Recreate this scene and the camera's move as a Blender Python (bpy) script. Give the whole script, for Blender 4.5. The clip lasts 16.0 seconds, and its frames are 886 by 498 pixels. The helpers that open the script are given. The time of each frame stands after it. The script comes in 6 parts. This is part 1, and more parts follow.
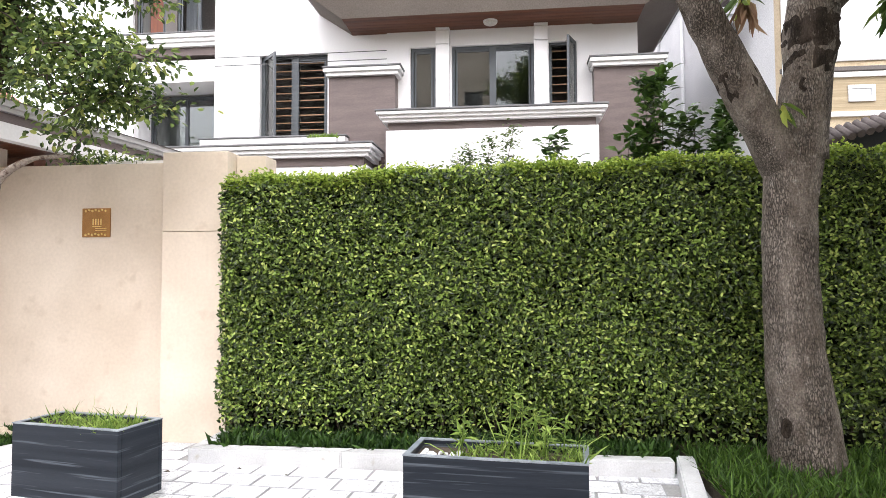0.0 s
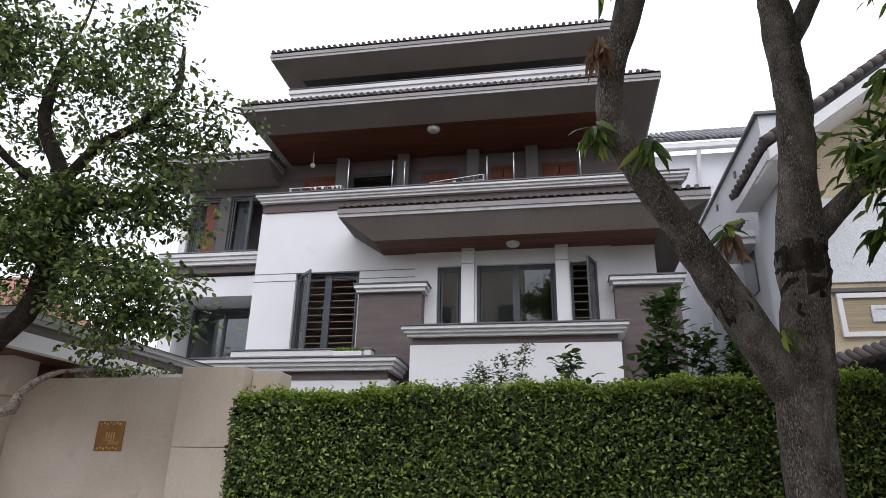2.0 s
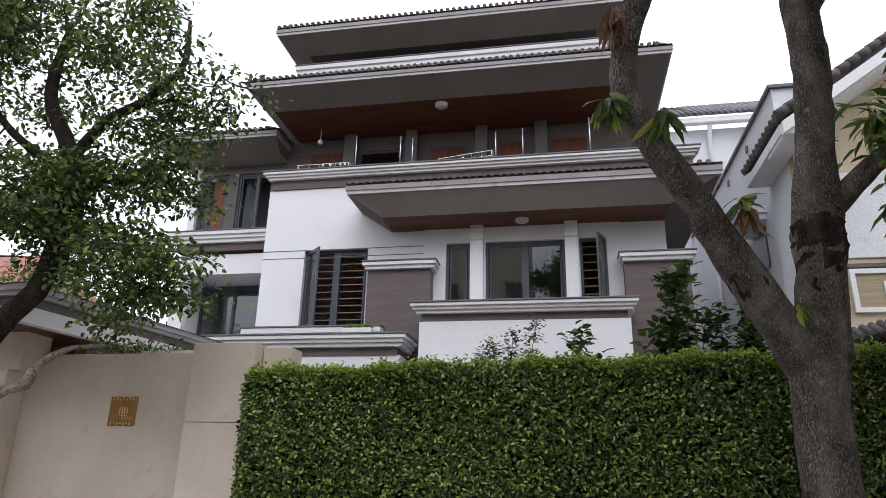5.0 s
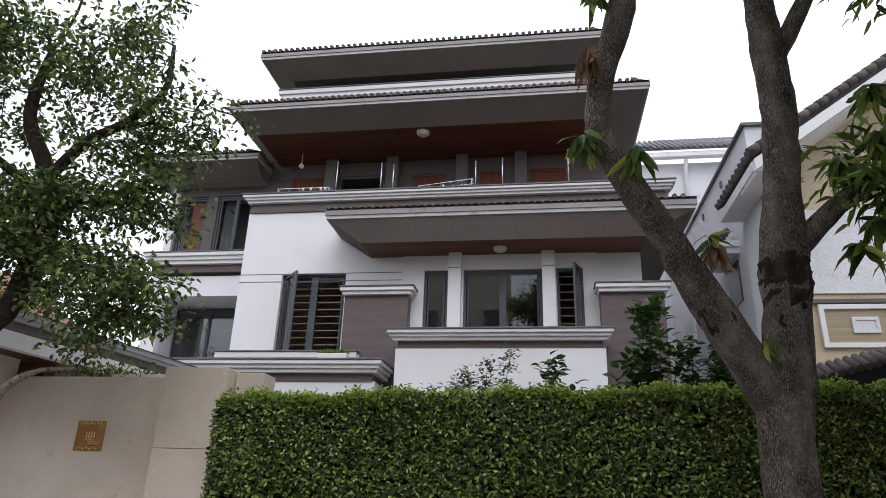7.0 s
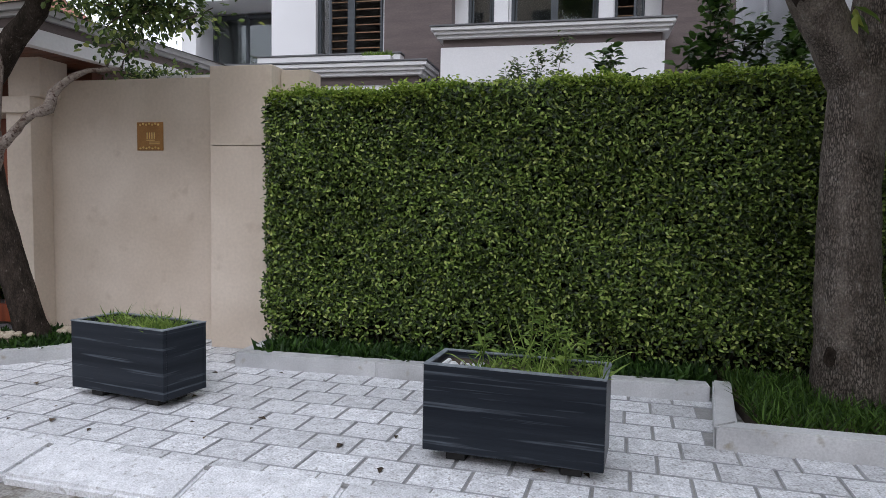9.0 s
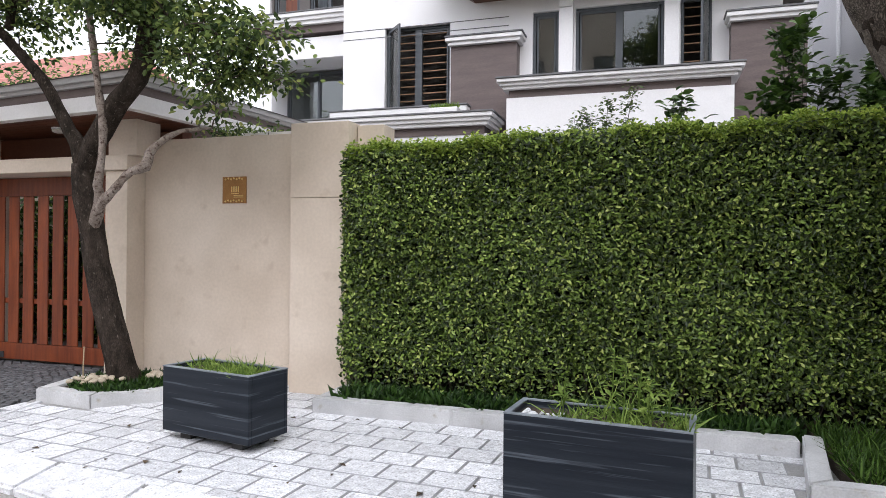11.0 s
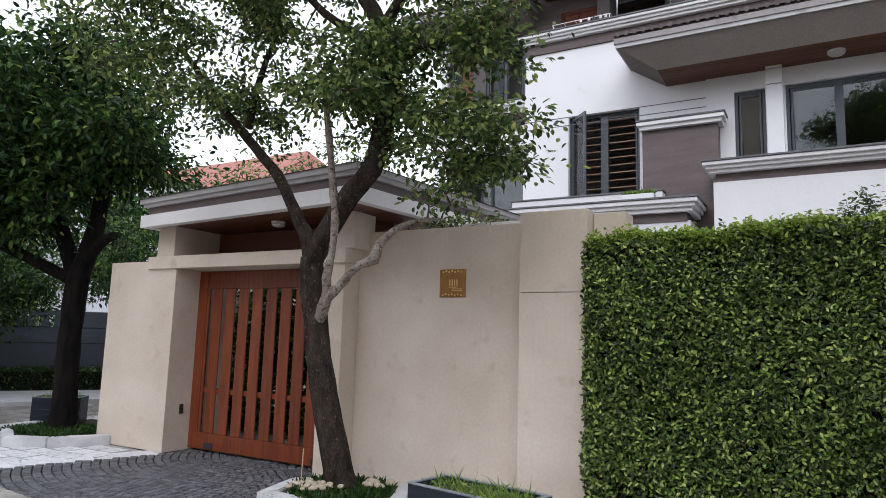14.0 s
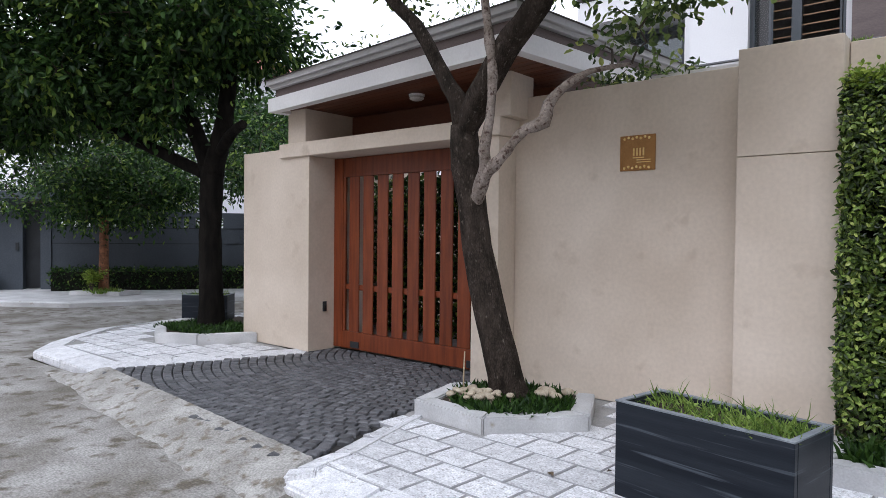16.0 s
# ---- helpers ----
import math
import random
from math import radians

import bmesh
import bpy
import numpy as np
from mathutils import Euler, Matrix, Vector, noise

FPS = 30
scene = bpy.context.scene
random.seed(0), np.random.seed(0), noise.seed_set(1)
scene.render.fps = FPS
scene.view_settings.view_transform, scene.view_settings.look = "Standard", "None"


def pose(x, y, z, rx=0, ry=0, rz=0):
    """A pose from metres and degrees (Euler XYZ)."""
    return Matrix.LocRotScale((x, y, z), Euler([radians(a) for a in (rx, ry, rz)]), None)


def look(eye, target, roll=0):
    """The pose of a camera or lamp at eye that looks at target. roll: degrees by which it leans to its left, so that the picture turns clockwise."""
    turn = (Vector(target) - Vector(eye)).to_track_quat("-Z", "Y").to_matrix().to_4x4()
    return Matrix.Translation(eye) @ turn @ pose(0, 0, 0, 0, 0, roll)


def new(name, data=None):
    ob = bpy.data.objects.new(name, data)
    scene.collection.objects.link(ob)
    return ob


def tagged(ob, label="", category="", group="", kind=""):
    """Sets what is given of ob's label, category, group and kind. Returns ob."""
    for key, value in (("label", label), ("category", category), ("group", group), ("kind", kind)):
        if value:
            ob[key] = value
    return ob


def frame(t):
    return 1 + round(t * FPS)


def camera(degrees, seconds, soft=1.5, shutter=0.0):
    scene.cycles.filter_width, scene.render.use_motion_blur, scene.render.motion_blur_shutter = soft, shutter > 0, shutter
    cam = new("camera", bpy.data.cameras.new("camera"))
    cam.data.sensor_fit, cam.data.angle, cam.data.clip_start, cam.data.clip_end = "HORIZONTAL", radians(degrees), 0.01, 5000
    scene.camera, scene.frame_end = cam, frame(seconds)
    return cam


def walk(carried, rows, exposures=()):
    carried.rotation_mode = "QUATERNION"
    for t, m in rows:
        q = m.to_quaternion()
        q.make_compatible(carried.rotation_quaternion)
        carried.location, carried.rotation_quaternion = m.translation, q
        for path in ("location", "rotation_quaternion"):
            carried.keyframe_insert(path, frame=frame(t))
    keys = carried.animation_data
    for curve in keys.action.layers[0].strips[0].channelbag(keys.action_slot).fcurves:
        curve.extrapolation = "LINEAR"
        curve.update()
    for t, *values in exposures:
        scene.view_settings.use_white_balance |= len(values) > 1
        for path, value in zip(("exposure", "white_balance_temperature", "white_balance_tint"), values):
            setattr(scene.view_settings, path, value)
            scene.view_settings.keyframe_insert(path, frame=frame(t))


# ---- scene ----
cam = camera(67.9, 16.0, soft=0.7)

PATH = [
    (0, (0.201, 1.85, 1.65), (-0.031, 3.835, 1.738), -0.2),
    (0.5, (0.445, 1.824, 1.707), (0.121, 3.775, 2.006), 1.2),
    (1, (0.515, 1.785, 1.741), (0.132, 3.667, 2.3), 1.2),
    (1.5, (0.491, 1.778, 1.73), (0.149, 3.615, 2.442), 1.7),
    (2, (0.49, 1.771, 1.704), (0.161, 3.613, 2.411), 1.2),
    (2.5, (0.512, 1.773, 1.699), (0.179, 3.61, 2.416), 1.8),
    (3, (0.498, 1.802, 1.681), (0.155, 3.65, 2.366), 1.5),
    (3.5, (0.496, 1.785, 1.713), (0.143, 3.647, 2.352), 1.2),
    (5.8, (0.438, 1.827, 1.691), (0.084, 3.684, 2.344), 1.3),
    (6, (0.472, 1.812, 1.692), (0.124, 3.665, 2.358), 1.7),
    (6.5, (0.501, 1.769, 1.7), (0.203, 3.616, 2.408), 2.2),
    (7, (0.494, 1.758, 1.715), (0.203, 3.603, 2.432), 1.9),
    (7.5, (0.485, 1.784, 1.639), (0.16, 3.629, 2.338), 2.2),
    (8, (0.506, 1.846, 1.55), (0.145, 3.788, 1.865), 0.9),
    (8.5, (0.449, 1.932, 1.583), (0.042, 3.889, 1.506), 0.8),
    (9, (0.44, 1.938, 1.563), (0.015, 3.887, 1.427), 1.0),
    (9.2, (0.435, 1.938, 1.553), (-0.019, 3.881, 1.418), 0.8),
    (11.3, (0.309, 1.822, 1.613), (-0.301, 3.726, 1.682), 0.9),
    (11.5, (0.201, 1.825, 1.648), (-0.34, 3.745, 1.786), 1.5),
    (12, (-0.023, 1.807, 1.757), (-0.485, 3.717, 2.128), 4.2),
    (12.5, (-0.102, 1.85, 1.746), (-0.515, 3.702, 2.377), 2.2),
    (12.7, (-0.20, 1.88, 1.75), (-0.593, 3.73, 2.403), 3.8),
    (13, (-0.294, 1.86, 1.731), (-0.718, 3.707, 2.37), 4.4),
    (13.5, (-0.593, 1.914, 1.692), (-1.321, 3.741, 2.056), 1.0),
    (14, (-0.835, 2.067, 1.677), (-1.818, 3.789, 1.939), 1.7),
    (14.5, (-1.061, 2.29, 1.605), (-2.138, 3.963, 1.807), 0.9),
    (15, (-1.318, 2.439, 1.584), (-2.459, 4.08, 1.63), 1.1),
    (15.5, (-1.599, 2.646, 1.524), (-2.819, 4.23, 1.459), 1.1),
    (16, (-1.885, 2.899, 1.518), (-3.177, 4.425, 1.474), 0.6),
]
EXPOSURES = [(0, 1.25, 6480, 13), (0.5, 1.0, 6450, 13), (1.0, 0.18, 6250, 13), (1.5, -0.2, 6080, 13), (3.5, -0.22, 6060, 13), (7.5, -0.36, 6060, 13), (8.0, -0.68, 6100, 13), (8.5, -0.55, 5950, 13), (9.2, -0.12, 5950, 13), (11.3, 0.4, 6200, 13), (12.5, 0.42, 6150, 13), (13.2, 0.28, 6100, 13), (14.0, -0.02, 5980, 13), (15.0, -0.06, 5880, 13), (16, 0.02, 5880, 13)]
walk(cam, [(t, look(e, g, r)) for t, e, g, r in PATH], EXPOSURES)

# ---- world and light ----
world = bpy.data.worlds.new("world")
scene.world = world
world.use_nodes = True
wn, wl = world.node_tree.nodes, world.node_tree.links
wn.clear()
sky = wn.new("ShaderNodeTexSky")
sky.sky_type = "NISHITA"
sky.sun_disc = False
sky.sun_elevation = radians(54)
sky.sun_rotation = radians(200)
sky.air_density, sky.dust_density, sky.ozone_density = 1.0, 6.0, 1.0
grey = wn.new("ShaderNodeHueSaturation")
grey.inputs["Saturation"].default_value = 0.10
lift = wn.new("ShaderNodeMixRGB")
lift.inputs["Fac"].default_value = 0.88
lift.inputs["Color2"].default_value = (13.6, 13.75, 14.2, 1)
bg = wn.new("ShaderNodeBackground")
bg.inputs["Strength"].default_value = 0.124
wo = wn.new("ShaderNodeOutputWorld")
wl.new(sky.outputs[0], grey.inputs["Color"])
wl.new(grey.outputs[0], lift.inputs["Color1"])
wl.new(lift.outputs[0], bg.inputs["Color"])
wl.new(bg.outputs[0], wo.inputs["Surface"])

sun = new("sun", bpy.data.lights.new("sun", "SUN"))
sun.data.energy = 1.5
sun.data.angle = radians(50)
sun.data.color = (1.0, 0.97, 0.93)
sun.matrix_world = look((7, -8, 23), (-1, 9, 0))


# ---- materials ----
def rgba(c):
    return (c[0], c[1], c[2], 1.0)


def surface(name, c1, c2, rough=0.7, scale=2.0, fine=45.0, bump=0.15, metal=0.0, rand=0.0, island=0.0, stretch=(1, 1, 1), c3=None, wear=0.55, spec=0.4, grit=0.14):
    """A solid surface: a slow mottling between two colours, fine grain, optional third colour as worn patches."""
    m = bpy.data.materials.new(name)
    m.use_nodes = True
    nt, ln = m.node_tree.nodes, m.node_tree.links
    p = nt["Principled BSDF"]
    p.inputs["Roughness"].default_value, p.inputs["Metallic"].default_value = rough, metal
    p.inputs["Specular IOR Level"].default_value = spec
    geo = nt.new("ShaderNodeNewGeometry")
    mp = nt.new("ShaderNodeMapping")
    mp.inputs["Scale"].default_value = stretch
    ln.new(geo.outputs["Position"], mp.inputs["Vector"])

    def cloud(s, detail):
        n = nt.new("ShaderNodeTexNoise")
        n.inputs["Scale"].default_value, n.inputs["Detail"].default_value = s, detail
        ln.new(mp.outputs[0], n.inputs["Vector"])
        return n

    slow, grain = cloud(scale, 6), cloud(fine, 4)
    ramp = nt.new("ShaderNodeValToRGB")
    ramp.color_ramp.elements[0].position, ramp.color_ramp.elements[1].position = 0.34, 0.66
    ramp.color_ramp.elements[0].color, ramp.color_ramp.elements[1].color = rgba(c1), rgba(c2)
    ln.new(slow.outputs["Fac"], ramp.inputs["Fac"])
    col = ramp.outputs["Color"]
    if c3:
        patch = cloud(scale * 3.1, 8)
        edge = nt.new("ShaderNodeValToRGB")
        edge.color_ramp.elements[0].position, edge.color_ramp.elements[1].position = wear, wear + 0.12
        ln.new(patch.outputs["Fac"], edge.inputs["Fac"])
        mx = nt.new("ShaderNodeMixRGB")
        mx.inputs["Color2"].default_value = rgba(c3)
        ln.new(edge.outputs["Color"], mx.inputs["Fac"])
        ln.new(col, mx.inputs["Color1"])
        col = mx.outputs["Color"]
    hs = nt.new("ShaderNodeHueSaturation")
    ln.new(col, hs.inputs["Color"])
    gain = nt.new("ShaderNodeMapRange")
    gain.inputs["From Min"].default_value, gain.inputs["From Max"].default_value = 0.3, 0.7
    gain.inputs["To Min"].default_value, gain.inputs["To Max"].default_value = 1 - grit, 1 + grit
    ln.new(grain.outputs["Fac"], gain.inputs["Value"])
    value = gain.outputs[0]
    if rand or island:
        src = nt.new("ShaderNodeObjectInfo").outputs["Random"] if rand else geo.outputs["Random Per Island"]
        vary = nt.new("ShaderNodeMapRange")
        vary.inputs["To Min"].default_value, vary.inputs["To Max"].default_value = 1 - (rand or island), 1 + (rand or island)
        ln.new(src, vary.inputs["Value"])
        mul = nt.new("ShaderNodeMath")
        mul.operation = "MULTIPLY"
        ln.new(value, mul.inputs[0])
        ln.new(vary.outputs[0], mul.inputs[1])
        value = mul.outputs[0]
    ln.new(value, hs.inputs["Value"])
    ln.new(hs.outputs[0], p.inputs["Base Color"])
    if bump:
        b = nt.new("ShaderNodeBump")
        b.inputs["Strength"].default_value, b.inputs["Distance"].default_value = bump, 0.01
        ln.new(grain.outputs["Fac"], b.inputs["Height"])
        ln.new(b.outputs[0], p.inputs["Normal"])
    return m


def plated(m, scale, depth, stretch, dark=0.35, wide=0.2):
    """Bark plates: dark cracks cut into an existing surface."""
    nt, ln = m.node_tree.nodes, m.node_tree.links
    p = nt["Principled BSDF"]
    geo, mp, v = nt.new("ShaderNodeNewGeometry"), nt.new("ShaderNodeMapping"), nt.new("ShaderNodeTexVoronoi")
    wob, add = nt.new("ShaderNodeTexNoise"), nt.new("ShaderNodeMixRGB")
    wob.inputs["Scale"].default_value = scale * 0.6
    add.blend_type, add.inputs["Fac"].default_value = "LINEAR_LIGHT", 0.018
    mp.inputs["Scale"].default_value = stretch
    v.feature, v.inputs["Scale"].default_value = "DISTANCE_TO_EDGE", scale
    ln.new(geo.outputs["Position"], mp.inputs["Vector"])
    ln.new(mp.outputs[0], add.inputs["Color1"])
    ln.new(mp.outputs[0], wob.inputs["Vector"])
    ln.new(wob.outputs["Color"], add.inputs["Color2"])
    ln.new(add.outputs[0], v.inputs["Vector"])
    rm = nt.new("ShaderNodeMapRange")
    rm.inputs["From Max"].default_value = wide
    rm.inputs["To Min"].default_value = dark
    ln.new(v.outputs["Distance"], rm.inputs["Value"])
    mul = nt.new("ShaderNodeMixRGB")
    mul.blend_type, mul.inputs["Fac"].default_value = "MULTIPLY", 1.0
    fade, fr = nt.new("ShaderNodeTexNoise"), nt.new("ShaderNodeMapRange")
    fade.inputs["Scale"].default_value, fade.inputs["Detail"].default_value = 5.0, 5.0
    fr.inputs["From Min"].default_value, fr.inputs["From Max"].default_value = 0.36, 0.56
    fr.inputs["To Min"].default_value = 0.2
    ln.new(mp.outputs[0], fade.inputs["Vector"])
    ln.new(fade.outputs["Fac"], fr.inputs["Value"])
    ln.new(fr.outputs[0], mul.inputs["Fac"])
    ln.new(p.inputs["Base Color"].links[0].from_socket, mul.inputs["Color1"])
    ln.new(rm.outputs[0], mul.inputs["Color2"])
    ln.new(mul.outputs[0], p.inputs["Base Color"])
    b = nt.new("ShaderNodeBump")
    b.inputs["Strength"].default_value, b.inputs["Distance"].default_value = 1.0, depth
    ln.new(rm.outputs[0], b.inputs["Height"])
    ln.new(p.inputs["Normal"].links[0].from_socket, b.inputs["Normal"])
    ln.new(b.outputs[0], p.inputs["Normal"])
    return m


def leafy(name, dark, light, rough=0.45, through_light=0.3, yellow=None, gloss=0.22, mid=0.5, share=0.36):
    """Leaves: every leaf its own green, partly letting light through."""
    m = bpy.data.materials.new(name)
    m.use_nodes = True
    nt, ln = m.node_tree.nodes, m.node_tree.links
    p, out = nt["Principled BSDF"], nt["Material Output"]
    geo = nt.new("ShaderNodeNewGeometry")
    ramp = nt.new("ShaderNodeValToRGB")
    ramp.color_ramp.elements[0].color, ramp.color_ramp.elements[1].color = rgba(dark), rgba(light)
    ramp.color_ramp.elements.new(mid).color = rgba([d + (l - d) * share for d, l in zip(dark, light)])
    if yellow:
        ramp.color_ramp.elements[2].position = 0.86
        ramp.color_ramp.elements.new(0.97).color = rgba(yellow)
    ln.new(geo.outputs["Random Per Island"], ramp.inputs["Fac"])
    ln.new(ramp.outputs[0], p.inputs["Base Color"])
    p.inputs["Roughness"].default_value = rough
    p.inputs["Specular IOR Level"].default_value = gloss
    tr = nt.new("ShaderNodeBsdfTranslucent")
    ln.new(ramp.outputs[0], tr.inputs["Color"])
    mix = nt.new("ShaderNodeMixShader")
    mix.inputs[0].default_value = through_light
    ln.new(p.outputs[0], mix.inputs[1])
    ln.new(tr.outputs[0], mix.inputs[2])
    ln.new(mix.outputs[0], out.inputs["Surface"])
    return m


def glass(name, tint, rough=0.02):
    m = bpy.data.materials.new(name)
    m.use_nodes = True
    nt, ln = m.node_tree.nodes, m.node_tree.links
    p, out = nt["Principled BSDF"], nt["Material Output"]
    nt.remove(p)
    gl, tp, mix, fr = nt.new("ShaderNodeBsdfGlossy"), nt.new("ShaderNodeBsdfTransparent"), nt.new("ShaderNodeMixShader"), nt.new("ShaderNodeFresnel")
    gl.inputs["Roughness"].default_value = rough
    tp.inputs["Color"].default_value = rgba(tint)
    fr.inputs["IOR"].default_value = 1.75
    ln.new(fr.outputs[0], mix.inputs[0])
    ln.new(tp.outputs[0], mix.inputs[1])
    ln.new(gl.outputs[0], mix.inputs[2])
    ln.new(mix.outputs[0], out.inputs["Surface"])
    return m


WHITE = surface("white_render", (0.78, 0.77, 0.78), (0.84, 0.83, 0.84), 0.8, 0.6, 40, 0.04, c3=(0.72, 0.71, 0.71), wear=0.66, grit=0.03)
TRIM = surface("white_moulding", (0.70, 0.69, 0.69), (0.78, 0.77, 0.77), 0.65, 1.0, 40, 0.03, c3=(0.58, 0.56, 0.55), wear=0.66, grit=0.04)
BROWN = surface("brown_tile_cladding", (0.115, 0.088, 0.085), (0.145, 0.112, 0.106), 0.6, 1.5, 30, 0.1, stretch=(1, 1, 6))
TAUPE = surface("taupe_paint", (0.115, 0.103, 0.098), (0.145, 0.13, 0.123), 0.75, 0.8, 50, 0.05)
UNDER = surface("grey_eave_paint", (0.30, 0.257, 0.23), (0.35, 0.302, 0.27), 0.75, 0.7, 40, 0.05)
FASCIA = surface("taupe_fascia_paint", (0.26, 0.235, 0.235), (0.33, 0.30, 0.295), 0.7, 1.2, 40, 0.05, c3=(0.21, 0.19, 0.185), wear=0.62)
PALEGREY = surface("pale_grey_moulding_paint", (0.42, 0.41, 0.41), (0.52, 0.51, 0.51), 0.7, 1.0, 40, 0.04, c3=(0.35, 0.33, 0.32), wear=0.62, grit=0.05)
COPING = surface("dark_stone_coping", (0.10, 0.10, 0.105), (0.16, 0.16, 0.165), 0.6, 3, 60, 0.1)
TILE = surface("roof_tile", (0.085, 0.070, 0.068), (0.14, 0.115, 0.11), 0.75, 3, 50, 0.2, rand=0.2)
TILEFIELD = surface("roof_tile_field", (0.085, 0.070, 0.068), (0.13, 0.108, 0.10), 0.8, 3, 30, 0.3)
SOFFIT = surface("stained_wood_soffit", (0.10, 0.034, 0.018), (0.165, 0.056, 0.027), 0.5, 1.2, 40, 0.05, stretch=(0.5, 8, 1), rand=0.14)
FRAMEGREY = surface("dark_grey_aluminium", (0.07, 0.078, 0.088), (0.095, 0.105, 0.115), 0.4, 2, 60, 0.02, metal=0.2)
GRILLE = surface("ochre_steel_bar", (0.24, 0.14, 0.075), (0.33, 0.2, 0.11), 0.5, 4, 60, 0.05)
INNERWOOD = surface("red_brown_door", (0.12, 0.032, 0.014), (0.19, 0.052, 0.02), 0.45, 2, 40, 0.05, stretch=(8, 1, 0.6))
# darkened wall tone stands in for the unlit rooms behind the windows
DARKROOM = surface("unlit_room_tone", (0.16, 0.15, 0.14), (0.22, 0.2, 0.19), 0.8, 1, 20, 0.0)
CURTAIN = surface("pale_curtain", (0.42, 0.45, 0.50), (0.55, 0.58, 0.62), 0.9, 2, 40, 0.1, stretch=(9, 1, 0.3))
PANE = glass("window_glass", (0.75, 0.8, 0.8))
STUCCO = surface("beige_sandstone_cladding", (0.575, 0.488, 0.397), (0.69, 0.60, 0.505), 0.8, 1.1, 30, 0.06, c3=(0.55, 0.46, 0.37), wear=0.60, grit=0.05)
STUCCOD = surface("beige_sandstone_return", (0.53, 0.45, 0.37), (0.60, 0.515, 0.43), 0.8, 0.9, 30, 0.04, grit=0.035)
BRONZE = surface("bronze_plate", (0.28, 0.14, 0.045), (0.37, 0.19, 0.065), 0.42, 6, 120, 0.2, metal=0.55)
GOLD = surface("polished_brass", (0.75, 0.55, 0.22), (0.85, 0.65, 0.3), 0.3, 8, 90, 0.05, metal=0.8)
GATEWOOD = surface("varnished_red_wood", (0.13, 0.027, 0.009), (0.215, 0.05, 0.015), 0.4, 2.5, 40, 0.12, rand=0.15, stretch=(9, 9, 0.7))
SLATE = surface("dark_marble_slab", (0.010, 0.013, 0.019), (0.024, 0.029, 0.038), 0.34, 1.6, 70, 0.05, stretch=(0.22, 0.22, 7), c3=(0.085, 0.1, 0.12), wear=0.58, spec=0.16)
SLATELITE = surface("worn_marble_edge", (0.13, 0.15, 0.175), (0.27, 0.30, 0.33), 0.45, 6, 90, 0.15)
RUBBER = surface("black_foot", (0.02, 0.02, 0.02), (0.035, 0.035, 0.035), 0.7, 5, 50, 0.1)
SOIL = surface("damp_soil", (0.035, 0.026, 0.018), (0.07, 0.052, 0.036), 0.95, 8, 60, 0.8)
SLAB = surface("grey_granite_slab", (0.56, 0.565, 0.59), (0.76, 0.765, 0.79), 0.78, 12, 75, 0.7, grit=0.28, rand=0.14, c3=(0.38, 0.375, 0.375), wear=0.55)
SLABREST = surface("grey_granite_slab_field", (0.56, 0.565, 0.59), (0.76, 0.765, 0.79), 0.78, 12, 75, 0.7, grit=0.28, island=0.14, c3=(0.38, 0.375, 0.375), wear=0.55)
SLABEDGE = surface("smooth_slab_margin", (0.27, 0.272, 0.285), (0.40, 0.403, 0.42), 0.75, 5, 60, 0.2)
JOINT = surface("dirty_mortar_bed", (0.24, 0.237, 0.233), (0.36, 0.354, 0.348), 0.95, 4, 80, 0.5)
KERB = surface("bush_hammered_granite", (0.60, 0.605, 0.63), (0.76, 0.765, 0.79), 0.78, 9, 90, 0.8, rand=0.08, c3=(0.40, 0.395, 0.39), wear=0.59, grit=0.2)
BORDER = surface("grey_granite_border", (0.46, 0.462, 0.47), (0.62, 0.622, 0.63), 0.75, 2.5, 70, 0.25, rand=0.08, c3=(0.36, 0.33, 0.28), wear=0.64, grit=0.1)
SETT = surface("dark_basalt_sett", (0.07, 0.072, 0.079), (0.135, 0.137, 0.146), 0.6, 9, 110, 0.5, rand=0.28)
SETTREST = surface("dark_basalt_sett_field", (0.07, 0.072, 0.079), (0.135, 0.137, 0.146), 0.6, 9, 110, 0.5, island=0.28)
SETTBED = surface("dark_sand_bed", (0.022, 0.021, 0.020), (0.04, 0.038, 0.036), 0.95, 5, 80, 0.6)
ROADMAT = surface("worn_concrete_road", (0.15, 0.137, 0.115), (0.36, 0.35, 0.335), 0.9, 1.7, 60, 0.9, c3=(0.125, 0.108, 0.083), wear=0.54, grit=0.36)
RAMPMAT = surface("concrete_apron", (0.26, 0.25, 0.23), (0.42, 0.41, 0.39), 0.9, 3.0, 60, 0.9, c3=(0.19, 0.168, 0.135), wear=0.53, grit=0.3)
GROUNDMAT = surface("packed_earth", (0.12, 0.11, 0.08), (0.18, 0.16, 0.12), 0.95, 1, 20, 0.5)
BARK = surface("grey_brown_bark", (0.13, 0.107, 0.088), (0.235, 0.203, 0.175), 0.95, 4, 50, 1.0, stretch=(1.6, 1.6, 1.2), c3=(0.29, 0.265, 0.235), wear=0.60, spec=0.15, grit=0.35)
BARKDARK = surface("dark_furrowed_bark", (0.022, 0.017, 0.013), (0.065, 0.05, 0.040), 0.95, 6, 45, 1.0, stretch=(2, 2, 0.8), c3=(0.17, 0.145, 0.122), wear=0.61, spec=0.15, grit=0.3)
# bark colour set darker than real bark, so the trunk reads black
BARKBLACK = surface("near_black_bark", (0.005, 0.0045, 0.004), (0.014, 0.012, 0.010), 0.95, 6, 45, 1.0, stretch=(2, 2, 0.6), spec=0.1)
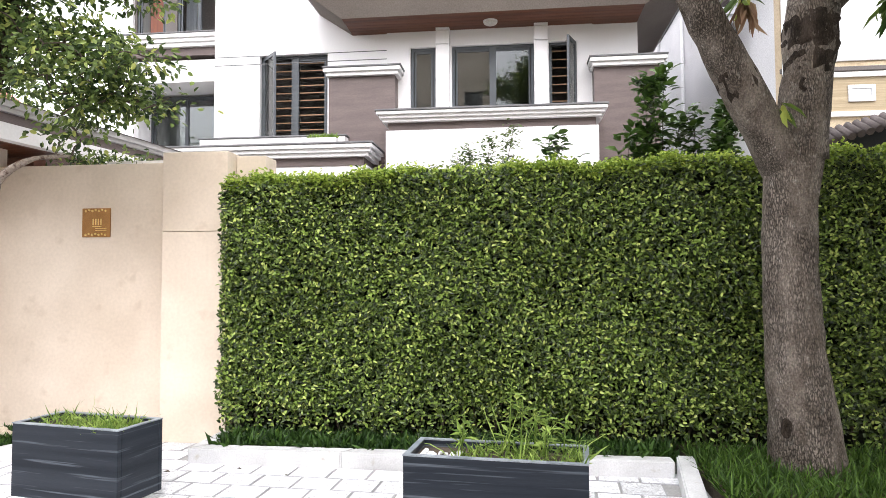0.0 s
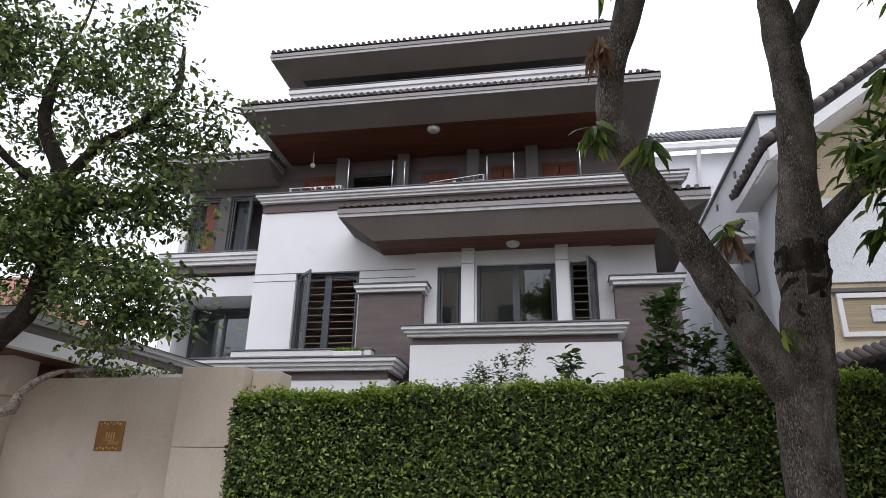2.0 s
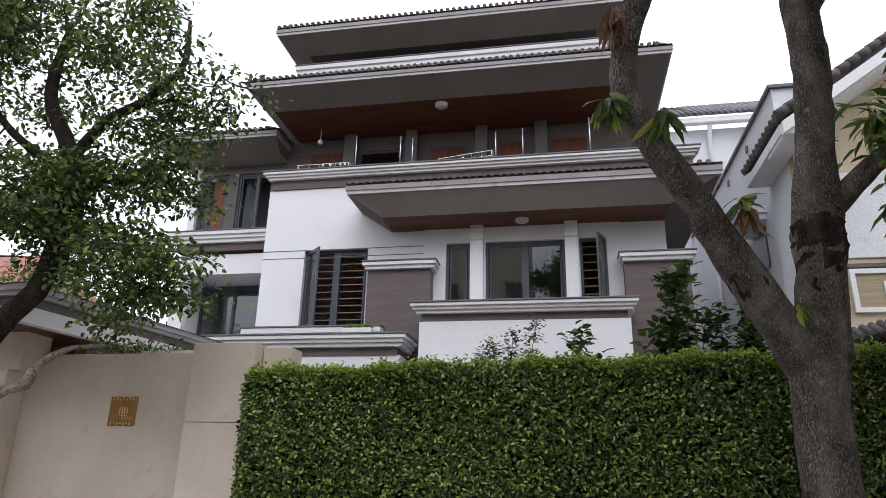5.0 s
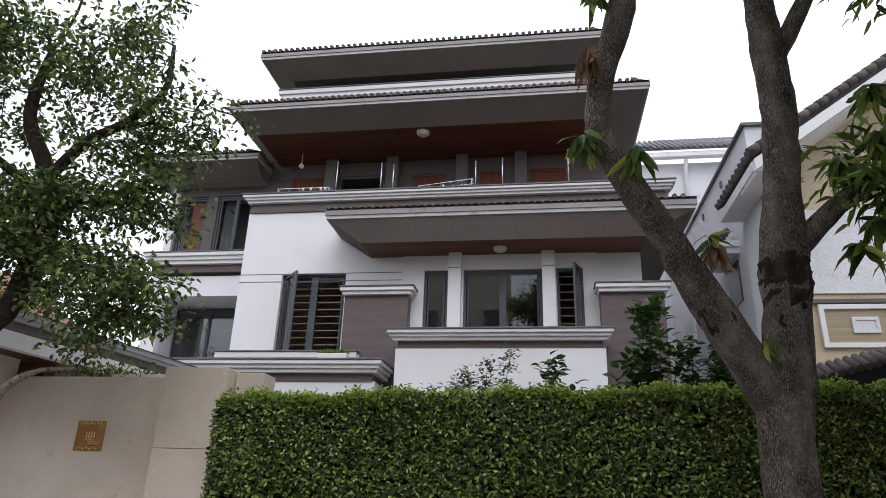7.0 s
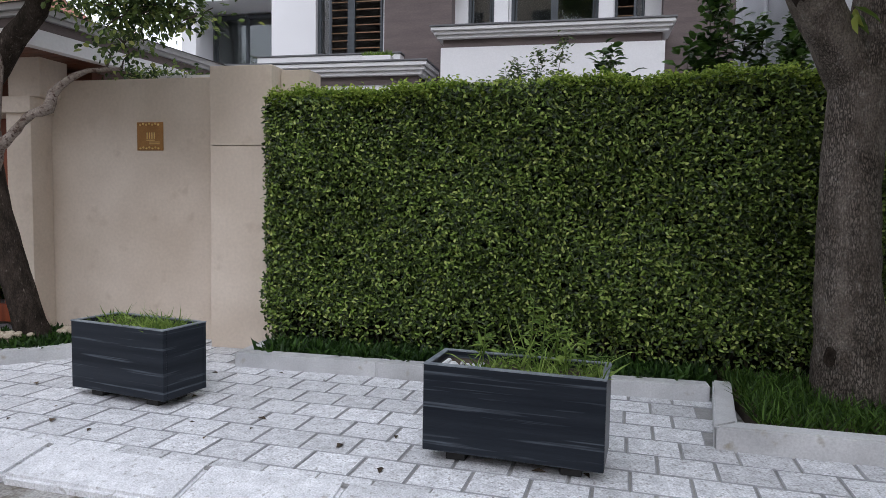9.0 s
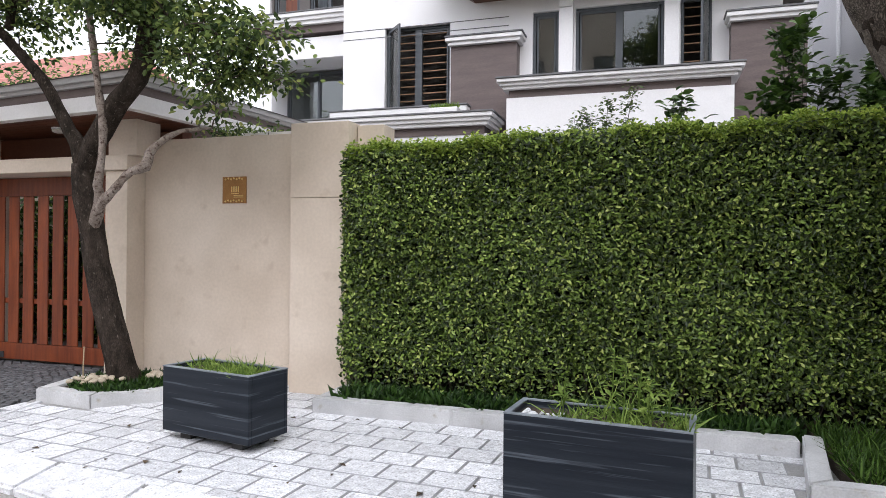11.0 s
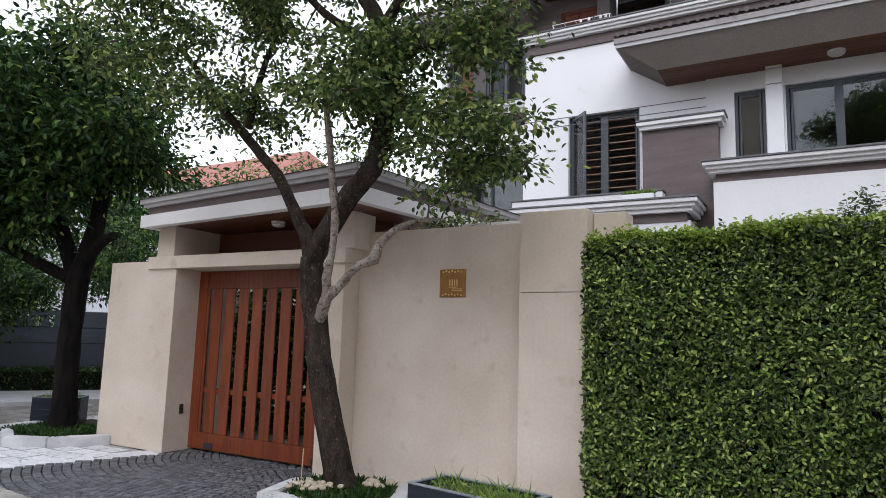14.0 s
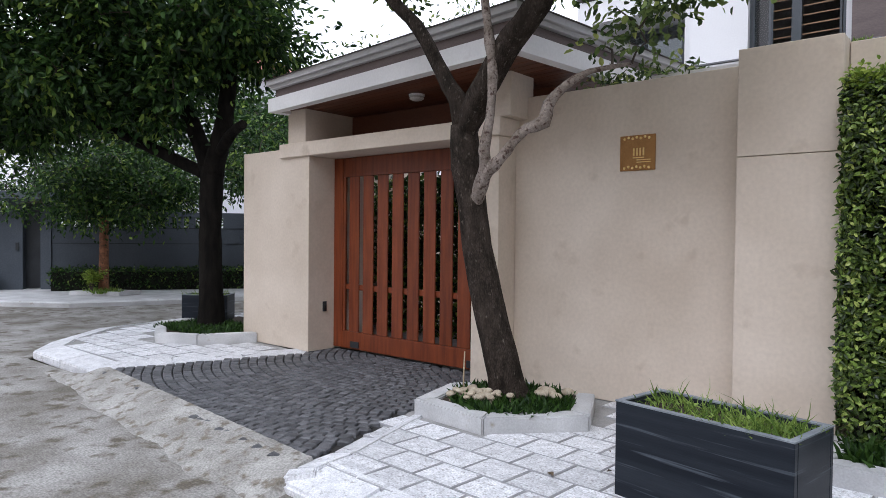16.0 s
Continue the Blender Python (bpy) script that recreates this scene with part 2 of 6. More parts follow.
BARKPALE = surface("pale_peeling_bark", (0.19, 0.155, 0.13), (0.30, 0.255, 0.225), 0.9, 10, 60, 0.8, c3=(0.085, 0.055, 0.045), wear=0.53, spec=0.2, grit=0.25)
plated(BARK, 60, 0.007, (1, 1, 0.3), 0.2, 0.26)
plated(BARKDARK, 60, 0.006, (1, 1, 0.35), 0.5, 0.2)
TWIG = surface("brown_twig", (0.05, 0.038, 0.03), (0.085, 0.066, 0.052), 0.9, 8, 60, 0.4)
# near-black, so gaps between the leaves read as deep shade
HEDGECORE = surface("hedge_inner_shade", (0.004, 0.005, 0.003), (0.012, 0.014, 0.008), 1.0, 9, 40, 1.0)
HEDGELEAF = leafy("hedge_leaf", (0.008, 0.021, 0.004), (0.235, 0.35, 0.065), 0.34, 0.14, (0.46, 0.54, 0.15), share=0.24, gloss=0.42)
YOUNGLEAF = leafy("young_hedge_leaf", (0.13, 0.21, 0.03), (0.46, 0.56, 0.11), 0.42, 0.4)
TREELEAF = leafy("tree_leaf", (0.022, 0.046, 0.015), (0.21, 0.29, 0.08), 0.42, 0.42, (0.38, 0.42, 0.12), gloss=0.32)
DARKLEAF = leafy("dark_tree_leaf", (0.008, 0.024, 0.008), (0.065, 0.135, 0.03), 0.4, 0.32, (0.22, 0.31, 0.06))
MANGOLEAF = leafy("long_glossy_leaf", (0.03, 0.065, 0.014), (0.19, 0.27, 0.055), 0.35, 0.36, (0.36, 0.38, 0.08))
DEADLEAF = leafy("withered_leaf", (0.16, 0.09, 0.055), (0.30, 0.2, 0.13), 0.7, 0.2)
FINELEAF = leafy("fine_pale_leaf", (0.05, 0.09, 0.03), (0.22, 0.28, 0.10), 0.5, 0.3)
SHRUBLEAF = leafy("shrub_leaf", (0.02, 0.05, 0.012), (0.12, 0.21, 0.045), 0.35, 0.25, gloss=0.4)
GRASSMAT = leafy("grass_blade", (0.08, 0.15, 0.025), (0.34, 0.46, 0.11), 0.5, 0.35)
LILYMAT = leafy("dark_border_grass", (0.010, 0.028, 0.007), (0.06, 0.125, 0.024), 0.45, 0.3)
LUSHGRASS = leafy("lush_border_grass", (0.018, 0.045, 0.008), (0.11, 0.20, 0.034), 0.45, 0.3)
# orange light on the young trunk, put into its bark colour
BARKRED = surface("orange_lit_bark", (0.14, 0.06, 0.032), (0.30, 0.135, 0.07), 0.9, 9, 50, 0.8, c3=(0.06, 0.045, 0.035), wear=0.55)
PETAL = surface("cream_mushroom", (0.34, 0.28, 0.20), (0.47, 0.41, 0.32), 0.7, 20, 90, 0.2, island=0.15)
STEEL = surface("brushed_steel", (0.5, 0.5, 0.52), (0.62, 0.62, 0.64), 0.3, 4, 90, 0.05, metal=0.8)
PLASTICWHITE = surface("white_enamel", (0.72, 0.72, 0.72), (0.8, 0.8, 0.8), 0.4, 4, 60, 0.02)
GREYWALL = surface("blue_grey_render", (0.060, 0.071, 0.088), (0.082, 0.096, 0.115), 0.8, 0.7, 40, 0.1)
GREYDARK = surface("charcoal_metal_gate", (0.016, 0.019, 0.023), (0.028, 0.032, 0.038), 0.5, 2, 50, 0.05)
NWHITE = surface("weathered_white_render", (0.60, 0.61, 0.63), (0.72, 0.72, 0.74), 0.85, 0.5, 40, 0.08, c3=(0.5, 0.5, 0.5), wear=0.63)
TAN = surface("tan_stone_tile", (0.50, 0.40, 0.27), (0.60, 0.50, 0.36), 0.75, 1.2, 30, 0.2, c3=(0.42, 0.33, 0.22), wear=0.6)
BLIND = surface("bamboo_blind", (0.30, 0.24, 0.15), (0.42, 0.34, 0.23), 0.8, 2, 30, 0.3, stretch=(0.4, 1, 30))
GREYTILE = surface("grey_roof_tile", (0.17, 0.17, 0.18), (0.27, 0.27, 0.28), 0.8, 2, 30, 0.3)
REDTILE = surface("red_roof_tile", (0.27, 0.105, 0.08), (0.37, 0.155, 0.12), 0.8, 2, 20, 0.3)
LAMPGLASS = surface("opal_lamp_glass", (0.62, 0.60, 0.56), (0.70, 0.68, 0.64), 0.3, 4, 50, 0.0)
DRYLEAF = surface("dry_fallen_leaf", (0.05, 0.035, 0.025), (0.12, 0.085, 0.05), 0.9, 9, 60, 0.3, rand=0.4)


# ---- mesh helpers ----
def part(name, bm, material, parent=None, label=""):
    """Links a bmesh as one mesh object, under a thing or a part."""
    me = bpy.data.meshes.new(name)
    bm.normal_update()
    bm.to_mesh(me)
    bm.free()
    me.materials.append(material)
    ob = new(name, me)
    if parent is not None:
        ob.parent = parent
        ob.matrix_parent_inverse = parent.matrix_world.inverted()
    if label:
        ob["label"] = label
    return ob


def thing(name, label, category, group="", at=(0, 0, 0), kind=""):
    ob = new(name)
    ob.location = at
    ob.matrix_world = Matrix.Translation(at)
    return tagged(ob, label, category, group, kind)


def box(bm, x0, x1, y0, y1, z0, z1, bevel=0.0, m=None):
    got = bmesh.ops.create_cube(bm, size=1.0)["verts"]
    mt = Matrix.Translation(((x0 + x1) / 2, (y0 + y1) / 2, (z0 + z1) / 2)) @ Matrix.Diagonal((x1 - x0, y1 - y0, z1 - z0, 1))
    bmesh.ops.transform(bm, matrix=(m @ mt) if m else mt, verts=got)
    if bevel:
        es = list({e for v in got for e in v.link_edges})
        bmesh.ops.bevel(bm, geom=es, offset=bevel, segments=1, affect="EDGES", clamp_overlap=True)


def boxes(*rows, bevel=0.0):
    bm = bmesh.new()
    for r in rows:
        box(bm, *r, bevel=bevel)
    return bm


def slab(bm, outline, z0, z1, inset=0.0, top_drop=0.0):
    """An upright prism over an outline of (x, y), counter-clockwise, with its top edge pulled in."""
    n = len(outline)
    cx, cy = sum(p[0] for p in outline) / n, sum(p[1] for p in outline) / n

    def ring(z, f):
        out = []
        for x, y in outline:
            d = math.hypot(x - cx, y - cy) or 1
            out.append(bm.verts.new((x - (x - cx) / d * f, y - (y - cy) / d * f, z)))
        return out

    a, b = ring(z0, 0), ring(z1 - inset * 0.6, 0)
    c = ring(z1, inset) if inset else b
    for lo, hi in ((a, b), (b, c)) if inset else ((a, b),):
        for i in range(n):
            j = (i + 1) % n
            bm.faces.new((lo[i], lo[j], hi[j], hi[i]))
    bm.faces.new(c)


def holed(x0, x1, z0, z1, y0, y1, holes):
    """A wall across x with thickness y0..y1 and openings (x0, x1, z0, z1) through it."""
    bm = bmesh.new()
    xs = sorted({x0, x1, *[h[0] for h in holes], *[h[1] for h in holes]})
    zs = sorted({z0, z1, *[h[2] for h in holes], *[h[3] for h in holes]})

    def solid(i, k):
        if not (0 <= i < len(xs) - 1 and 0 <= k < len(zs) - 1):
            return False
        cx, cz = (xs[i] + xs[i + 1]) / 2, (zs[k] + zs[k + 1]) / 2
        return not any(h[0] < cx < h[1] and h[2] < cz < h[3] for h in holes)

    def quad(*ps):
        bm.faces.new([bm.verts.new(p) for p in ps])

    for i in range(len(xs) - 1):
        for k in range(len(zs) - 1):
            if not solid(i, k):
                continue
            a, b, c, d = xs[i], xs[i + 1], zs[k], zs[k + 1]
            quad((a, y0, c), (b, y0, c), (b, y0, d), (a, y0, d))
            quad((b, y1, c), (a, y1, c), (a, y1, d), (b, y1, d))
            if not solid(i - 1, k):
                quad((a, y1, c), (a, y0, c), (a, y0, d), (a, y1, d))
            if not solid(i + 1, k):
                quad((b, y0, c), (b, y1, c), (b, y1, d), (b, y0, d))
            if not solid(i, k - 1):
                quad((a, y1, c), (b, y1, c), (b, y0, c), (a, y0, c))
            if not solid(i, k + 1):
                quad((a, y0, d), (b, y0, d), (b, y1, d), (a, y1, d))
    bmesh.ops.remove_doubles(bm, verts=bm.verts, dist=1e-5)
    return bm


def tube(bm, pts, radii, sides=8, rough=0.0, rng=None, cap=True):
    """A tapered tube along points."""
    pts = [Vector(p) for p in pts]
    rings, ref = [], Vector((0.3, 1, 0.1)).normalized()
    for i, p in enumerate(pts):
        d = (pts[min(i + 1, len(pts) - 1)] - pts[max(i - 1, 0)]).normalized()
        u = d.cross(ref)
        if u.length < 0.2:
            u = d.cross(Vector((1, 0, 0)))
        u.normalize()
        v = d.cross(u)
        ring = []
        for s in range(sides):
            a = 2 * math.pi * s / sides
            r = radii[i] * (1 + (rng.uniform(-rough, rough) if rng else 0))
            ring.append(bm.verts.new(p + (u * math.cos(a) + v * math.sin(a)) * r))
        rings.append(ring)
    for a, b in zip(rings, rings[1:]):
        for s in range(sides):
            t = (s + 1) % sides
            f = bm.faces.new((a[s], a[t], b[t], b[s]))
            f.smooth = True
    if cap:
        bm.faces.new(rings[-1])
        bm.faces.new(list(reversed(rings[0])))


def smooth_line(pts, radii, step=0.12):
    """Points and radii along a smooth curve through the given ones."""
    pts = [Vector(p) for p in pts]
    out, rr = [], []
    for i in range(len(pts) - 1):
        p0, p1, p2, p3 = pts[max(i - 1, 0)], pts[i], pts[i + 1], pts[min(i + 2, len(pts) - 1)]
        n = max(2, int((p2 - p1).length / step))
        for k in range(n):
            t = k / n
            out.append(0.5 * ((2 * p1) + (p2 - p0) * t + (2 * p0 - 5 * p1 + 4 * p2 - p3) * t * t + (3 * p1 - p0 - 3 * p2 + p3) * t ** 3))
            rr.append(radii[i] * (1 - t) + radii[i + 1] * t)
    return out + [pts[-1]], rr + [radii[-1]]


def leaf_mesh(name, material, parent, base, way, face, length, width, bend=0.25, fold=0.25, label="", long=False, oval=False):
    """Many leaves in one mesh: each a folded blade from its base along its way, facing its face."""
    base, way, face = (np.asarray(a, float) for a in (base, way, face))
    length, width = np.broadcast_to(length, len(base))[:, None], np.broadcast_to(width, len(base))[:, None]
    way = way / np.linalg.norm(way, axis=1, keepdims=True)
    side = np.cross(way, face)
    side /= np.linalg.norm(side, axis=1, keepdims=True) + 1e-9
    up = np.cross(side, way)
    if long:
        rows = [(0.0, 0.0, 0.0, 0.0), (0.3, 1.0, fold, bend * 0.05), (0.3, 0.0, 0.0, bend * 0.05), (0.3, -1.0, fold, bend * 0.05), (0.7, 0.75, fold * 0.8, bend * 0.4), (0.7, 0.0, 0.0, bend * 0.4), (0.7, -0.75, fold * 0.8, bend * 0.4), (1.0, 0.0, 0.0, bend)]
        faces = [(0, 2, 1), (0, 3, 2), (1, 2, 5, 4), (2, 3, 6, 5), (4, 5, 7), (5, 6, 7)]
    elif oval:
        rows = [(0.0, 0.0, 0.0, 0.0), (0.32, 0.9, fold, bend * 0.1), (0.32, -0.9, fold, bend * 0.1), (0.72, 0.85, fold * 0.8, bend * 0.5), (0.72, -0.85, fold * 0.8, bend * 0.5), (1.0, 0.0, 0.0, bend)]
        faces = [(0, 5, 3, 1), (0, 2, 4, 5)]
    else:
        rows = [(0.0, 0.0, 0.0, 0.0), (0.5, 1.0, fold, bend * 0.3), (1.0, 0.0, 0.0, bend), (0.5, -1.0, fold, bend * 0.3)]
        faces = [(0, 2, 1), (0, 3, 2)]
    k = len(rows)
    verts = np.stack([base + way * length * a + side * width * 0.5 * b + up * (width * 0.5 * c - length * d) for a, b, c, d in rows], 1).reshape(-1, 3)
    me = bpy.data.meshes.new(name)
    allf = [tuple(n * k + i for i in f) for n in range(len(base)) for f in faces]
    me.from_pydata(verts.tolist(), [], allf)
    me.materials.append(material)
    ob = new(name, me)
    if parent is not None:
        ob.parent = parent
        ob.matrix_parent_inverse = parent.matrix_world.inverted()
    ob["kind"] = "stuff"
    if label:
        ob["label"] = label
    return ob


def unit(rng, n):
    v = rng.normal(size=(n, 3))
    return v / np.linalg.norm(v, axis=1, keepdims=True)


# ---- ground, road, pavement ----
bm = bmesh.new()
bmesh.ops.create_grid(bm, x_segments=1, y_segments=1, size=600)
bmesh.ops.translate(bm, vec=(0, 0, -0.16), verts=bm.verts)
tagged(part("ground", bm, GROUNDMAT), "bare packed earth between the plots", "ground", kind="structure")

bm = bmesh.new()
slab(bm, [(-60, -3.2), (60, -3.2), (60, 3.2), (13, 4.56), (-1.7, 5.01), (-2.87, 5.07), (-4.7, 5.37), (-5.3, 5.41), (-9.4, 5.95), (-11.3, 5.86), (-12.8, 7.3), (-13.15, 8.8), (-13.2, 40), (-15.2, 40), (-15.6, 12.2), (-16.1, 10.4), (-16.9, 8.4), (-18.2, 7.5), (-60, 7.2)], -0.155, -0.12)
road = tagged(part("road", bm, ROADMAT), "worn patched concrete street with damp stains", "road", kind="structure")

# pavement bed under the slabs, near part and corner part
PAVE = [(-5.3, 5.95), (-5.25, 5.72), (-4.65, 5.68), (-2.82, 5.38), (-1.7, 5.32), (13, 4.87), (60, 3.5), (60, 8.6), (-5.66, 8.6), (-5.72, 7.0)]
bm = bmesh.new()
slab(bm, PAVE, -0.15, -0.007)
pavement = tagged(part("pavement", bm, JOINT), "dirty mortar bed of the granite pavement", "pavement", kind="structure")
CORNER = [(-9.66, 6.2), (-8.8, 8.15), (-10.05, 8.3), (-10.05, 40), (-12.95, 40), (-12.85, 8.9), (-12.58, 7.48), (-11.75, 6.55), (-11.25, 6.2)][::-1]
bm = bmesh.new()
slab(bm, CORNER[::-1], -0.15, -0.007)
corner = tagged(part("corner_pavement", bm, JOINT), "mortar bed of the rounded corner pavement", "pavement", kind="structure")
FAR = [(-60, 7.2), (-18.2, 7.5), (-16.9, 8.4), (-16.1, 10.4), (-15.6, 12.2), (-15.2, 40), (-60, 40)]
bm = bmesh.new()
slab(bm, FAR, -0.15, 0.0, 0.05)
tagged(part("far_pavement", bm, BORDER), "pale granite pavement across the side street", "pavement", kind="structure")
bm = bmesh.new()
slab(bm, [(-5.42, 5.66), (-5.44, 5.92), (-5.73, 7.0), (-5.75, 8.75), (-8.75, 8.75), (-8.6, 8.05), (-9.42, 6.05)][::-1], -0.15, -0.035)
drive = tagged(part("driveway", bm, SETTBED), "sandy bed under the driveway setts", "driveway", kind="structure")
bm = bmesh.new()
rows = []
N = 60
for k in range(N + 1):
    f = k / N
    a, b, c = Vector((-5.34, 5.70, 0.007)).lerp(Vector((-9.42, 6.07, 0.007)), f), Vector((-5.26, 5.42, -0.04)).lerp(Vector((-9.5, 5.86, -0.04)), f), Vector((-5.2, 5.14, -0.117)).lerp(Vector((-10.3, 5.66, -0.117)), f)
    c.y += 0.10 * noise.noise(Vector((f * 7, 0.3, 0))) + 0.05 * noise.noise(Vector((f * 27, 4, 0)))
    mid = b.lerp(c, 0.55)
    mid.z += 0.02 * noise.noise(Vector((f * 9, 1, 2)))
    a.y += 0.012 * noise.noise(Vector((f * 40, 7, 1)))
    lip = a.lerp(b, 0.4)
    lip.z = 0.003
    if k == 0:
        a.z = b.z = mid.z = lip.z = -0.13
    rows.append([bm.verts.new(p) for p in (a, lip, b, mid, c, (c.x, c.y - 0.01, -0.15))])
for r0, r1 in zip(rows, rows[1:]):
    for q in range(5):
        bm.faces.new((r0[q], r1[q], r1[q + 1], r0[q + 1]))
bmesh.ops.recalc_face_normals(bm, faces=bm.faces)
tagged(part("driveway_apron", bm, RAMPMAT), "rough cast concrete ramp between street and driveway", "driveway", kind="structure")

# the plot behind the street wall
bm = boxes((-10, 60, 8.75, 40, -0.15, 0.02))
tagged(part("yard", bm, JOINT), "paved front yard behind the street wall", "yard", kind="structure")


# ---- the street wall and the gate ----
def clad_wall(name, label, rows):
    ob = thing(name, label, "wall", kind="structure")
    for r in rows:
        part("stone_panel", boxes(r, bevel=0.004), STUCCO, ob)
    return ob


WALLTOP = 2.90
clad_wall("wall_plaque", "smooth beige stone street wall with faint stains", [
    (-5.668, -3.445, 8.5, 8.75, 0.0, WALLTOP)])
clad_wall("wall_pillar", "beige stone wall pillar ending at the hedge", [
    (-3.44, -2.74, 8.2, 8.7, 0.0, 2.13), (-3.44, -2.74, 8.201, 8.7, 2.136, 2.95)])
clad_wall("wall_pier", "short beige stone pier behind the pillar", [(-2.735, -2.42, 8.4, 8.7, 0.0, 2.93)])
clad_wall("wall_hedge_back", "plain garden wall hidden behind the hedge", [(-2.415, 9.0, 8.5, 8.68, 0.0, 2.45)])
clad_wall("wall_gate_side", "beige stone wall beside the gate", [
    (-10.08, -8.66, 8.2, 8.55, 0.0, 2.62)])
clad_wall("wall_side_street", "beige stone wall along the side street", [(-10.08, -9.78, 8.555, 24.0, 0.0, 2.62)])
bm = boxes((-4.3, -3.5, 8.56, 8.74, WALLTOP + 0.001, WALLTOP + 0.04))
tagged(part("wall_coping", bm, TRIM), "thin pale coping on the street wall", "trim", kind="structure")

gatehouse = thing("gate_house", "beige stone gateway with a flat overhanging roof", "gateway", at=(-7.1, 8.5, 0))
part("post", boxes((-8.658, -8.61, 8.19, 9.2, 0.0, 2.5), bevel=0.004), STUCCO, gatehouse)
part("post", boxes((-6.0, -5.67, 8.21, 9.2, 0.0, 2.5), bevel=0.004), STUCCO, gatehouse)
part("lintel", boxes((-9.2, -5.63, 8.16, 9.2, 2.502, 2.68), bevel=0.006), STUCCO, gatehouse)
part("upper_post", boxes((-9.06, -8.70, 8.2, 9.1, 2.682, 3.24), bevel=0.004), STUCCO, gatehouse)
part("upper_post", boxes((-5.95, -5.53, 8.2, 8.6, 2.682, 3.24), bevel=0.004), STUCCO, gatehouse)
part("back_panel", boxes((-8.70, -5.53, 9.0, 9.2, 2.682, 3.10)), SOFFIT, gatehouse, "dark wooden panel above the gate")

ROOFX0, ROOFX1, ROOFY0, ROOFY1 = -9.15, -4.98, 7.95, 11.4


def ring_box(bm, x0, x1, y0, y1, z0, z1, t):
    """A frame lying flat: the rim of a roof, t thick."""
    box(bm, x0, x1, y0, y0 + t, z0, z1)
    box(bm, x0, x1, y1 - t, y1, z0, z1)
    box(bm, x0, x0 + t, y0 + t, y1 - t, z0, z1)
    box(bm, x1 - t, x1, y0 + t, y1 - t, z0, z1)


groof = thing("gate_roof", "flat gateway roof with white fascia and brown band", "roof", at=(-7, 8.5, 3.2))
bm = bmesh.new()
ring_box(bm, ROOFX0, ROOFX1, ROOFY0, ROOFY1, 3.07, 3.24, 0.12)
part("fascia", bm, TRIM, groof, "white fascia board")
bm = bmesh.new()
ring_box(bm, ROOFX0 + 0.07, ROOFX1 - 0.07, ROOFY0 + 0.07, ROOFY1 - 0.07, 3.242, 3.358, 0.12)
part("band", bm, BROWN, groof, "recessed brown band")
bm = bmesh.new()
ring_box(bm, ROOFX0 + 0.02, ROOFX1 - 0.02, ROOFY0 + 0.02, ROOFY1 - 0.02, 3.36, 3.405, 0.14)
ring_box(bm, ROOFX0 - 0.02, ROOFX1 + 0.02, ROOFY0 - 0.02, ROOFY1 + 0.02, 3.407, 3.47, 0.14)
part("moulding", bm, PALEGREY, groof, "pale grey stepped moulding")
bm = bmesh.new()
cx, cy = (ROOFX0 + ROOFX1) / 2, (ROOFY0 + ROOFY1) / 2
corners = [bm.verts.new(p) for p in ((ROOFX0 - 0.05, ROOFY0 - 0.05, 3.472), (ROOFX1 + 0.05, ROOFY0 - 0.05, 3.472), (ROOFX1 + 0.05, ROOFY1 + 0.05, 3.472), (ROOFX0 - 0.05, ROOFY1 + 0.05, 3.472))]
peaks = [bm.verts.new((cx, cy - 0.3, 3.86)), bm.verts.new((cx, cy + 0.3, 3.86))]
bm.faces.new((corners[0], corners[1], peaks[0]))
bm.faces.new((corners[1], corners[2], peaks[1], peaks[0]))
bm.faces.new((corners[2], corners[3], peaks[1]))
bm.faces.new((corners[3], corners[0], peaks[0], peaks[1]))
bm.faces.new(list(reversed(corners)))
part("covering", bm, TILEFIELD, groof, "dark tiled covering")
bm = bmesh.new()
for i in range(28):
    y = ROOFY0 + 0.13 + i * 0.118
    box(bm, ROOFX0 + 0.13, ROOFX1 - 0.13, y, y + 0.112, 3.11, 3.125)
part("soffit", bm, SOFFIT, groof, "stained wooden soffit boards")
turn_roof = Matrix.Translation((ROOFX0, ROOFY0, 0)) @ Matrix.Rotation(radians(-6.2), 4, "Z") @ Matrix.Translation((-ROOFX0, -ROOFY0, 0))
groof.matrix_world = turn_roof @ groof.matrix_world
lampb = bmesh.new()
bmesh.ops.create_uvsphere(lampb, u_segments=20, v_segments=8, radius=0.085)
bmesh.ops.scale(lampb, vec=(1, 1, 0.4), verts=lampb.verts)
bmesh.ops.translate(lampb, vec=(-7.0, 8.45, 3.07), verts=lampb.verts)
glamp = thing("ceiling_lamp", "round opal ceiling lamp under the gate roof", "lamp", at=(-7.0, 8.45, 3.06))
part("shade", lampb, LAMPGLASS, glamp)
bm = bmesh.new()
bmesh.ops.create_cone(bm, cap_ends=True, segments=20, radius1=0.092, radius2=0.092, depth=0.02, matrix=Matrix.Translation((-7.0, 8.45, 3.10)))
part("base", bm, PLASTICWHITE, glamp)

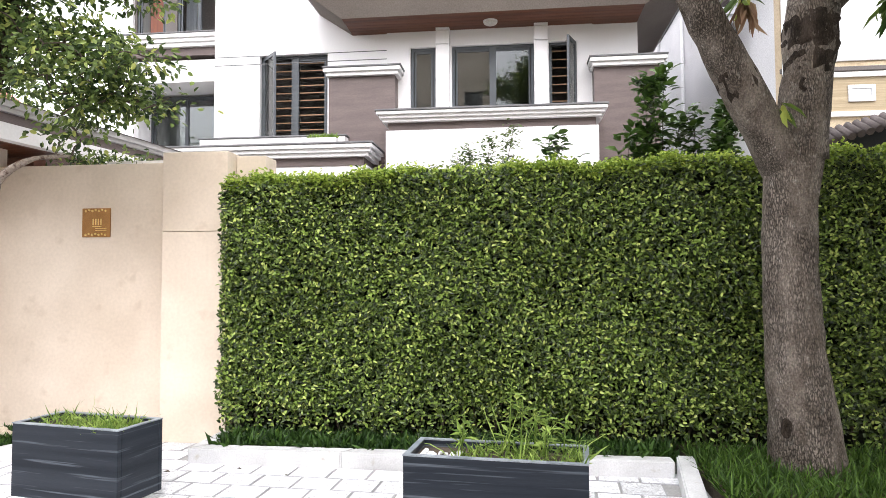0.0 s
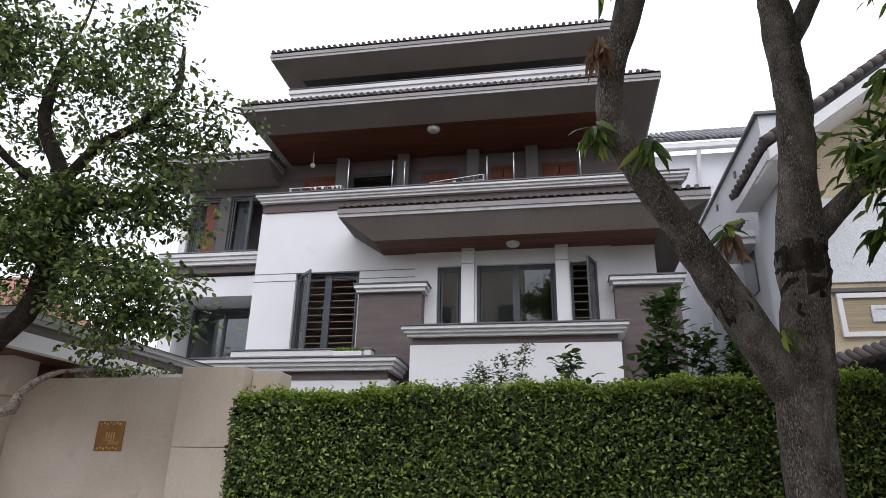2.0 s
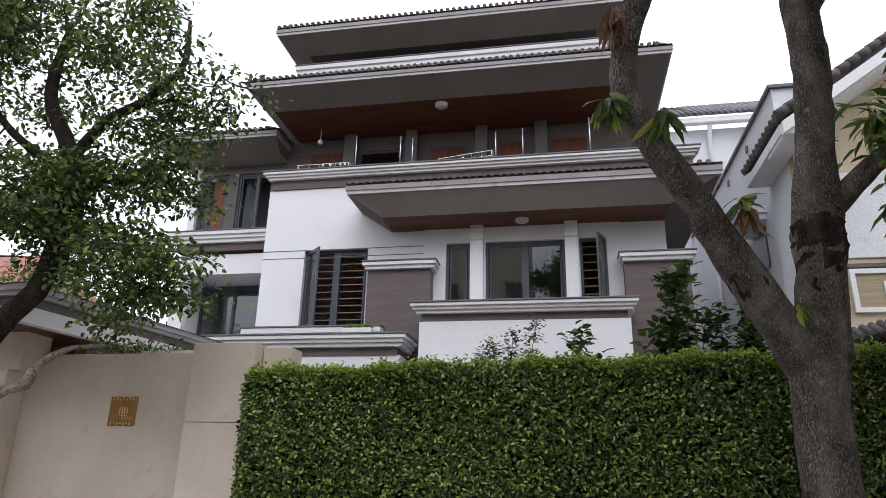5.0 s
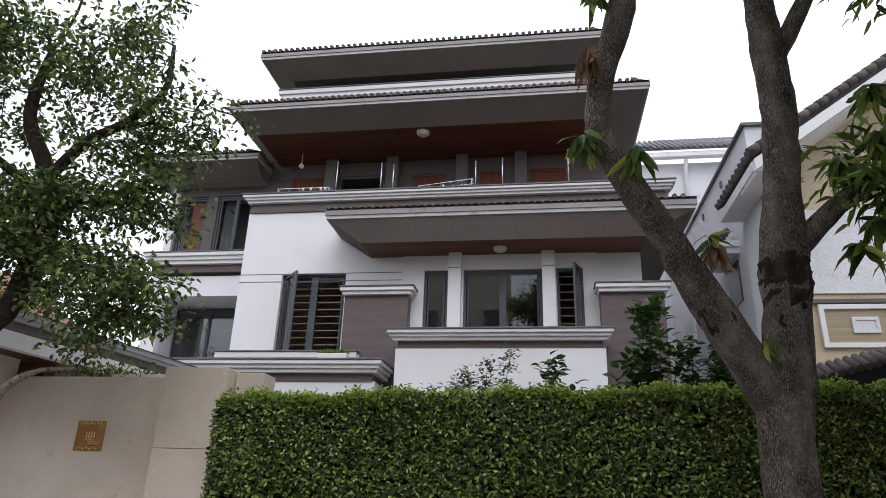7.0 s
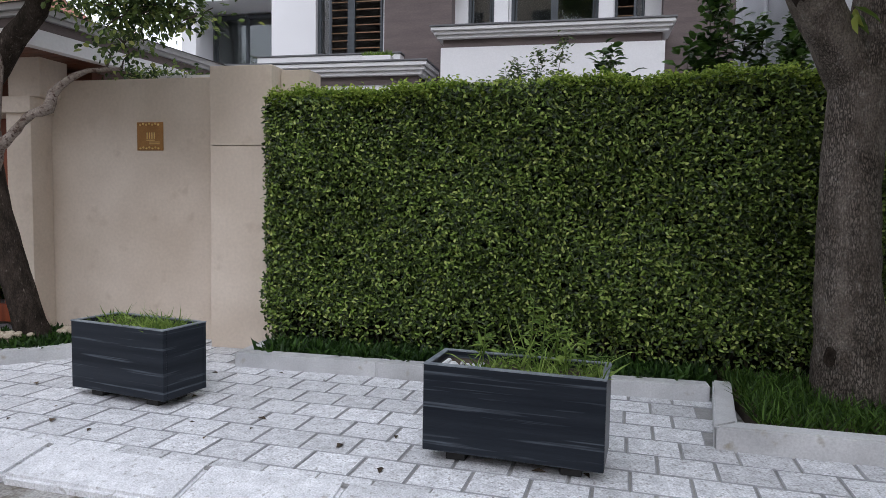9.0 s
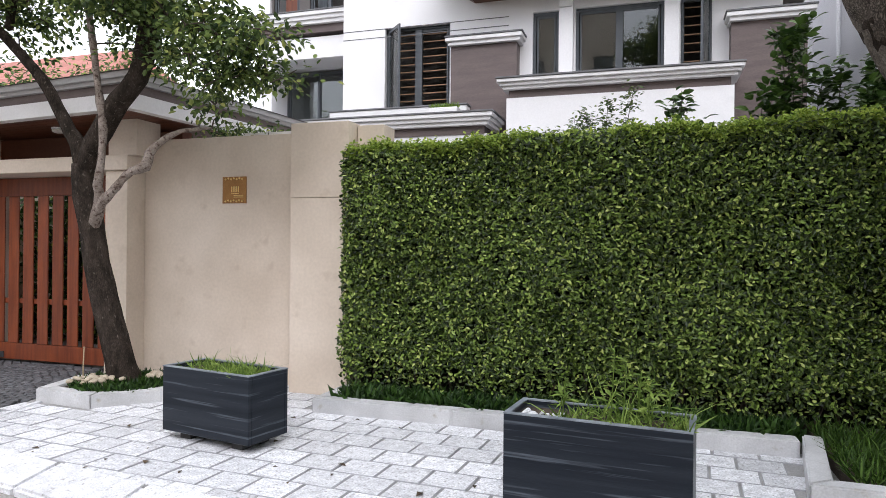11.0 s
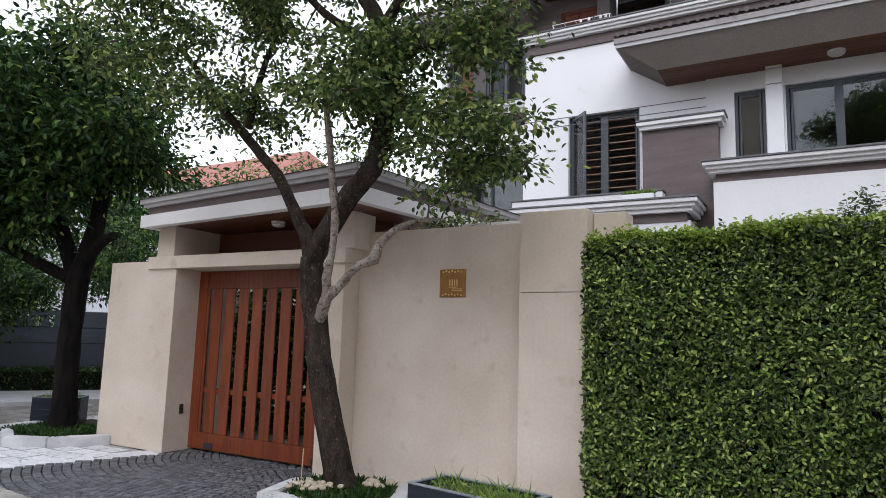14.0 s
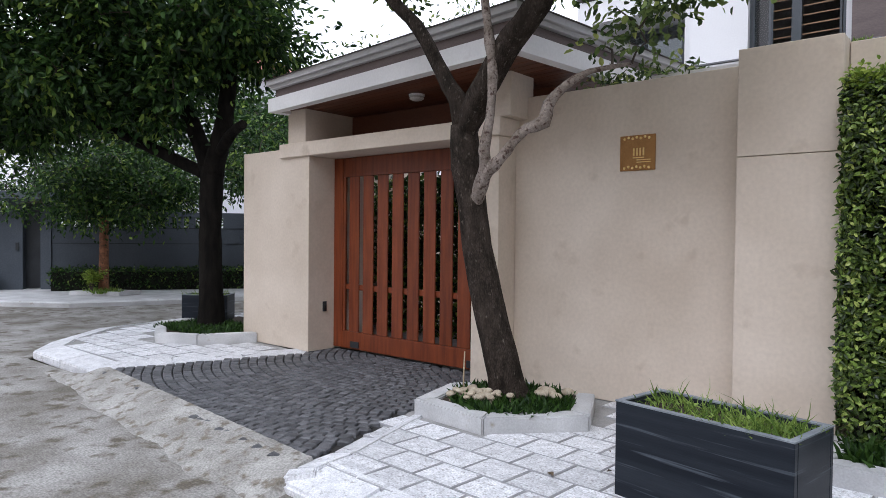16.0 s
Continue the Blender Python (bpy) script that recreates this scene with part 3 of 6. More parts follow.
# the wooden sliding gate
gate = thing("wooden_gate", "varnished red-brown wooden gate of upright boards, closed", "gate", at=(-7.3, 8.75, 0))
GX0, GX1 = -8.606, -6.004
for z0, z1, y0, n in ((2.25, 2.495, 8.612, "top_rail"), (0.79, 0.86, 8.637, "middle_rail"), (0.03, 0.25, 8.606, "bottom_rail")):
    part(n, boxes((GX0 + 0.172, GX1 - 0.12, y0, 8.685, z0, z1), bevel=0.004), GATEWOOD, gate)
part("stile", boxes((GX0, GX0 + 0.17, 8.605, 8.69, 0.03, 2.495), bevel=0.005), GATEWOOD, gate)
part("stile", boxes((GX1 - 0.118, GX1, 8.605, 8.69, 0.03, 2.495), bevel=0.005), GATEWOOD, gate)
part("board", boxes((GX0 + 0.174, -8.391, 8.614, 8.635, 0.252, 2.248), bevel=0.004), GATEWOOD, gate)
for k in range(9):
    x = -8.316 + k * 0.258
    part("board", boxes((x, min(x + 0.183, GX1 - 0.121), 8.613, 8.635, 0.252, 2.248), bevel=0.006), GATEWOOD, gate)
for x in (GX0 + 0.34, GX1 - 0.35):
    part("roller_bracket", boxes((x, x + 0.16, 8.59, 8.604, 0.05, 0.13), bevel=0.003), GREYDARK, gate)
bell = thing("door_bell", "small black bell push on the gate post", "door bell", at=(-8.608, 8.5, 0.55))
part("plate", boxes((-8.609, -8.592, 8.42, 8.48, 0.5, 0.63), bevel=0.004), GREYDARK, bell)
part("button", boxes((-8.592, -8.585, 8.435, 8.465, 0.55, 0.59), bevel=0.002), RUBBER, bell)
# garden greenery seen between the boards
rng = np.random.default_rng(4)
gg = thing("garden_shrub", "leafy garden shrubs behind the gate boards", "shrub", at=(-7.2, 10.6, 0))
n = 15000
b = np.c_[rng.uniform(-11.5, -5.0, n), rng.uniform(10.0, 11.3, n), rng.uniform(0.02, 2.4, n)]
bm = bmesh.new()
for k in range(16):
    x = -8.8 + k * 0.24
    tube(bm, [(x, 10.5, 0.0), (x + 0.06, 10.5, 1.0), (x - 0.05, 10.55, 2.1)], [0.02, 0.014, 0.006], 5)
ob = part("stem_cluster", bm, TWIG, gg)
ob["kind"] = "stuff"
leaf_mesh("leaves", DARKLEAF, gg, b, unit(rng, n), unit(rng, n) + (0, -1, 0.3), rng.uniform(0.09, 0.19, n), 0.075)

plaque = thing("house_plaque", "square bronze plaque with a brass number and ornament", "plaque", at=(-4.36, 8.5, 2.1))
part("plate", boxes((-4.53, -4.20, 8.488, 8.499, 2.105, 2.42), bevel=0.003), BRONZE, plaque)
bm = bmesh.new()
for x in (-4.405, -4.375, -4.345, -4.315):
    box(bm, x, x + 0.016, 8.482, 8.4875, 2.235, 2.305, 0.002)
box(bm, -4.405, -4.30, 8.482, 8.4875, 2.215, 2.224)
part("number_bars", bm, GOLD, plaque, "raised brass numerals")
for z in (2.39, 2.13):
    bm = bmesh.new()
    for i in range(7):
        x = -4.485 + i * 0.038
        bmesh.ops.create_uvsphere(bm, u_segments=8, v_segments=5, radius=0.013, matrix=Matrix.Translation((x, 8.487, z + (0.01 if i % 2 else 0))))
    part("ornament", bm, GOLD, plaque, "brass scroll ornament")
for z in (2.195, 2.175):
    part("text_bar", boxes((-4.37, -4.24, 8.483, 8.4875, z, z + 0.008)), GOLD, plaque)


# ---- the villa ----
villa = thing("villa", "white four-storey villa with brown bands and wide eaves", "house", at=(-2, 20, 0))


def cornice(parent, x0, x1, yf, yb, zt, h=0.22, band=0.0, steps=3, back=True):
    """A stepped ledge with a dark coping; the widest step on top."""
    part("coping", boxes((x0 - 0.02, x1 + 0.02, yf - 0.02, yb, zt - 0.035, zt), bevel=0.006), COPING, parent, "dark stone coping")
    bm = bmesh.new()
    z = zt - 0.037
    hh = (h - 0.037) / steps
    for i in range(steps):
        o = 0.05 * i
        box(bm, x0 + o, x1 - o, yf + o, yb, z - hh + 0.002, z, 0.006)
        z -= hh
    part("moulding", bm, TRIM, parent, "white stepped moulding")
    if band:
        o = 0.05 * steps + 0.05
        part("band", boxes((x0 + o, x1 - o, yf + o, yb, z - band, z)), BROWN, parent, "brown band")


def eave(parent, name, x0, x1, y0, y1, zb, zt, ix0, ix1, iy0, iy1, zs, rise=0.9, tiles=True, wood=True, board_end=99.0, flat=None):
    """A hipped roof: fascia, sloping grey underside, flat soffit, tiled top with rounded tile ends."""
    roof = part(name, boxes((x0 + 0.05, x1 - 0.05, y0 + 0.05, y1 - 0.05, zt - 0.06, zt - 0.01)), TILEFIELD, parent, "dark tiled roof")
    h = (zt - zb)
    for o, za, zc, t, mat, txt in ((0.0, zb + h * 0.32, zt - 0.061, 0.10, FASCIA, "taupe painted fascia"), (0.025, zb, zb + h * 0.32 - 0.002, 0.08, PALEGREY, "pale grey fascia lip")):
        a, b, c, d = x0 + o, x1 - o, y0 + o, y1 - o
        for r in ((a, b, c, c + t, za, zc), (a, b, d - t, d, za, zc), (a, a + t, c + t, d - t, za, zc), (b - t, b, c + t, d - t, za, zc)):
            part("fascia", boxes(r), mat, roof, txt)
    bm = bmesh.new()
    o = 0.05
    lo = [bm.verts.new(p) for p in ((ix0, iy0, zs), (ix1, iy0, zs), (ix1, iy1, zs), (ix0, iy1, zs))]
    hi = [bm.verts.new(p) for p in ((x0 + o, y0 + o, zb + 0.004), (x1 - o, y0 + o, zb + 0.004), (x1 - o, y1 - o, zb + 0.004), (x0 + o, y1 - o, zb + 0.004))]
    for i in range(4):
        j = (i + 1) % 4
        bm.faces.new((hi[i], hi[j], lo[j], lo[i]))
    ext = bmesh.ops.solidify(bm, geom=bm.faces[:], thickness=0.02)
    part("underside", bm, UNDER, roof, "grey painted eave underside")
    if wood:
        y = iy0
        while y < min(iy1, board_end):
            part("soffit_board", boxes((ix0, ix1, y, min(y + 0.134, iy1), zs + 0.003, zs + 0.018)), SOFFIT, roof, "stained wooden soffit")
            y += 0.14
    else:
        part("soffit", boxes((ix0, ix1, iy0, iy1, zs + 0.003, zs + 0.018)), flat or UNDER, roof, "painted soffit")
    bm = bmesh.new()
    cx, cy, dx = (x0 + x1) / 2, (y0 + y1) / 2, (y1 - y0) / 2
    base = [bm.verts.new(p) for p in ((x0, y0, zt), (x1, y0, zt), (x1, y1, zt), (x0, y1, zt))]
    r0, r1 = bm.verts.new((min(x0 + dx, cx - 0.1), cy, zt + rise)), bm.verts.new((max(x1 - dx, cx + 0.1), cy, zt + rise))
    bm.faces.new((base[0], base[1], r1, r0))
    bm.faces.new((base[1], base[2], r1))
    bm.faces.new((base[2], base[3], r0, r1))
    bm.faces.new((base[3], base[0], r0))
    part("covering", bm, TILEFIELD, roof)
    if tiles:
        bm = bmesh.new()
        tube(bm, [(0, -0.03, 0), (0, 0.4, 0.4 * rise / max(cy - y0, 0.1))], [0.047, 0.047], 8)
        bm2 = bm
        me = bpy.data.meshes.new("tile")
        bm2.to_mesh(me)
        bm2.free()
        me.materials.append(TILE)
        pitch = 0.165
        spots = [(x0 + 0.08 + i * pitch, y0, 0) for i in range(int((x1 - x0 - 0.1) / pitch))]
        spots += [(x1, y0 + 0.15 + i * pitch, 90) for i in range(int(min(2.4, y1 - y0 - 0.2) / pitch))]
        spots += [(x0, y0 + 0.15 + i * pitch, -90) for i in range(int(min(2.4, y1 - y0 - 0.2) / pitch))]
        for x, y, a in spots:
            t = new("tile", me)
            t.parent = roof
            t.matrix_parent_inverse = roof.matrix_world.inverted()
            t.matrix_basis = pose(x, y, zt + 0.012, 0, 0, a)
    return roof


def window(parent, x0, x1, z0, z1, y, lights=2, bars=0, open_sash=None, curtain=False, depth=0.07, mullion=0.07, panes=True):
    """A grey aluminium window with glass, optional inner security bars and an open casement."""
    fr = 0.06
    w = part("window", boxes((x0, x0 + fr, y, y + depth, z0, z1), (x1 - fr, x1, y, y + depth, z0, z1), (x0 + fr, x1 - fr, y, y + depth, z1 - fr, z1), (x0 + fr, x1 - fr, y, y + depth, z0, z0 + fr)), FRAMEGREY, parent, "dark grey aluminium window")
    span = (x1 - x0 - 2 * fr)
    for i in range(lights):
        a, b = x0 + fr + span * i / lights, x0 + fr + span * (i + 1) / lights
        if i:
            part("mullion", boxes((a - mullion / 2, a + mullion / 2, y - 0.004, y + depth, z0 + fr, z1 - fr)), FRAMEGREY, w)
        if open_sash != i:
            s = 0.055
            p = part("sash", boxes((a + 0.02, a + s, y + 0.02, y + 0.05, z0 + fr, z1 - fr), (b - s, b - 0.02, y + 0.02, y + 0.05, z0 + fr, z1 - fr), (a + s, b - s, y + 0.02, y + 0.05, z1 - fr - s, z1 - fr), (a + s, b - s, y + 0.02, y + 0.05, z0 + fr, z0 + fr + s)), FRAMEGREY, w)
            if panes and not bars:
                g = part("pane", boxes((a + s, b - s, y + 0.032, y + 0.038, z0 + fr + s, z1 - fr - s)), PANE, w, "reflecting window glass")
                g.visible_shadow = False
    for i in range(bars):
        z = z0 + fr + (z1 - z0 - 2 * fr) * (i + 0.5) / bars
        part("grille_bar", boxes((x0 + fr, x1 - fr, y + 0.09, y + 0.105, z - 0.011, z + 0.011)), GRILLE, w)
    if curtain:
        bm = bmesh.new()
        n = 40
        ca, cb = x0 + fr, x0 + fr + span * 0.28
        vs = [[bm.verts.new((ca + (cb - ca) * i / n, y + 0.3 + 0.03 * math.sin(i * 1.3), z)) for i in range(n + 1)] for z in (z0 + 0.05, z1 - 0.05)]
        for i in range(n):
            bm.faces.new((vs[0][i], vs[0][i + 1], vs[1][i + 1], vs[1][i]))
        bmesh.ops.solidify(bm, geom=bm.faces[:], thickness=0.004)
        part("curtain", bm, CURTAIN, w, "pale gathered curtain")
    return w


def leaf_of_window(parent, hinge, width, z0, z1, turn, solid=False):
    """A casement swung outwards, hinged at (x, y)."""
    m = pose(hinge[0], hinge[1], 0, 0, 0, turn)
    bm = bmesh.new()
    s = 0.07
    for r in ((0, s, -0.02, 0.02, z0, z1), (width - s, width, -0.02, 0.02, z0, z1), (s, width - s, -0.02, 0.02, z1 - s, z1), (s, width - s, -0.02, 0.02, z0, z0 + s)):
        box(bm, *r, m=m)
    c = part("open_casement", bm, FRAMEGREY, parent, "dark grey casement swung open")
    bm = bmesh.new()
    box(bm, s, width - s, -0.004, 0.004, z0 + s, z1 - s, m=m)
    g = part("pane", bm, PANE, c)
    g.visible_shadow = False
    return c


WY = 15.6
# main white wall of the second level, with the barred window
part("wall", holed(-6.5, -2.6, 0.0, 8.12, WY, WY + 0.25, [(-5.46, -3.92, 4.62, 6.56)]), WHITE, villa)
# raised dark strips draw the shade of two wall grooves
for z in (6.545, 6.36):
    part("groove", boxes((-6.5, -2.6, WY - 0.004, WY, z, z + 0.018)), COPING, villa, "thin dark strip, a groove's shade put in as colour")
part("wall", holed(-2.6, 1.73, 4.3, 6.998, WY - 0.05, WY + 0.13, [(-2.09, -1.54, 4.85, 6.57), (-1.20, 0.53, 4.85, 6.57), (0.84, 1.41, 4.85, 6.57)]), WHITE, villa)
part("wall", boxes((1.73, 2.65, WY, WY + 0.25, 0.0, 8.12)), WHITE, villa)
part("wall", boxes((-2.6, 1.73, WY + 0.131, WY + 0.25, 6.9, 8.12)), WHITE, villa)
part("side_wall", boxes((2.45, 2.65, WY + 0.25, 27, 0.0, 8.12)), WHITE, villa)
part("side_wall", boxes((-6.5, -6.3, WY + 0.25, 17.2, 0.0, 8.12)), WHITE, villa)
part("inner_wall", boxes((-6.3, 2.45, 18.4, 18.5, 0.0, 8.1)), DARKROOM, villa, "back wall of the rooms, darkened in colour to read unlit")
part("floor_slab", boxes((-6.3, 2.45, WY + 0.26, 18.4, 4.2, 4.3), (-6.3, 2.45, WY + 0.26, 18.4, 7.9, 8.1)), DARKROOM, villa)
window(villa, -5.46, -3.92, 4.62, 6.56, WY + 0.12, 2, bars=11, open_sash=0, mullion=0.16)
leaf_of_window(villa, (-5.40, WY + 0.10), 0.62, 4.66, 6.52, -46)
window(villa, -2.09, -1.54, 4.85, 6.57, WY + 0.03, 1)
window(villa, -1.20, 0.53, 4.85, 6.57, WY + 0.03, 2, mullion=0.14)
window(villa, 0.84, 1.41, 4.85, 6.57, WY + 0.03, 1, bars=9, open_sash=0)
leaf_of_window(villa, (1.38, WY - 0.05), 0.5, 4.88, 6.54, 248)
for x0, x1 in ((-1.52, -1.235), (0.53, 0.812)):
    part("pilaster", boxes((x0, x1, WY - 0.24, WY - 0.051, 4.6, 6.55), (x0, x1, WY - 0.24, WY - 0.051, 6.565, 6.85), (x0, x1, WY - 0.24, WY - 0.051, 6.865, 6.996), bevel=0.006), WHITE, villa, "white grooved pilaster")
# brown blocks beside the bay
for x0, x1 in ((-3.78, -2.36), (1.72, 3.0)):
    part("brown_block", boxes((x0, x1, 15.22, WY - 0.001, 2.4, 5.89)), BROWN, villa, "brown tiled wall block")
    cornice(villa, x0 - 0.09, x1 + 0.13, 15.08, WY - 0.002, 6.09, 0.20, steps=2)
# the bay with its parapet
part("parapet", boxes((-2.33, 1.67, 14.14, 15.2, 0.0, 4.47)), WHITE, villa, "white bay wall")
cornice(villa, -2.49, 1.82, 13.97, 15.21, 4.85, 0.23, band=0.15)
# first-level ledge with a corner, and the window sill
part("ledge_wall", boxes((-9.5, -2.75, 14.32, 15.59, 0.0, 3.86)), WHITE, villa)
cornice(villa, -9.6, -2.60, 14.1, 15.215, 4.28, 0.27, band=0.16, steps=3)
cornice(villa, -6.5, -3.35, 14.95, WY - 0.003, 4.62, 0.16, steps=1)
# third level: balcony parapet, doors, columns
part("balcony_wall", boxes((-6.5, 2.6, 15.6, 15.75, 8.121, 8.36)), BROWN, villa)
cornice(villa, -6.62, 3.5, 15.36, 15.76, 8.57, 0.22, band=0.22)
part("balcony_floor", boxes((-6.5, 2.65, 15.76, 17.5, 8.121, 8.2)), TAUPE, villa)
DOORS = [(-6.28, -5.32), (-4.92, -3.64), (-2.94, -1.93), (-1.05, -0.40), (0.30, 1.2)]
# dark brown stands in for the deep shade at the balcony's back
part("wall", holed(-7.0, 2.3, 8.2, 10.6, 17.4, 17.6, [(a, b, 8.2, 10.0) for a, b in DOORS]), BROWN, villa, "balcony wall, deep shade put into its brown colour")
part("side_wall", boxes((2.1, 2.3, 17.6, 27, 8.2, 12.9)), WHITE, villa)
part("side_wall", boxes((-7.0, -6.8, 17.6, 27, 4, 12.9)), WHITE, villa)
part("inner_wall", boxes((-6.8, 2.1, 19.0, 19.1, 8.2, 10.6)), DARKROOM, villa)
for x in (-3.38, -1.5, 0.05, -5.1):
    part("column", boxes((x - 0.16, x + 0.16, 17.08, 17.399, 8.2, 10.39), bevel=0.01), TAUPE, villa, "grey square column")
for i, (a, b) in enumerate(DOORS):
    d = part("balcony_door", boxes((a, a + 0.07, 17.42, 17.5, 8.2, 10.0), (b - 0.07, b, 17.42, 17.5, 8.2, 10.0), (a + 0.07, b - 0.07, 17.42, 17.5, 9.93, 10.0)), FRAMEGREY if i in (1, 2) else INNERWOOD, villa, "balcony door frame")
    if i != 1:
        part("door_panel", boxes((a + 0.07, (a + b) / 2 - 0.01, 17.44, 17.48, 8.2, 9.93), ((a + b) / 2 + 0.01, b - 0.07, 17.44, 17.48, 8.2, 9.93)), INNERWOOD, d, "red-brown wooden door leaf")
    else:
        g = part("pane", boxes((a + 0.07, b - 0.07, 17.45, 17.456, 8.2, 9.93)), PANE, d)
        g.visible_shadow = False
for x, h in ((-4.36, 9.45), (-3.25, 9.35), (-2.95, 9.3), (-0.96, 9.3), (-0.33, 9.35), (1.19, 9.5)):
    pl = thing("steel_pole", "slim steel pole standing on the balcony parapet", "pole", "balcony poles", at=(x, 15.55, 8.57))
    bm = bmesh.new()
    tube(bm, [(x, 15.55, 8.57), (x, 15.55, h)], [0.016, 0.016], 8)
    part("shaft", bm, STEEL, pl)
    part("foot", boxes((x - 0.03, x + 0.03, 15.52, 15.58, 8.571, 8.585)), STEEL, pl)


def rack(x0, x1, z0, tilt):
    r = thing("drying_rack", "folding white metal drying rack with small pegs", "drying rack", "drying racks", at=((x0 + x1) / 2, 15.5, 8.57))
    rg = random.Random(int(x0 * 100))
    n = 5
    for k in range(2):
        bm = bmesh.new()
        tube(bm, [(x0, 15.45 + 0.25 * k, z0), (x1, 15.45 + 0.25 * k, z0 + tilt)], [0.011, 0.011], 6)
        part("rail", bm, PLASTICWHITE, r)
    for i in range(n + 1):
        f = i / n
        bm = bmesh.new()
        tube(bm, [(x0 + (x1 - x0) * f, 15.45, z0 + tilt * f), (x0 + (x1 - x0) * f, 15.7, z0 + tilt * f)], [0.009, 0.009], 6)
        part("rung", bm, PLASTICWHITE, r)
    for x in (x0 + 0.02, x1 - 0.02):
        bm = bmesh.new()
        tube(bm, [(x, 15.46, 8.571), (x, 15.46, z0 + tilt * (x - x0) / (x1 - x0))], [0.011, 0.011], 6)
        part("leg", bm, PLASTICWHITE, r)
    for i in range(6):
        x = rg.uniform(x0 + (x1 - x0) * 0.3, x1 - 0.1)
        part("peg", boxes((x, x + 0.05, 15.44, 15.46, z0 - 0.06, z0 + 0.01)), TRIM, r)


rack(-5.80, -4.48, 8.70, 0.0)
rack(-2.30, -1.02, 8.64, 0.14)

# roofs
eave(villa, "lower_roof", -4.12, 3.65, 14.35, 24.0, 7.38, 7.63, -3.36, 2.64, 14.66, 23.5, 6.91, rise=0.3, board_end=15.56)
eave(villa, "middle_roof", -7.22, 3.1, 15.08, 22.0, 10.76, 10.98, -6.68, 2.12, 15.70, 17.75, 10.40, rise=1.2)
eave(villa, "upper_roof", -7.15, 2.32, 16.15, 24.0, 13.14, 13.38, -6.35, 1.58, 16.75, 23.0, 12.78, rise=1.4, wood=False, flat=TAUPE)
part("attic_wall", boxes((-6.2, 1.4, 17.6, 17.8, 11.0, 12.78)), BROWN, villa, "dark recessed attic wall")
cornice(villa, -6.68, 1.86, 16.62, 17.0, 12.44, 0.42, steps=3)
part("attic_parapet", boxes((-6.5, 1.7, 16.8, 16.98, 10.9, 12.03)), TAUPE, villa)


def dome_lamp(x, y, z, r):
    t = thing("ceiling_lamp", "round opal ceiling lamp under the eaves", "lamp", "eave lamps", at=(x, y, z))
    bm = bmesh.new()
    bmesh.ops.create_uvsphere(bm, u_segments=20, v_segments=10, radius=r, matrix=Matrix.Translation((x, y, z - 0.03)) @ Matrix.Diagonal((1, 1, 0.45, 1)))
    part("shade", bm, LAMPGLASS, t)
    bm = bmesh.new()
    bmesh.ops.create_cone(bm, cap_ends=True, segments=20, radius1=r * 1.05, radius2=r * 1.05, depth=0.03, matrix=Matrix.Translation((x, y, z - 0.012)))
    part("base", bm, PLASTICWHITE, t)


dome_lamp(-0.36, 15.15, 6.91, 0.14)
dome_lamp(-2.35, 15.95, 10.40, 0.16)
bm = bmesh.new()
bmesh.ops.create_uvsphere(bm, u_segments=12, v_segments=8, radius=0.07, matrix=Matrix.Translation((-5.78, 16.7, 10.0)))
cam2 = thing("hanging_lamp", "small white hanging lamp under the eaves", "lamp", at=(-5.78, 16.7, 10.39))
part("bulb", bm, PLASTICWHITE, cam2)
bm = bmesh.new()
tube(bm, [(-5.78, 16.7, 10.05), (-5.78, 16.7, 10.4)], [0.012, 0.012], 6)
part("stem", bm, PLASTICWHITE, cam2)

# left wing, set back
part("wall", holed(-9.8, -6.51, 0.0, 7.1, 17.2, 17.4, [(-9.4, -7.2, 4.3, 6.55)]), WHITE, villa)
part("recess_ceiling", boxes((-9.6, -6.6, 17.401, 18.59, 6.551, 6.65)), WHITE, villa)
window(villa, -9.58, -6.62, 4.1, 6.5, 18.3, 3, curtain=False)
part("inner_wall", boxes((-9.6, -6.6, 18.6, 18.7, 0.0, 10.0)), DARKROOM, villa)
cornice(villa, -10.0, -6.51, 16.9, 17.4, 7.72, 0.34, band=0.2)
part("wall", holed(-9.7, -7.01, 7.73, 10.2, 17.5, 17.7, [(-9.55, -8.75, 7.73, 9.6), (-8.45, -7.3, 7.73, 9.6)]), TAUPE, villa)
window(villa, -9.55, -8.75, 7.73, 9.6, 17.55, 1, panes=False)
part("door_panel", boxes((-9.25, -8.82, 17.64, 17.68, 7.8, 9.55)), INNERWOOD, villa, "red-brown wooden door leaf")
window(villa, -8.45, -7.3, 7.73, 9.6, 17.55, 2, curtain=True, panes=False)
part("side_wall", boxes((-9.8, -9.6, 17.4, 26, 0.0, 10.2)), WHITE, villa)
eave(villa, "wing_roof", -10.6, -6.9, 16.4, 22.0, 10.15, 10.36, -9.9, -7.0, 16.95, 21.0, 9.85, rise=0.8, wood=False)
# flower box on the sill
fb = thing("flower_box", "white flower box with small green plants", "planter", at=(-3.7, 14.7, 4.62))
part("trough", boxes((-4.02, -3.42, 14.5, 14.72, 4.285, 4.46), bevel=0.01), TRIM, fb)
rng = np.random.default_rng(9)
n = 260
leaf_mesh("leaves", GRASSMAT, fb, np.c_[rng.uniform(-4.0, -3.44, n), rng.uniform(14.52, 14.7, n), np.full(n, 4.45)], np.c_[rng.normal(0, 0.5, n), rng.normal(0, 0.5, n), np.ones(n)], unit(rng, n), rng.uniform(0.06, 0.14, n), 0.025)


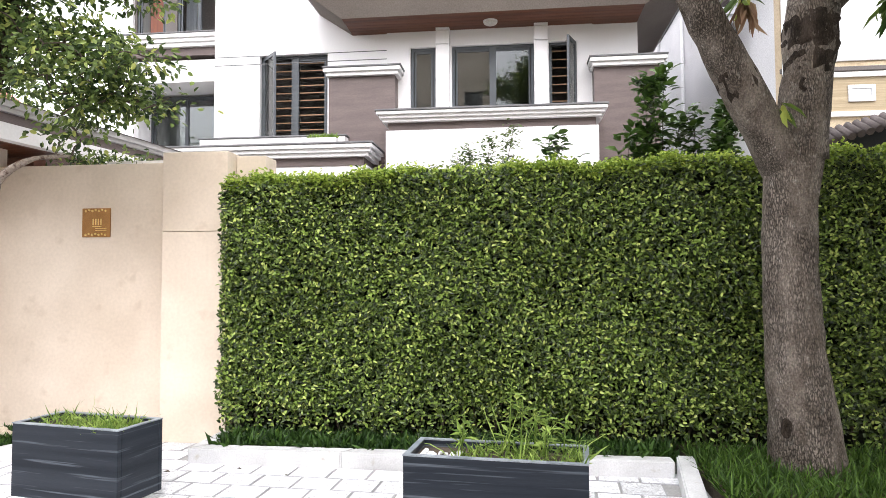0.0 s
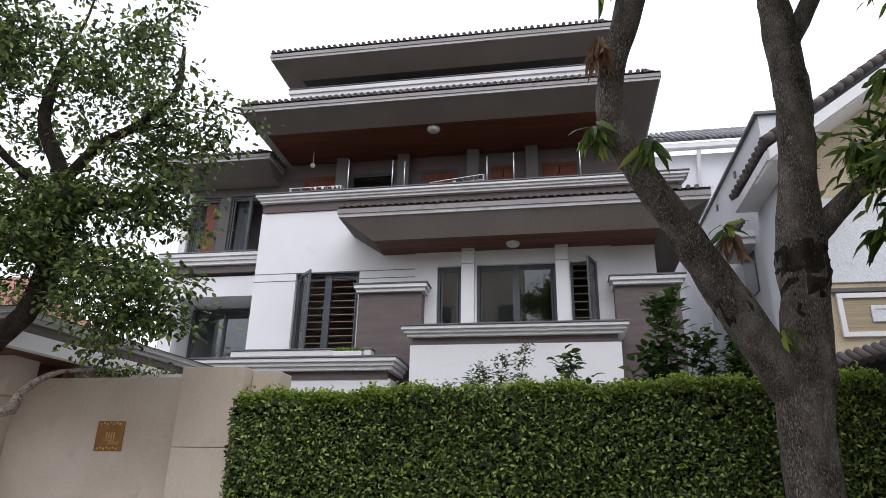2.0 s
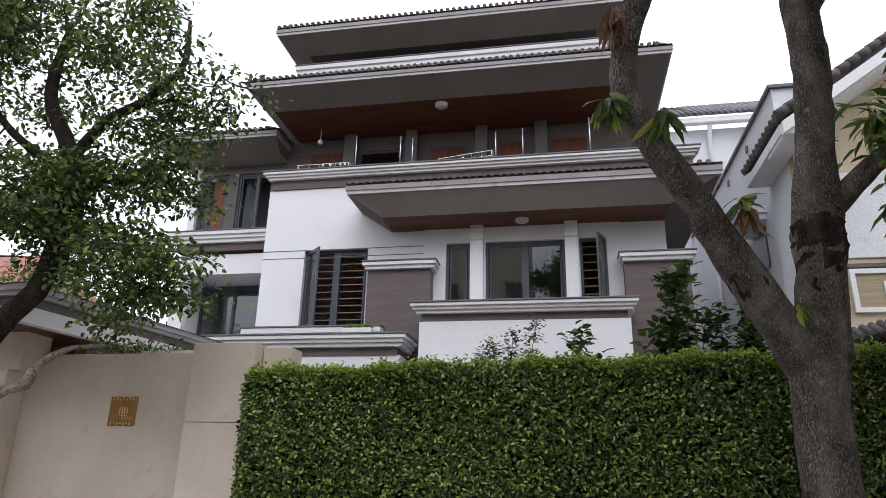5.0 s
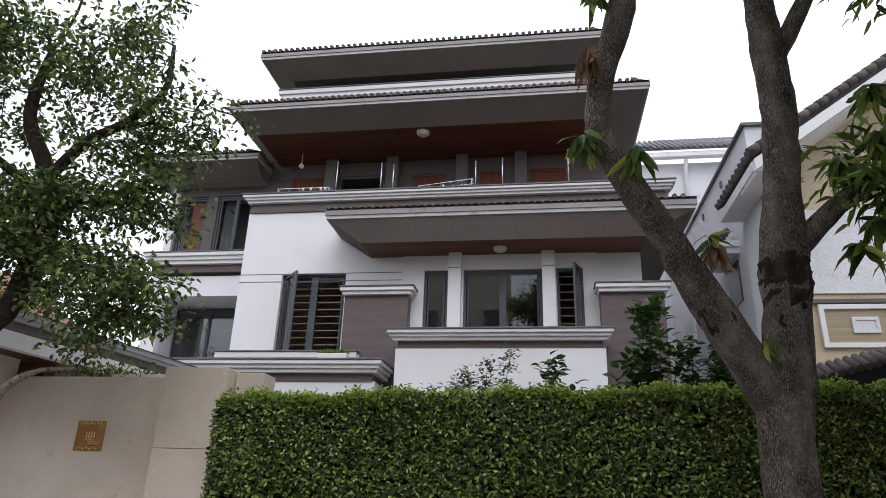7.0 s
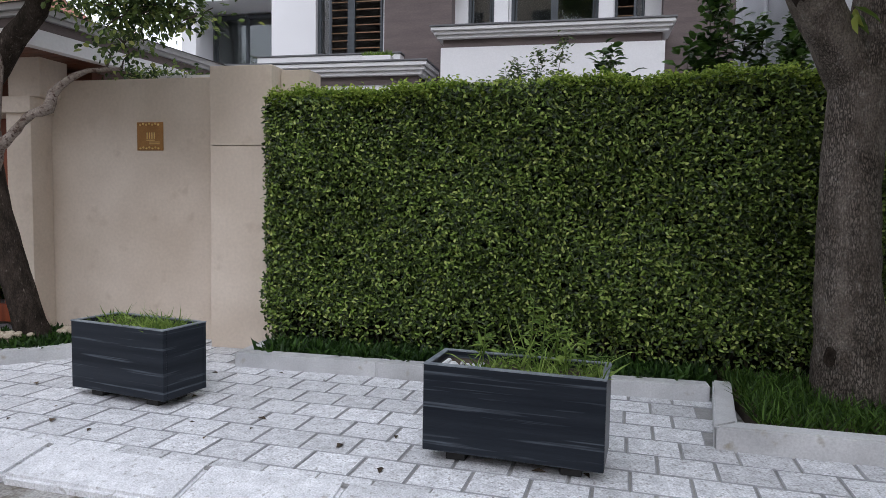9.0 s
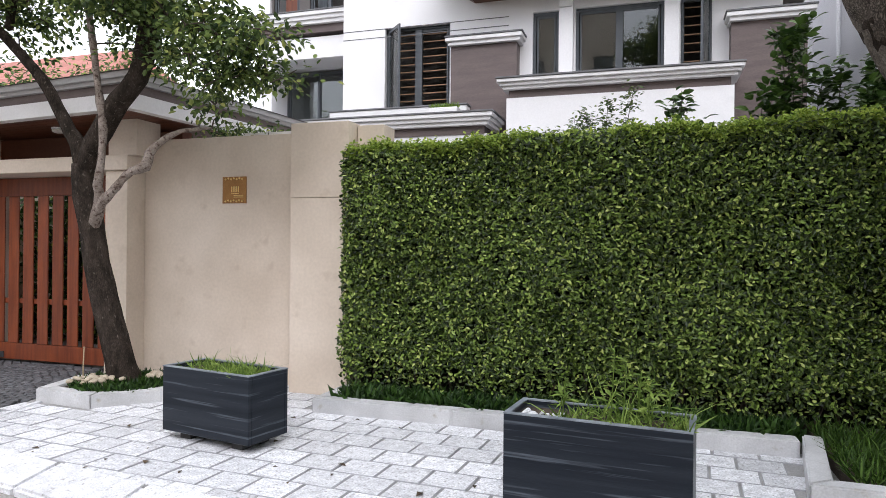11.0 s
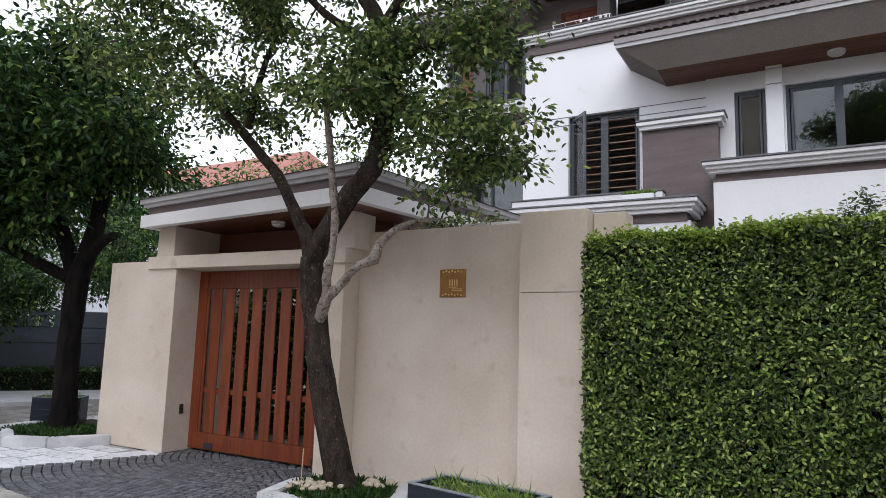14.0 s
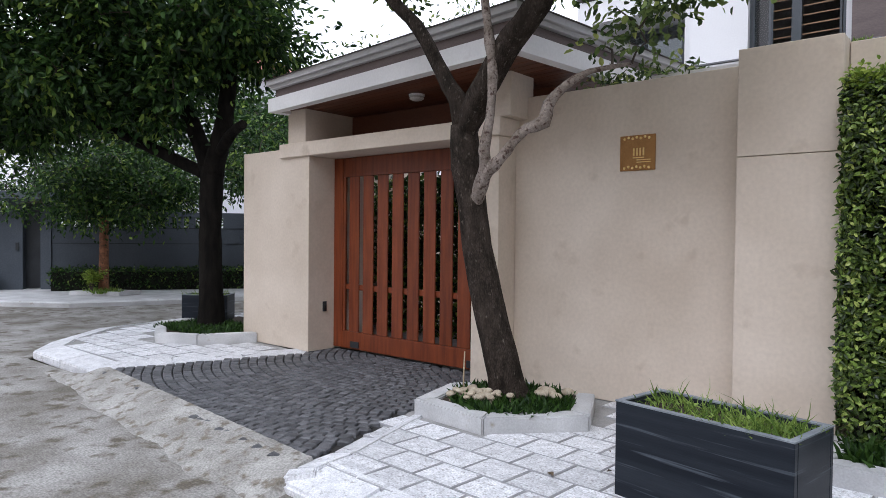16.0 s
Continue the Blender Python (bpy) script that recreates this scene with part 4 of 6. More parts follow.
# ---- neighbours ----
nb = thing("neighbour_house", "white gabled neighbour house with tan stone front", "house", at=(8, 16, 0))
NX = 4.68
bm = bmesh.new()
vs = [bm.verts.new(p) for p in ((NX, 13.6, 0), (11.5, 13.6, 0), (11.5, 13.6, 7.6), (8.2, 13.6, 10.15), (NX, 13.6, 7.75))]
bm.faces.new(vs)
ext = bmesh.ops.extrude_face_region(bm, geom=bm.faces[:])
bmesh.ops.translate(bm, vec=(0, 0.25, 0), verts=[v for v in ext["geom"] if isinstance(v, bmesh.types.BMVert)])
bmesh.ops.recalc_face_normals(bm, faces=bm.faces)
part("front_wall", bm, TAN, nb, "tan stone front wall")
part("upper_band", boxes((NX + 0.25, 11.4, 13.565, 13.597, 5.3, 6.9), bevel=0.01), NWHITE, nb, "white rendered panel")
part("string_course", boxes((NX - 0.03, 11.4, 13.53, 13.596, 5.12, 5.2), bevel=0.01), TAUPE, nb)
part("side_wall", boxes((NX, NX + 0.25, 13.851, 15.1, 0, 7.75)), NWHITE, nb)
part("window", boxes((NX + 0.55, NX + 2.5, 13.53, 13.595, 4.35, 4.43), (NX + 0.55, NX + 2.5, 13.53, 13.595, 5.02, 5.1), (NX + 0.55, NX + 0.63, 13.53, 13.595, 4.43, 5.02), (NX + 2.42, NX + 2.5, 13.53, 13.595, 4.43, 5.02)), TRIM, nb, "white window surround")
part("blind", boxes((NX + 0.63, NX + 2.42, 13.57, 13.598, 4.43, 5.02)), BLIND, nb, "woven bamboo blind")
part("vent", boxes((NX + 1.05, NX + 1.48, 13.54, 13.569, 4.6, 4.66), (NX + 1.05, NX + 1.48, 13.54, 13.569, 4.82, 4.88), (NX + 1.05, NX + 1.11, 13.54, 13.569, 4.66, 4.82), (NX + 1.42, NX + 1.48, 13.54, 13.569, 4.66, 4.82), (NX + 1.11, NX + 1.42, 13.555, 13.569, 4.66, 4.82)), NWHITE, nb, "small square white vent")
# gable roof with overhanging rake
GZ, GS = 7.6, 0.70
bm = bmesh.new()
for (xa, za), (xb, zb) in (((4.2, GZ), (8.2, GZ + 4.0 * GS)), ((8.2, GZ + 4.0 * GS), (12.2, GZ))):
    vs = [bm.verts.new(p) for p in ((xa, 12.6, za), (xb, 12.6, zb), (xb, 15.1, zb), (xa, 15.1, za))]
    bm.faces.new(vs)
bmesh.ops.solidify(bm, geom=bm.faces[:], thickness=-0.08)
nroof = part("roof", bm, GREYTILE, nb, "grey tiled gable roof")
bm = bmesh.new()
for (xa, za), (xb, zb) in (((4.25, GZ - 0.1), (8.2, GZ + 4.0 * GS - 0.13)),):
    for y0, y1, dz in ((12.62, 12.74, 0.0), (12.74, 13.58, -0.04)):
        v = [bm.verts.new(p) for p in ((xa, y0, za + dz), (xb, y0, zb + dz), (xb, y0, zb + dz - 0.22), (xa, y0, za + dz - 0.22))]
        w = [bm.verts.new((p.co.x, y1, p.co.z)) for p in v]
        bm.faces.new(v)
        bm.faces.new(list(reversed(w)))
        for i in range(4):
            j = (i + 1) % 4
            bm.faces.new((v[j], v[i], w[i], w[j]))
bmesh.ops.recalc_face_normals(bm, faces=bm.faces)
part("bargeboard", bm, TRIM, nroof, "white moulded bargeboard")
part("eave_board", boxes((4.22, 4.67, 12.7, 15.0, GZ - 0.30, GZ - 0.12)), TRIM, nroof, "white boxed eave")
me = None
for k in range(22):
    f = (k + 0.5) / 22
    x, z = 4.2 + 4.0 * f, GZ + 4.0 * GS * f
    if me is None:
        bm = bmesh.new()
        tube(bm, [(-0.11, 0, -0.077), (0.11, 0, 0.077)], [0.09, 0.075], 8)
        me = bpy.data.meshes.new("verge_tile")
        bm.to_mesh(me)
        bm.free()
        me.materials.append(TILE)
    t = new("verge_tile", me)
    t.parent = nroof
    t.matrix_parent_inverse = nroof.matrix_world.inverted()
    t.matrix_basis = pose(x, 12.64, z + 0.05)
me2 = None
for k in range(11):
    if me2 is None:
        bm = bmesh.new()
        tube(bm, [(-0.04, 0, -0.02), (0.35, 0, 0.24)], [0.075, 0.075], 8)
        me2 = bpy.data.meshes.new("eave_tile")
        bm.to_mesh(me2)
        bm.free()
        me2.materials.append(TILE)
    t = new("eave_tile", me2)
    t.parent = nroof
    t.matrix_parent_inverse = nroof.matrix_world.inverted()
    t.matrix_basis = pose(4.2, 12.7 + k * 0.22, GZ + 0.03)
# round pilaster with a capital, and a wall lantern
bm = bmesh.new()
tube(bm, [(NX + 0.1, 13.42, 0), (NX + 0.1, 13.42, 6.85)], [0.15, 0.14], 18)
tube(bm, [(NX + 0.1, 13.42, 6.6), (NX + 0.1, 13.42, 6.67), (NX + 0.1, 13.42, 6.75), (NX + 0.1, 13.42, 6.85)], [0.15, 0.21, 0.23, 0.19], 18)
part("pilaster", bm, NWHITE, nb, "round white pilaster with a capital")
lan = thing("wall_lantern", "black iron wall lantern on the neighbour's front", "lamp", at=(5.05, 13.3, 6.4))
part("cage", boxes((4.98, 5.12, 13.32, 13.46, 6.22, 6.5), bevel=0.02), GREYDARK, lan)
bm = bmesh.new()
bmesh.ops.create_cone(bm, cap_ends=True, segments=8, radius1=0.13, radius2=0.02, depth=0.14, matrix=Matrix.Translation((5.05, 13.39, 6.57)))
part("cap", bm, GREYDARK, lan)
part("bracket", boxes((5.04, 5.06, 13.46, 13.599, 6.4, 6.43)), GREYDARK, lan)
# rear block with a raised parapet
nb2 = thing("neighbour_rear_block", "weathered white rear block with small vents and awning", "house", at=(9, 22, 0))
part("wall", holed(5.0, 11.5, 0, 9.62, 15.11, 15.36, []), NWHITE, nb2)
part("side_wall", boxes((5.0, 5.25, 15.361, 27, 0, 9.62)), NWHITE, nb2)
part("coping", boxes((4.92, 11.6, 15.03, 15.45, 9.621, 9.69), (4.92, 5.33, 15.451, 27.1, 9.621, 9.69)), COPING, nb2)
for y in (17.2, 19.2):
    part("vent", boxes((4.96, 4.999, y, y + 0.12, 9.2, 9.36)), COPING, nb2)
bm = bmesh.new()
tube(bm, [(4.94, 21.4, 2), (4.94, 21.4, 9.2)], [0.05, 0.05], 8)
part("downpipe", bm, NWHITE, nb2)
bm = boxes((4.45, 4.999, 16.5, 18.0, 7.35, 7.5), (4.55, 4.999, 16.55, 17.95, 7.2, 7.348))
aw = part("awning", bm, NWHITE, nb, "small boxed window awning")
for k in range(7):
    t = new("awning_tile", me2)
    t.parent = aw
    t.matrix_parent_inverse = aw.matrix_world.inverted()
    t.matrix_basis = pose(4.46, 16.58 + k * 0.21, 7.53)
part("side_window", boxes((4.96, 4.998, 16.75, 17.65, 6.15, 7.1)), FRAMEGREY, nb, "dark side window")
# far tiled house
fh = thing("far_house", "far white house with a grey tiled roof", "house", at=(7, 26, 0))
part("wall", boxes((3.9, 11, 24.6, 30, 0, 13.8)), NWHITE, fh)
part("gutter", boxes((4.0, 11.3, 24.05, 24.3, 13.8, 14.02), bevel=0.03), TRIM, fh)
bm = bmesh.new()
vs = [bm.verts.new(p) for p in ((3.7, 24.0, 14.05), (11.4, 24.0, 14.05), (11.4, 27.5, 16.5), (5.5, 27.5, 16.5))]
bm.faces.new(vs)
bmesh.ops.solidify(bm, geom=bm.faces[:], thickness=0.1)
r = part("roof", bm, GREYTILE, fh, "grey tiled roof slope")
bm = bmesh.new()
for k in range(36):
    x = 3.8 + k * 0.21
    tube(bm, [(x, 24.0, 14.14), (x, 26.4, 15.82)], [0.06, 0.06], 6)
ob = part("tile_field", bm, GREYTILE, r)
ob["kind"] = "stuff"
bm = bmesh.new()
tube(bm, [(5.9, 24.2, 13.8), (5.9, 24.5, 13.4), (5.9, 24.55, 9.0)], [0.08, 0.08, 0.08], 8)
part("downpipe", bm, TRIM, fh)
# tiled coping wall next door
cw = thing("tiled_wall", "dark garden wall with a tiled coping next door", "wall", at=(4.2, 9.5, 0))
bm = boxes((3.2, 6.9, 9.4, 9.6, 0, 3.08))
for v in bm.verts:
    if v.co.z > 1:
        v.co.z += 0.267 * (v.co.x - 3.2)
part("body", bm, GREYDARK, cw)
for k in range(40):
    if k == 0:
        bm = bmesh.new()
        tube(bm, [(0, -0.2, -0.06), (0, 0.1, 0.1)], [0.042, 0.042], 8)
        me3 = bpy.data.meshes.new("coping_tile")
        bm.to_mesh(me3)
        bm.free()
        me3.materials.append(TILE)
    t = new("coping_tile", me3)
    t.parent = cw
    t.matrix_parent_inverse = cw.matrix_world.inverted()
    t.matrix_basis = pose(3.25 + k * 0.092, 9.42, 3.07 + k * 0.0246)


# across the side street
far = thing("far_plot_wall", "blue-grey rendered wall with a pattern of small holes", "wall", at=(-20.5, 12, 0))
T = Matrix.Translation((-20.6, 9.35, 0)) @ Matrix.Rotation(radians(58), 4, "Z")


def far_box(name, rows, material, parent, label=""):
    bm = bmesh.new()
    for r in rows:
        box(bm, *r, m=T)
    return part(name, bm, material, parent, label)


far_box("body", [(0.0, 30, 0.0, 0.25, 0.0, 1.62), (0.0, 30, 0.0, 0.25, 1.92, 2.05)], GREYWALL, far)
far_box("groove", [(0.0, 30, -0.01, -0.001, 1.18, 1.20), (0.0, 30, -0.01, -0.001, 1.60, 1.62)], GREYDARK, far)
for k in range(14):
    far_box("pierced_block", [(k * 0.3, k * 0.3 + 0.17, 0.02, 0.22, 1.621, 1.919)], GREYWALL, far)
far_box("upper_band", [(4.2, 30, 0.0, 0.25, 1.621, 1.919)], GREYWALL, far)
fg = thing("far_gateway", "charcoal metal gate in a blue-grey gateway", "gateway", at=(-21.5, 8.6, 0))
far_box("post", [(-0.25, -0.01, -0.05, 0.5, 0.0, 2.3)], GREYWALL, fg)
far_box("post", [(-0.98, -0.65, -0.05, 0.5, 0.0, 2.3)], GREYWALL, fg)
far_box("roof", [(-5.0, 0.3, -0.6, 1.2, 2.3, 2.48)], GREYWALL, fg)
far_box("gate_leaf", [(-0.65, -0.25, 0.2, 0.28, 0.02, 2.28)], GREYDARK, fg)
far_box("side_wall", [(-6.0, -0.981, 0.0, 0.25, 0.0, 2.0)], GREYWALL, fg)
far_box("intercom", [(-0.80, -0.73, -0.08, -0.051, 1.0, 1.2)], GREYDARK, fg)
rng = np.random.default_rng(21)


def far_hedge(name, a, b, d0, d1, z0, z1, n, mat, label):
    ob = thing(name, label, "hedge", at=tuple(T @ Vector(((a + b) / 2, (d0 + d1) / 2, 0))))
    # near-black filler in place of the shade between the leaves
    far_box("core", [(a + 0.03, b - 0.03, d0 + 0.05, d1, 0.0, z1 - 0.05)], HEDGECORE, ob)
    loc = np.c_[rng.uniform(a, b, n), d0 + np.abs(rng.normal(0, 0.12, n)), rng.uniform(z0, z1, n)]
    top = rng.random(n) < 0.35
    loc[top, 1] = rng.uniform(d0, d1, top.sum())
    loc[top, 2] = z1 + rng.normal(0, 0.03, top.sum())
    m = np.array(T.to_3x3())
    loc = loc @ m.T + np.array(T.translation)
    leaf_mesh("leaves", mat, ob, loc, unit(rng, n) + (0.5, -0.4, 0.3), unit(rng, n) + (0.3, -0.6, 0.8), rng.uniform(0.05, 0.11, n), 0.05)


far_hedge("low_hedge", 0.1, 9, -0.75, -0.2, 0.05, 0.52, 5200, DARKLEAF, "low dark clipped hedge along the grey wall")
far_hedge("low_hedge", -4.2, -1.2, -0.6, -0.1, 0.05, 0.5, 1200, DARKLEAF, "low dark clipped hedge by the far gateway")

# behind the camera, the other side of the street
tagged(part("wall_opposite", boxes((-40, -8.5, -14.3, -14.0, -0.15, 11.0), (-1.6, 40, -15.3, -15.0, -0.15, 9.5)), STUCCOD), "plain beige house fronts across the street", "wall", kind="structure")
opp = thing("opposite_house", "tall beige house mirrored in the window panes", "house", at=(-5, -14.5, 0))
HOLES = [(x, x + 1.2, z, z + 1.7) for x in (-7.8, -5.6, -3.4) for z in (5.2, 8.8, 12.4)]
bm = holed(-8.5, -1.6, -0.15, 17.4, -14.3, -14.0, HOLES)
part("wall", bm, STUCCO, opp)
part("inner_wall", boxes((-8.5, -1.6, -15.4, -15.3, -0.15, 17.4)), DARKROOM, opp)
part("cornice", boxes((-8.7, -1.4, -14.6, -13.6, 17.4, 17.65)), TRIM, opp)
for x0, x1, z0, z1 in HOLES:
    w = part("window", boxes((x0, x0 + 0.08, -14.15, -14.08, z0, z1), (x1 - 0.08, x1, -14.15, -14.08, z0, z1), (x0 + 0.08, x1 - 0.08, -14.15, -14.08, z1 - 0.08, z1), (x0 + 0.08, x1 - 0.08, -14.15, -14.08, z0, z0 + 0.08)), FRAMEGREY, opp)
    part("pane", boxes((x0 + 0.08, x1 - 0.08, -14.12, -14.11, z0 + 0.08, z1 - 0.08)), PANE, w)


# ---- hedge ----
hedge = thing("hedge", "tall clipped green hedge covering the garden wall", "hedge", at=(1.5, 8.2, 0))
HX0, HX1, HY, HZ = -2.70, 5.6, 8.03, 2.60
# dark filler box in place of the shade inside the hedge
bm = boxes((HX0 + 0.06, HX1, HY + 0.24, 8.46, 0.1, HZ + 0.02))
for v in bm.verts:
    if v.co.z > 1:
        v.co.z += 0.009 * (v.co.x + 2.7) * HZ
part("core", bm, HEDGECORE, hedge, "near-black filler, shade inside the hedge put into its colour")
rng = np.random.default_rng(7)


def wave(x, z):
    return 0.035 * np.sin(x * 3.1 + 1.3 * np.sin(z * 2.2)) + 0.03 * np.sin(z * 4.3 + x * 1.7) + 0.02 * np.sin(x * 9.0 + z * 7)


n = 118000
x = rng.uniform(HX0, HX1, n)
x = np.where(rng.random(n) < 0.25, rng.uniform(HX0, 3.6, n), x)
z = rng.uniform(0.12, HZ, n)
hole = np.sin(x * 21 + 3 * np.sin(z * 9 + x * 4)) * np.sin(z * 24 + 2.5 * np.sin(x * 11)) + 0.6 * np.sin(x * 5.3 + z * 3.1) * np.sin(z * 6.1 - x * 2.3)
keep = ((z > 0.55) | (rng.random(n) < (z / 0.55) ** 1.6)) & ((hole < 0.75) | (rng.random(n) < 0.3))
x, z = x[keep], z[keep] * (1 + 0.009 * (x[keep] + 2.7))
n = len(x)
y = HY + 1.3 * wave(x, z) + np.where(rng.random(n) < 0.5, np.abs(rng.normal(0, 0.04, n)), rng.uniform(0.04, 0.22, n)) - 0.04
way = np.c_[rng.normal(0, 0.8, n), rng.normal(-0.45, 0.35, n), rng.normal(0.1, 0.7, n)]
face = np.c_[rng.normal(0, 0.45, n), np.full(n, -1.0), rng.normal(0.75, 0.45, n)]
leaf_mesh("leaves", HEDGELEAF, hedge, np.c_[x, y, z], way, face, rng.uniform(0.034, 0.056, n), rng.uniform(0.019, 0.029, n), label="small glossy hedge leaves", oval=True)
n = 2600
x = HX0 + np.abs(rng.normal(0, 0.05, n))
y, z = rng.uniform(HY - 0.03, 8.42, n), rng.uniform(0.35, HZ, n)
leaf_mesh("end_leaves", HEDGELEAF, hedge, np.c_[x - 0.02, y, z], np.c_[rng.normal(-0.4, 0.4, n), rng.normal(-0.2, 0.6, n), rng.normal(0, 0.7, n)], np.c_[np.full(n, -1.0), rng.normal(-0.5, 0.4, n), rng.normal(0.6, 0.4, n)], rng.uniform(0.04, 0.066, n), 0.03, oval=True)
n = 17000
x = rng.uniform(HX0, HX1, n)
y = HY - 0.03 + 0.46 * rng.random(n) ** 1.5
z = HZ * (1 + 0.009 * (x + 2.7)) + 0.02 - 0.09 * np.where(y < HY + 0.08, rng.random(n) ** 2, 0) + 0.02 * np.sin(x * 4.7) + 0.02 * np.sin(x * 13) + rng.normal(0, 0.028, n)
leaf_mesh("young_leaves", YOUNGLEAF, hedge, np.c_[x, y, z], np.c_[rng.normal(0, 0.8, n), rng.normal(-0.3, 0.6, n), rng.normal(0.3, 0.5, n)], np.c_[rng.normal(0, 0.5, n), rng.normal(-0.5, 0.5, n), np.full(n, 0.9)], rng.uniform(0.03, 0.052, n), 0.026, label="pale young leaves along the top", oval=True)
bm = bmesh.new()
rg = random.Random(3)
x = HX0 + 0.15
while x < 6:
    tube(bm, [(x, 8.2, 0.05), (x + rg.uniform(-0.1, 0.1), 8.18, 0.3), (x + rg.uniform(-0.15, 0.15), 8.16, 0.6)], [0.018, 0.014, 0.01], 5)
    x += rg.uniform(0.08, 0.22)
ob = part("stem_cluster", bm, TWIG, hedge, "bare brown stems")
ob["kind"] = "stuff"


# ---- beds and kerbs ----
def kerb_run(owner, pts, width, z0, z1, length, material, name="kerb_stone", gap=0.006, inset=0.012, slope=0.0):
    """Stones in a row along a line, mitred where it bends; the width lies to the line's left, slope lowers its outer edge."""
    P = [Vector((x, y)) for x, y in pts]
    shut = (P[0] - P[-1]).length < 1e-4
    dirs = [(b - a).normalized() for a, b in zip(P, P[1:])]
    left = [Vector((-d.y, d.x)) for d in dirs]
    inner = []
    for k in range(len(P)):
        a = left[k - 1] if k or shut else left[0]
        b = left[k] if k < len(left) else (left[0] if shut else left[-1])
        m = (a + b).normalized()
        inner.append(P[k] + m * (width / max(0.35, m.dot(b))))
    for k in range(len(P) - 1):
        L = (P[k + 1] - P[k]).length
        n = max(1, round(L / length))
        for i in range(n):
            f, g = i / n + gap / 2 / L, (i + 1) / n - gap / 2 / L
            o0, o1 = P[k].lerp(P[k + 1], f), P[k].lerp(P[k + 1], g)
            i0, i1 = inner[k].lerp(inner[k + 1], f), inner[k].lerp(inner[k + 1], g)
            bm = bmesh.new()
            lo = [bm.verts.new((v.x, v.y, z0)) for v in (o0, o1, i1, i0)]
            hi = [bm.verts.new((v.x, v.y, z1 - (slope if q < 2 else 0))) for q, v in enumerate((o0, o1, i1, i0))]
            bm.faces.new(hi)
            bm.faces.new(list(reversed(lo)))
            for q in range(4):
                w = (q + 1) % 4
                bm.faces.new((lo[q], lo[w], hi[w], hi[q]))
            bmesh.ops.bevel(bm, geom=bm.edges[:], offset=inset, segments=2, affect="EDGES")
            part(name, bm, material, owner)


hb = thing("hedge_bed", "raised planting bed with a granite border under the hedge", "planting bed", at=(-0.6, 7.8, 0))
kerb_run(hb, [(-2.77, 8.19), (-2.77, 7.5), (1.455, 7.5)], 0.15, -0.02, 0.14, 1.35, BORDER, "border_stone")
part("soil", boxes((-2.63, 1.45, 7.635, 8.5, -0.02, 0.09)), SOIL, hb)
tb = thing("tree_bed", "granite-edged bed of long grass round the tree", "planting bed", at=(2.5, 7, 0))
kerb_run(tb, [(1.49, 7.63), (1.29, 6.40), (7.3, 6.2)], 0.14, -0.02, 0.16, 1.9, BORDER, "border_stone")
part("soil", boxes((1.62, 7.3, 6.57, 8.5, -0.02, 0.10)), SOIL, tb)


def blades(name, mat, owner, x0, x1, y0, y1, z, n, h0, h1, w, seed, spread=0.6, label=""):
    r = np.random.default_rng(seed)
    b = np.c_[r.uniform(x0, x1, n), r.uniform(y0, y1, n), np.full(n, z)]
    way = np.c_[r.normal(0, spread, n), r.normal(-0.1, spread, n), np.ones(n)]
    return leaf_mesh(name, mat, owner, b, way, unit(r, n) + (0, -0.3, 0.2), r.uniform(h0, h1, n), w, bend=0.35, fold=0.3, label=label, long=True)


blades("grass", LUSHGRASS, tb, 1.62, 6.0, 6.62, 8.0, 0.08, 9500, 0.08, 0.21, 0.014, 31, label="dark green strappy border grass")
blades("ground_cover", LILYMAT, hb, -2.62, 1.5, 7.66, 8.12, 0.07, 4200, 0.06, 0.2, 0.04, 32, label="low dark leafy edging plants")

# octagonal bed round the leaning tree
ob8 = thing("tree_bed", "octagonal granite bed with mushrooms and low plants", "planting bed", at=(-5.0, 7.5, 0))
OCT = [(-5.25, 8.19), (-5.80, 7.66), (-5.64, 6.97), (-4.85, 6.89), (-4.28, 7.51), (-4.58, 8.18)]
kerb_run(ob8, OCT, 0.16, -0.02, 0.13, 2.0, BORDER, "border_stone")
bm = bmesh.new()
slab(bm, [(-5.2, 8.15), (-5.66, 7.62), (-5.53, 7.1), (-4.9, 7.02), (-4.42, 7.54), (-4.66, 8.1)], -0.02, 0.10)
part("soil", bm, SOIL, ob8)
rng = np.random.default_rng(12)
n = 2600
ang, rad = rng.uniform(0, 2 * math.pi, n), np.sqrt(rng.random(n)) * 0.52
b = np.c_[-5.03 + rad * np.cos(ang), 7.54 + rad * np.sin(ang) * 0.95, np.full(n, 0.09)]
leaf_mesh("ground_cover", LILYMAT, ob8, b, np.c_[rng.normal(0, 0.7, n), rng.normal(-0.1, 0.7, n), np.ones(n)], unit(rng, n), rng.uniform(0.06, 0.14, n), 0.026, label="low green ground cover", long=True)
rg = random.Random(8)
